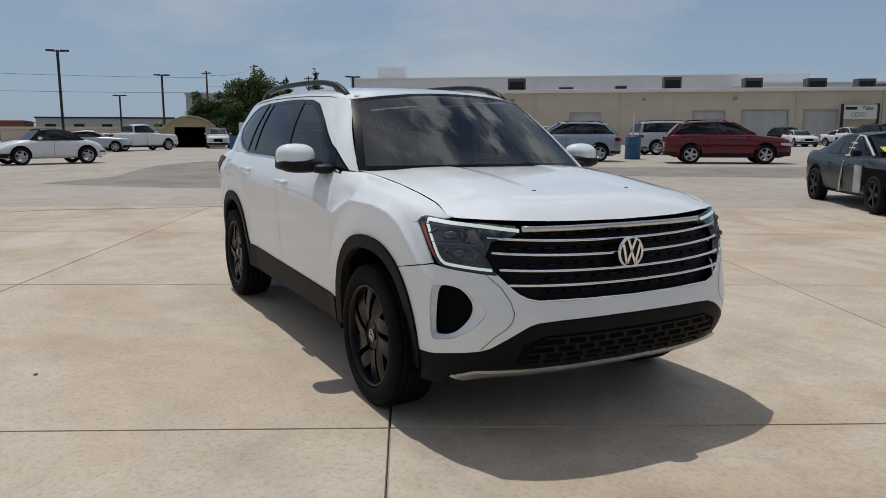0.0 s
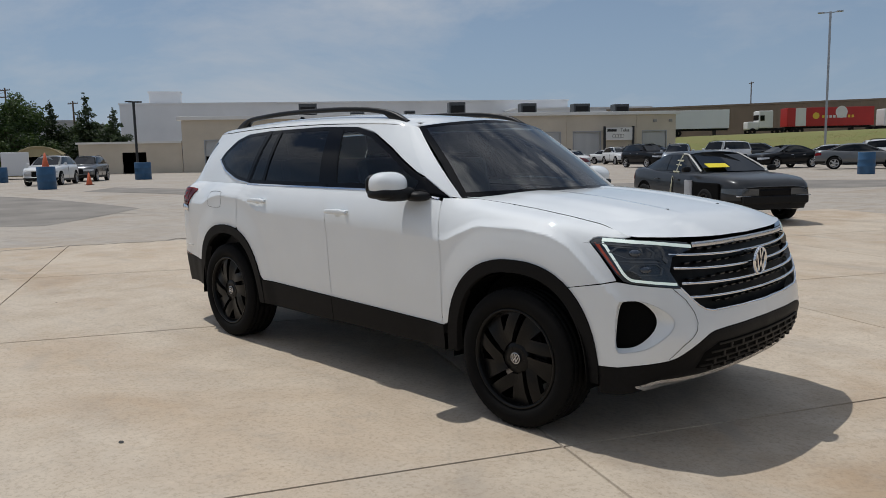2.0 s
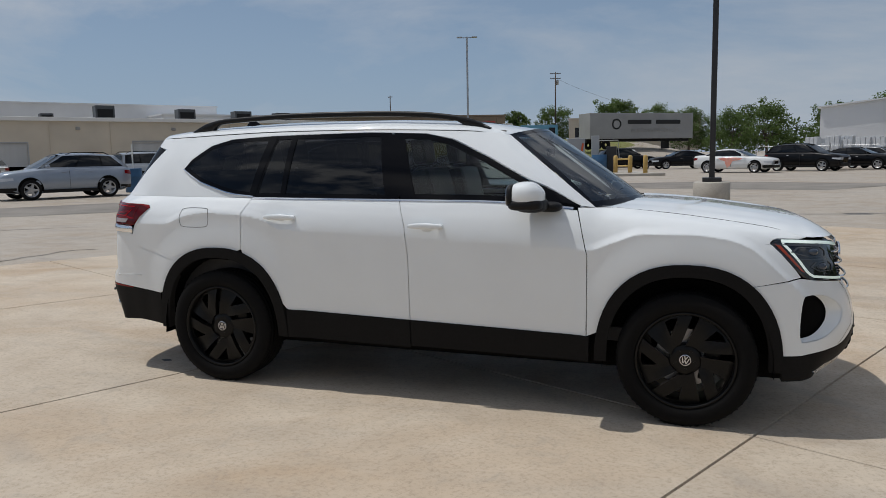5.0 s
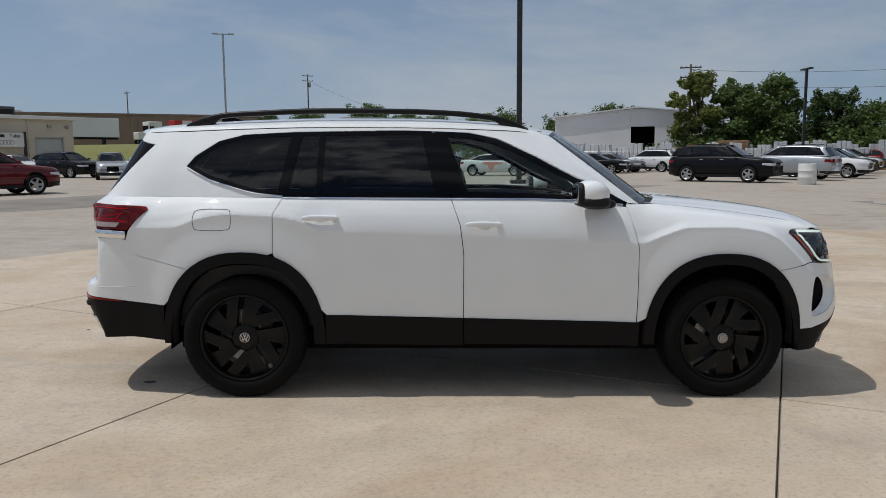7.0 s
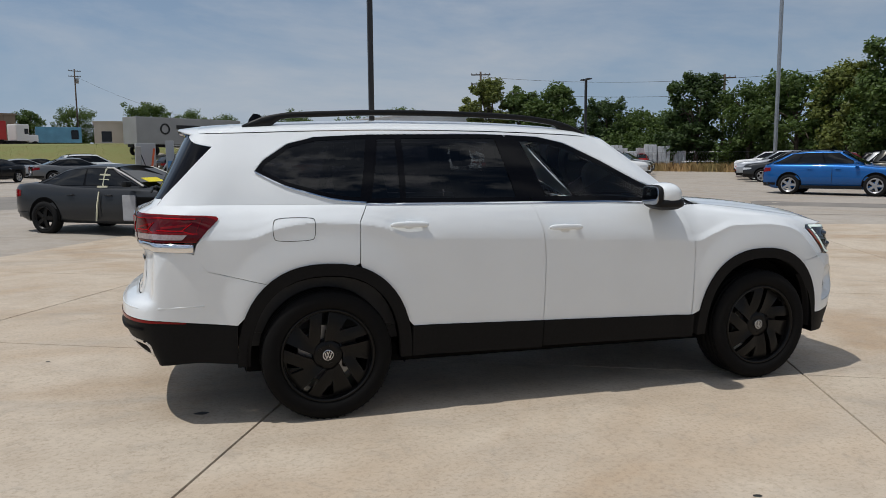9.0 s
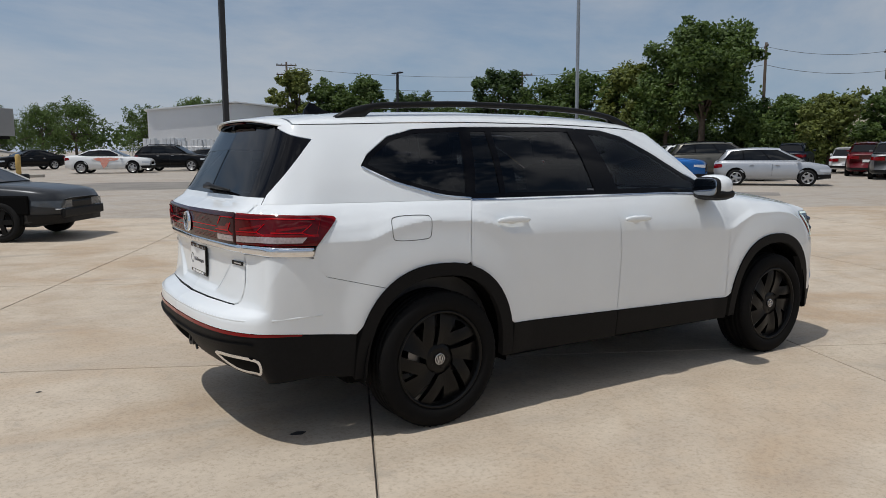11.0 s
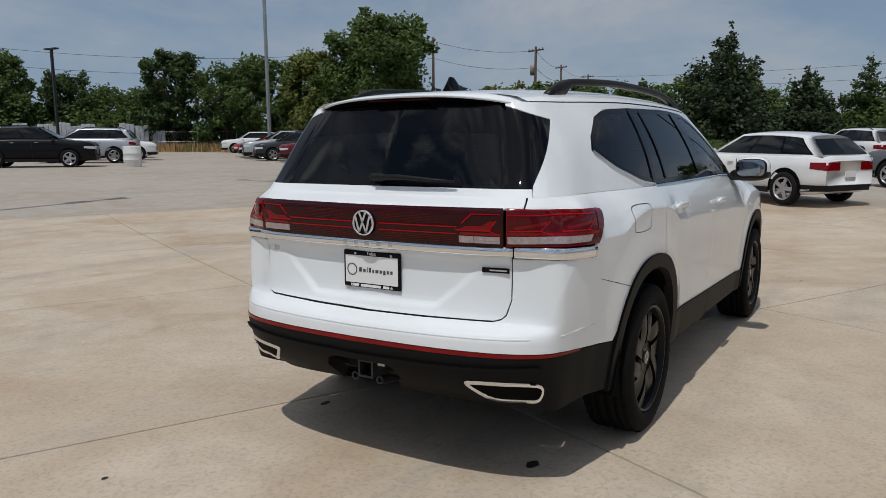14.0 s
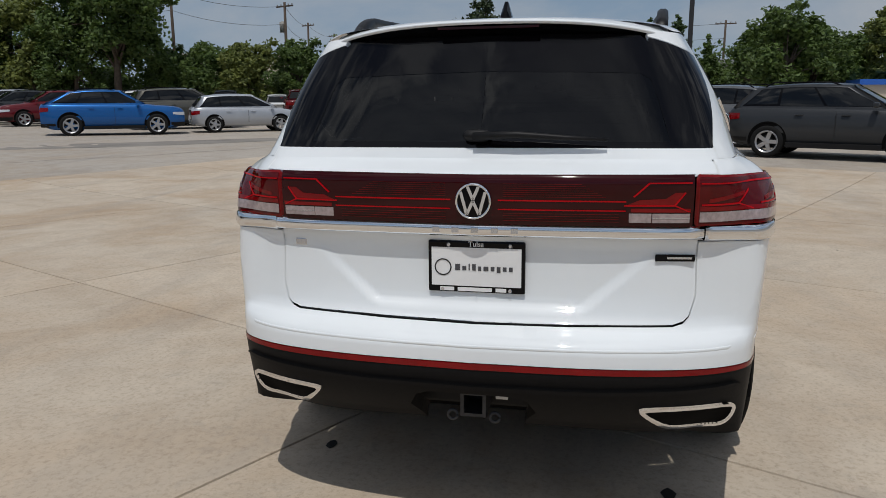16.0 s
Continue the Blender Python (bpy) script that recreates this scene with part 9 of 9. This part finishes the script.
for k, (x, y, h, s) in enumerate(((28.6, 74.5, 10.6, 2.4), (32.3, 73.5, 9.0, 2.8), (36.0, 71.5, 9.9, 3.0), (40.5, 69.0, 8.0, 2.6), (43.5, 66.5, 6.2, 3.0), (45.5, 63.5, 6.4, 3.0), (44.2, 57.8, 9.8, 3.1), (47.0, 53.5, 8.4, 3.2), (49.0, 49.5, 9.2, 3.4), (50.5, 45.0, 9.4, 3.2), (50.0, 40.5, 8.4, 3.0))):
    broad_tree(x, y, h, s, (LEAF_B, LEAF_A, LEAF_A, LEAF_C, LEAF_A, LEAF_A, LEAF_C, LEAF_A, LEAF_A, LEAF_B, LEAF_A)[k], 20 + k, low=0.12, density=1.1)
broad_tree(50.4, 36.9, 12.4, 4.3, LEAF_A, 77, "large spreading green shade tree", 2.0, low=0.3)
for k, (x, y, h, s) in enumerate(((53.0, 33.5, 5.2, 2.6), (51.0, 28.6, 5.4, 2.4), (50.0, 25.5, 5.6, 2.2), (53.0, 22.5, 5.6, 2.4), (56.0, 19.5, 5.8, 1.9), (61.0, 17.0, 5.9, 2.8), (63.0, 23.0, 5.2, 3.0), (60.0, 12.0, 6.2, 2.6), (57.0, 8.5, 5.8, 2.8))):
    broad_tree(x, y, h, s, LEAF_B if k == 2 else LEAF_A, 40 + k, low=0.05)
cone_tree(36.6, 5.4, 6.9, 2.9, LEAF_D, 61, "dark green cedar tree", 0.62)
cone_tree(40.5, 2.0, 4.8, 2.2, LEAF_D, 62, "dark green cedar tree")
for k, (x, y, h, s) in enumerate(((70, -0.4, 8.0, 3.0), (69, 3.8, 6.8, 2.8), (52.0, -4.2, 6.6, 2.0), (51.0, -6.0, 6.6, 2.0), (60, -9.3, 5.8, 1.8))):
    cone_tree(x, y, h, s, LEAF_C if k < 4 else LEAF_A, 64 + k, "tall dark green pine tree")
for k, (x, y, h, s) in enumerate(((44.0, -11.6, 6.6, 2.5), (47.5, -14.0, 6.0, 2.6), (50.0, -17.5, 5.4, 2.4), (45.0, -18.2, 6.8, 2.2), (56, -12.5, 6.0, 2.6), (58, -16, 5.6, 3.0), (62, -4.5, 4.6, 3.2), (66, 8, 5.2, 3.2), (48, -21, 6.0, 2.8), (52, -24, 6, 3))):
    broad_tree(x, y, h, s, LEAF_A if k != 3 else LEAF_B, 80 + k, low=0.1, density=0.9)
for k, (x, y, h, s) in enumerate(((-88, 21.5, 8.0, 4.2), (-92, 17.8, 5.4, 3.4), (-94, 33.0, 5.5, 3.5), (-33.9, 157, 7.8, 2.8), (-26.6, 160, 8.4, 4.2), (-4.5, 158, 8.6, 4.2), (1.8, 140, 8.0, 4.0), (9, 134, 8.4, 4.5), (16, 150, 10.5, 5), (32, 126, 10.4, 4.6), (24, 128, 8.8, 4.0), (-12, 150, 9, 4.5))):
    broad_tree(x, y, h, s, LEAF_C if k < 3 else LEAF_A, 100 + k, "leafy green tree far behind the lot", low=0.10, density=1.8 if k < 3 else 0.9)
for k, (x, y, h, s) in enumerate(((-91, 26.7, 8.4, 3.2), (-86, 28.9, 8.8, 3.0), (-81, 30.0, 7.0, 2.6))):
    cone_tree(x, y, h, s, LEAF_D, 120 + k, "dark pointed spruce behind the huts")


def shrub(x, y, r, h, leaf, seed, label):
    rng = random.Random(seed)
    ob = thing("shrub", pose(x, y, ground_z(x, y)), label, "shrub", "shrubs")
    part("stems", mesh_of("stems", *tube([(0, 0, 0), (0, 0, h * 0.5)], 0.06, 6)), M_BARK, ob)
    part("foliage", leaves(rng, [(Vector((0, 0, h * 0.45)), (r, r, h * 0.52))], 9000, 0.065), leaf, ob)


shrub(26.6, 6.1, 1.25, 1.95, LEAF_E, 131, "clipped bronze-green dome shrub")
shrub(26.0, 4.3, 1.0, 1.0, LEAF_A, 132, "low green rounded shrub")
shrub(28.2, 4.4, 1.5, 1.3, LEAF_A, 133, "low green rounded shrub")


def hedge_line():
    """Undergrowth below the trees, as one spread of foliage."""
    rng = random.Random(9)
    blobs = []
    path = [(24, 76), (36, 69), (46, 60), (52, 50), (54, 40), (56, 32), (58, 24), (62, 16), (66, 8), (68, 0), (64, -8), (56, -16), (54, -26)]
    for a, b in zip(path, path[1:]):
        for k in range(9):
            x, y = a[0] + (b[0] - a[0]) * k / 9 + rng.uniform(-1, 1.5), a[1] + (b[1] - a[1]) * k / 9 + rng.uniform(-1, 1.5)
            h = rng.uniform(1.4, 3.4)
            blobs.append((Vector((x, y, ground_z(x, y) + h * 0.55)), (1.9, 1.9, h)))
            blobs.append((Vector((x + 2.5, y + 1.5, ground_z(x, y) + h * 0.9)), (2.0, 2.0, h * 1.1)))
    tagged(part("undergrowth", leaves(rng, blobs, 110000, 0.32), LEAF_A), "dense green undergrowth below the trees", "bushes", kind="stuff")
    blobs = []
    for k in range(26):
        a = k / 25
        blobs.append((Vector((-100 + rng.uniform(-3, 3), 12 + 30 * a, 1.6)), (2.2, 2.2, rng.uniform(1.5, 2.6))))
    for k in range(40):
        blobs.append((Vector((-40 + 90 * k / 40, 160 + rng.uniform(-4, 6), 4.5)), (4, 3, rng.uniform(2.5, 4.5))))
    for k in range(60):
        a = radians(200 + 130 * k / 60)
        blobs.append((Vector((150 * math.cos(a), 150 * math.sin(a), 3)), (8, 8, rng.uniform(3, 6))))
    tagged(part("far_woods", leaves(rng, blobs, 30000, 0.7), LEAF_C), "low line of distant green trees", "woods", kind="stuff")


hedge_line()
# unseen block added behind the camera: white bounce and reflection for the car's side
plain_building("showroom", "long plain white showroom behind the lot", (-58, -34), (46, -30), 18, 0, 5.6, M_ROOFW)


def set_out():
    """The outer lot stands turned a little about the pad, more on its sunny side."""
    swing = curve([(-30, 1.5), (-6, 1.25), (33, 1.3), (45, 0.85), (62, 0.45), (80, 0.32), (105, 0.22), (140, 0.22), (178, -0.1), (200, -0.1)])

    def placed(p):
        az = math.degrees(math.atan2(p.y, p.x))
        if az < -90:
            az += 360
        return Matrix.Rotation(radians(swing(az) * ramp01(9, 13, math.hypot(p.x, p.y))), 4, "Z")
    for ob in list(scene.collection.all_objects):
        if ob.parent or ob == SUV or ob.name in ("camera", "sun", "pavement", "ground", "undergrowth", "far_woods"):
            continue
        if ob.type == "MESH" and ob.matrix_basis == Matrix():
            for v in ob.data.vertices:
                v.co = placed(v.co) @ v.co
        elif ob.type == "EMPTY" and ob.matrix_basis == Matrix():
            for c in ob.children:
                for v in c.data.vertices:
                    v.co = placed(v.co) @ v.co
        elif ob.type in ("MESH", "EMPTY"):
            ob.matrix_basis = placed(ob.matrix_basis.translation) @ ob.matrix_basis


set_out()
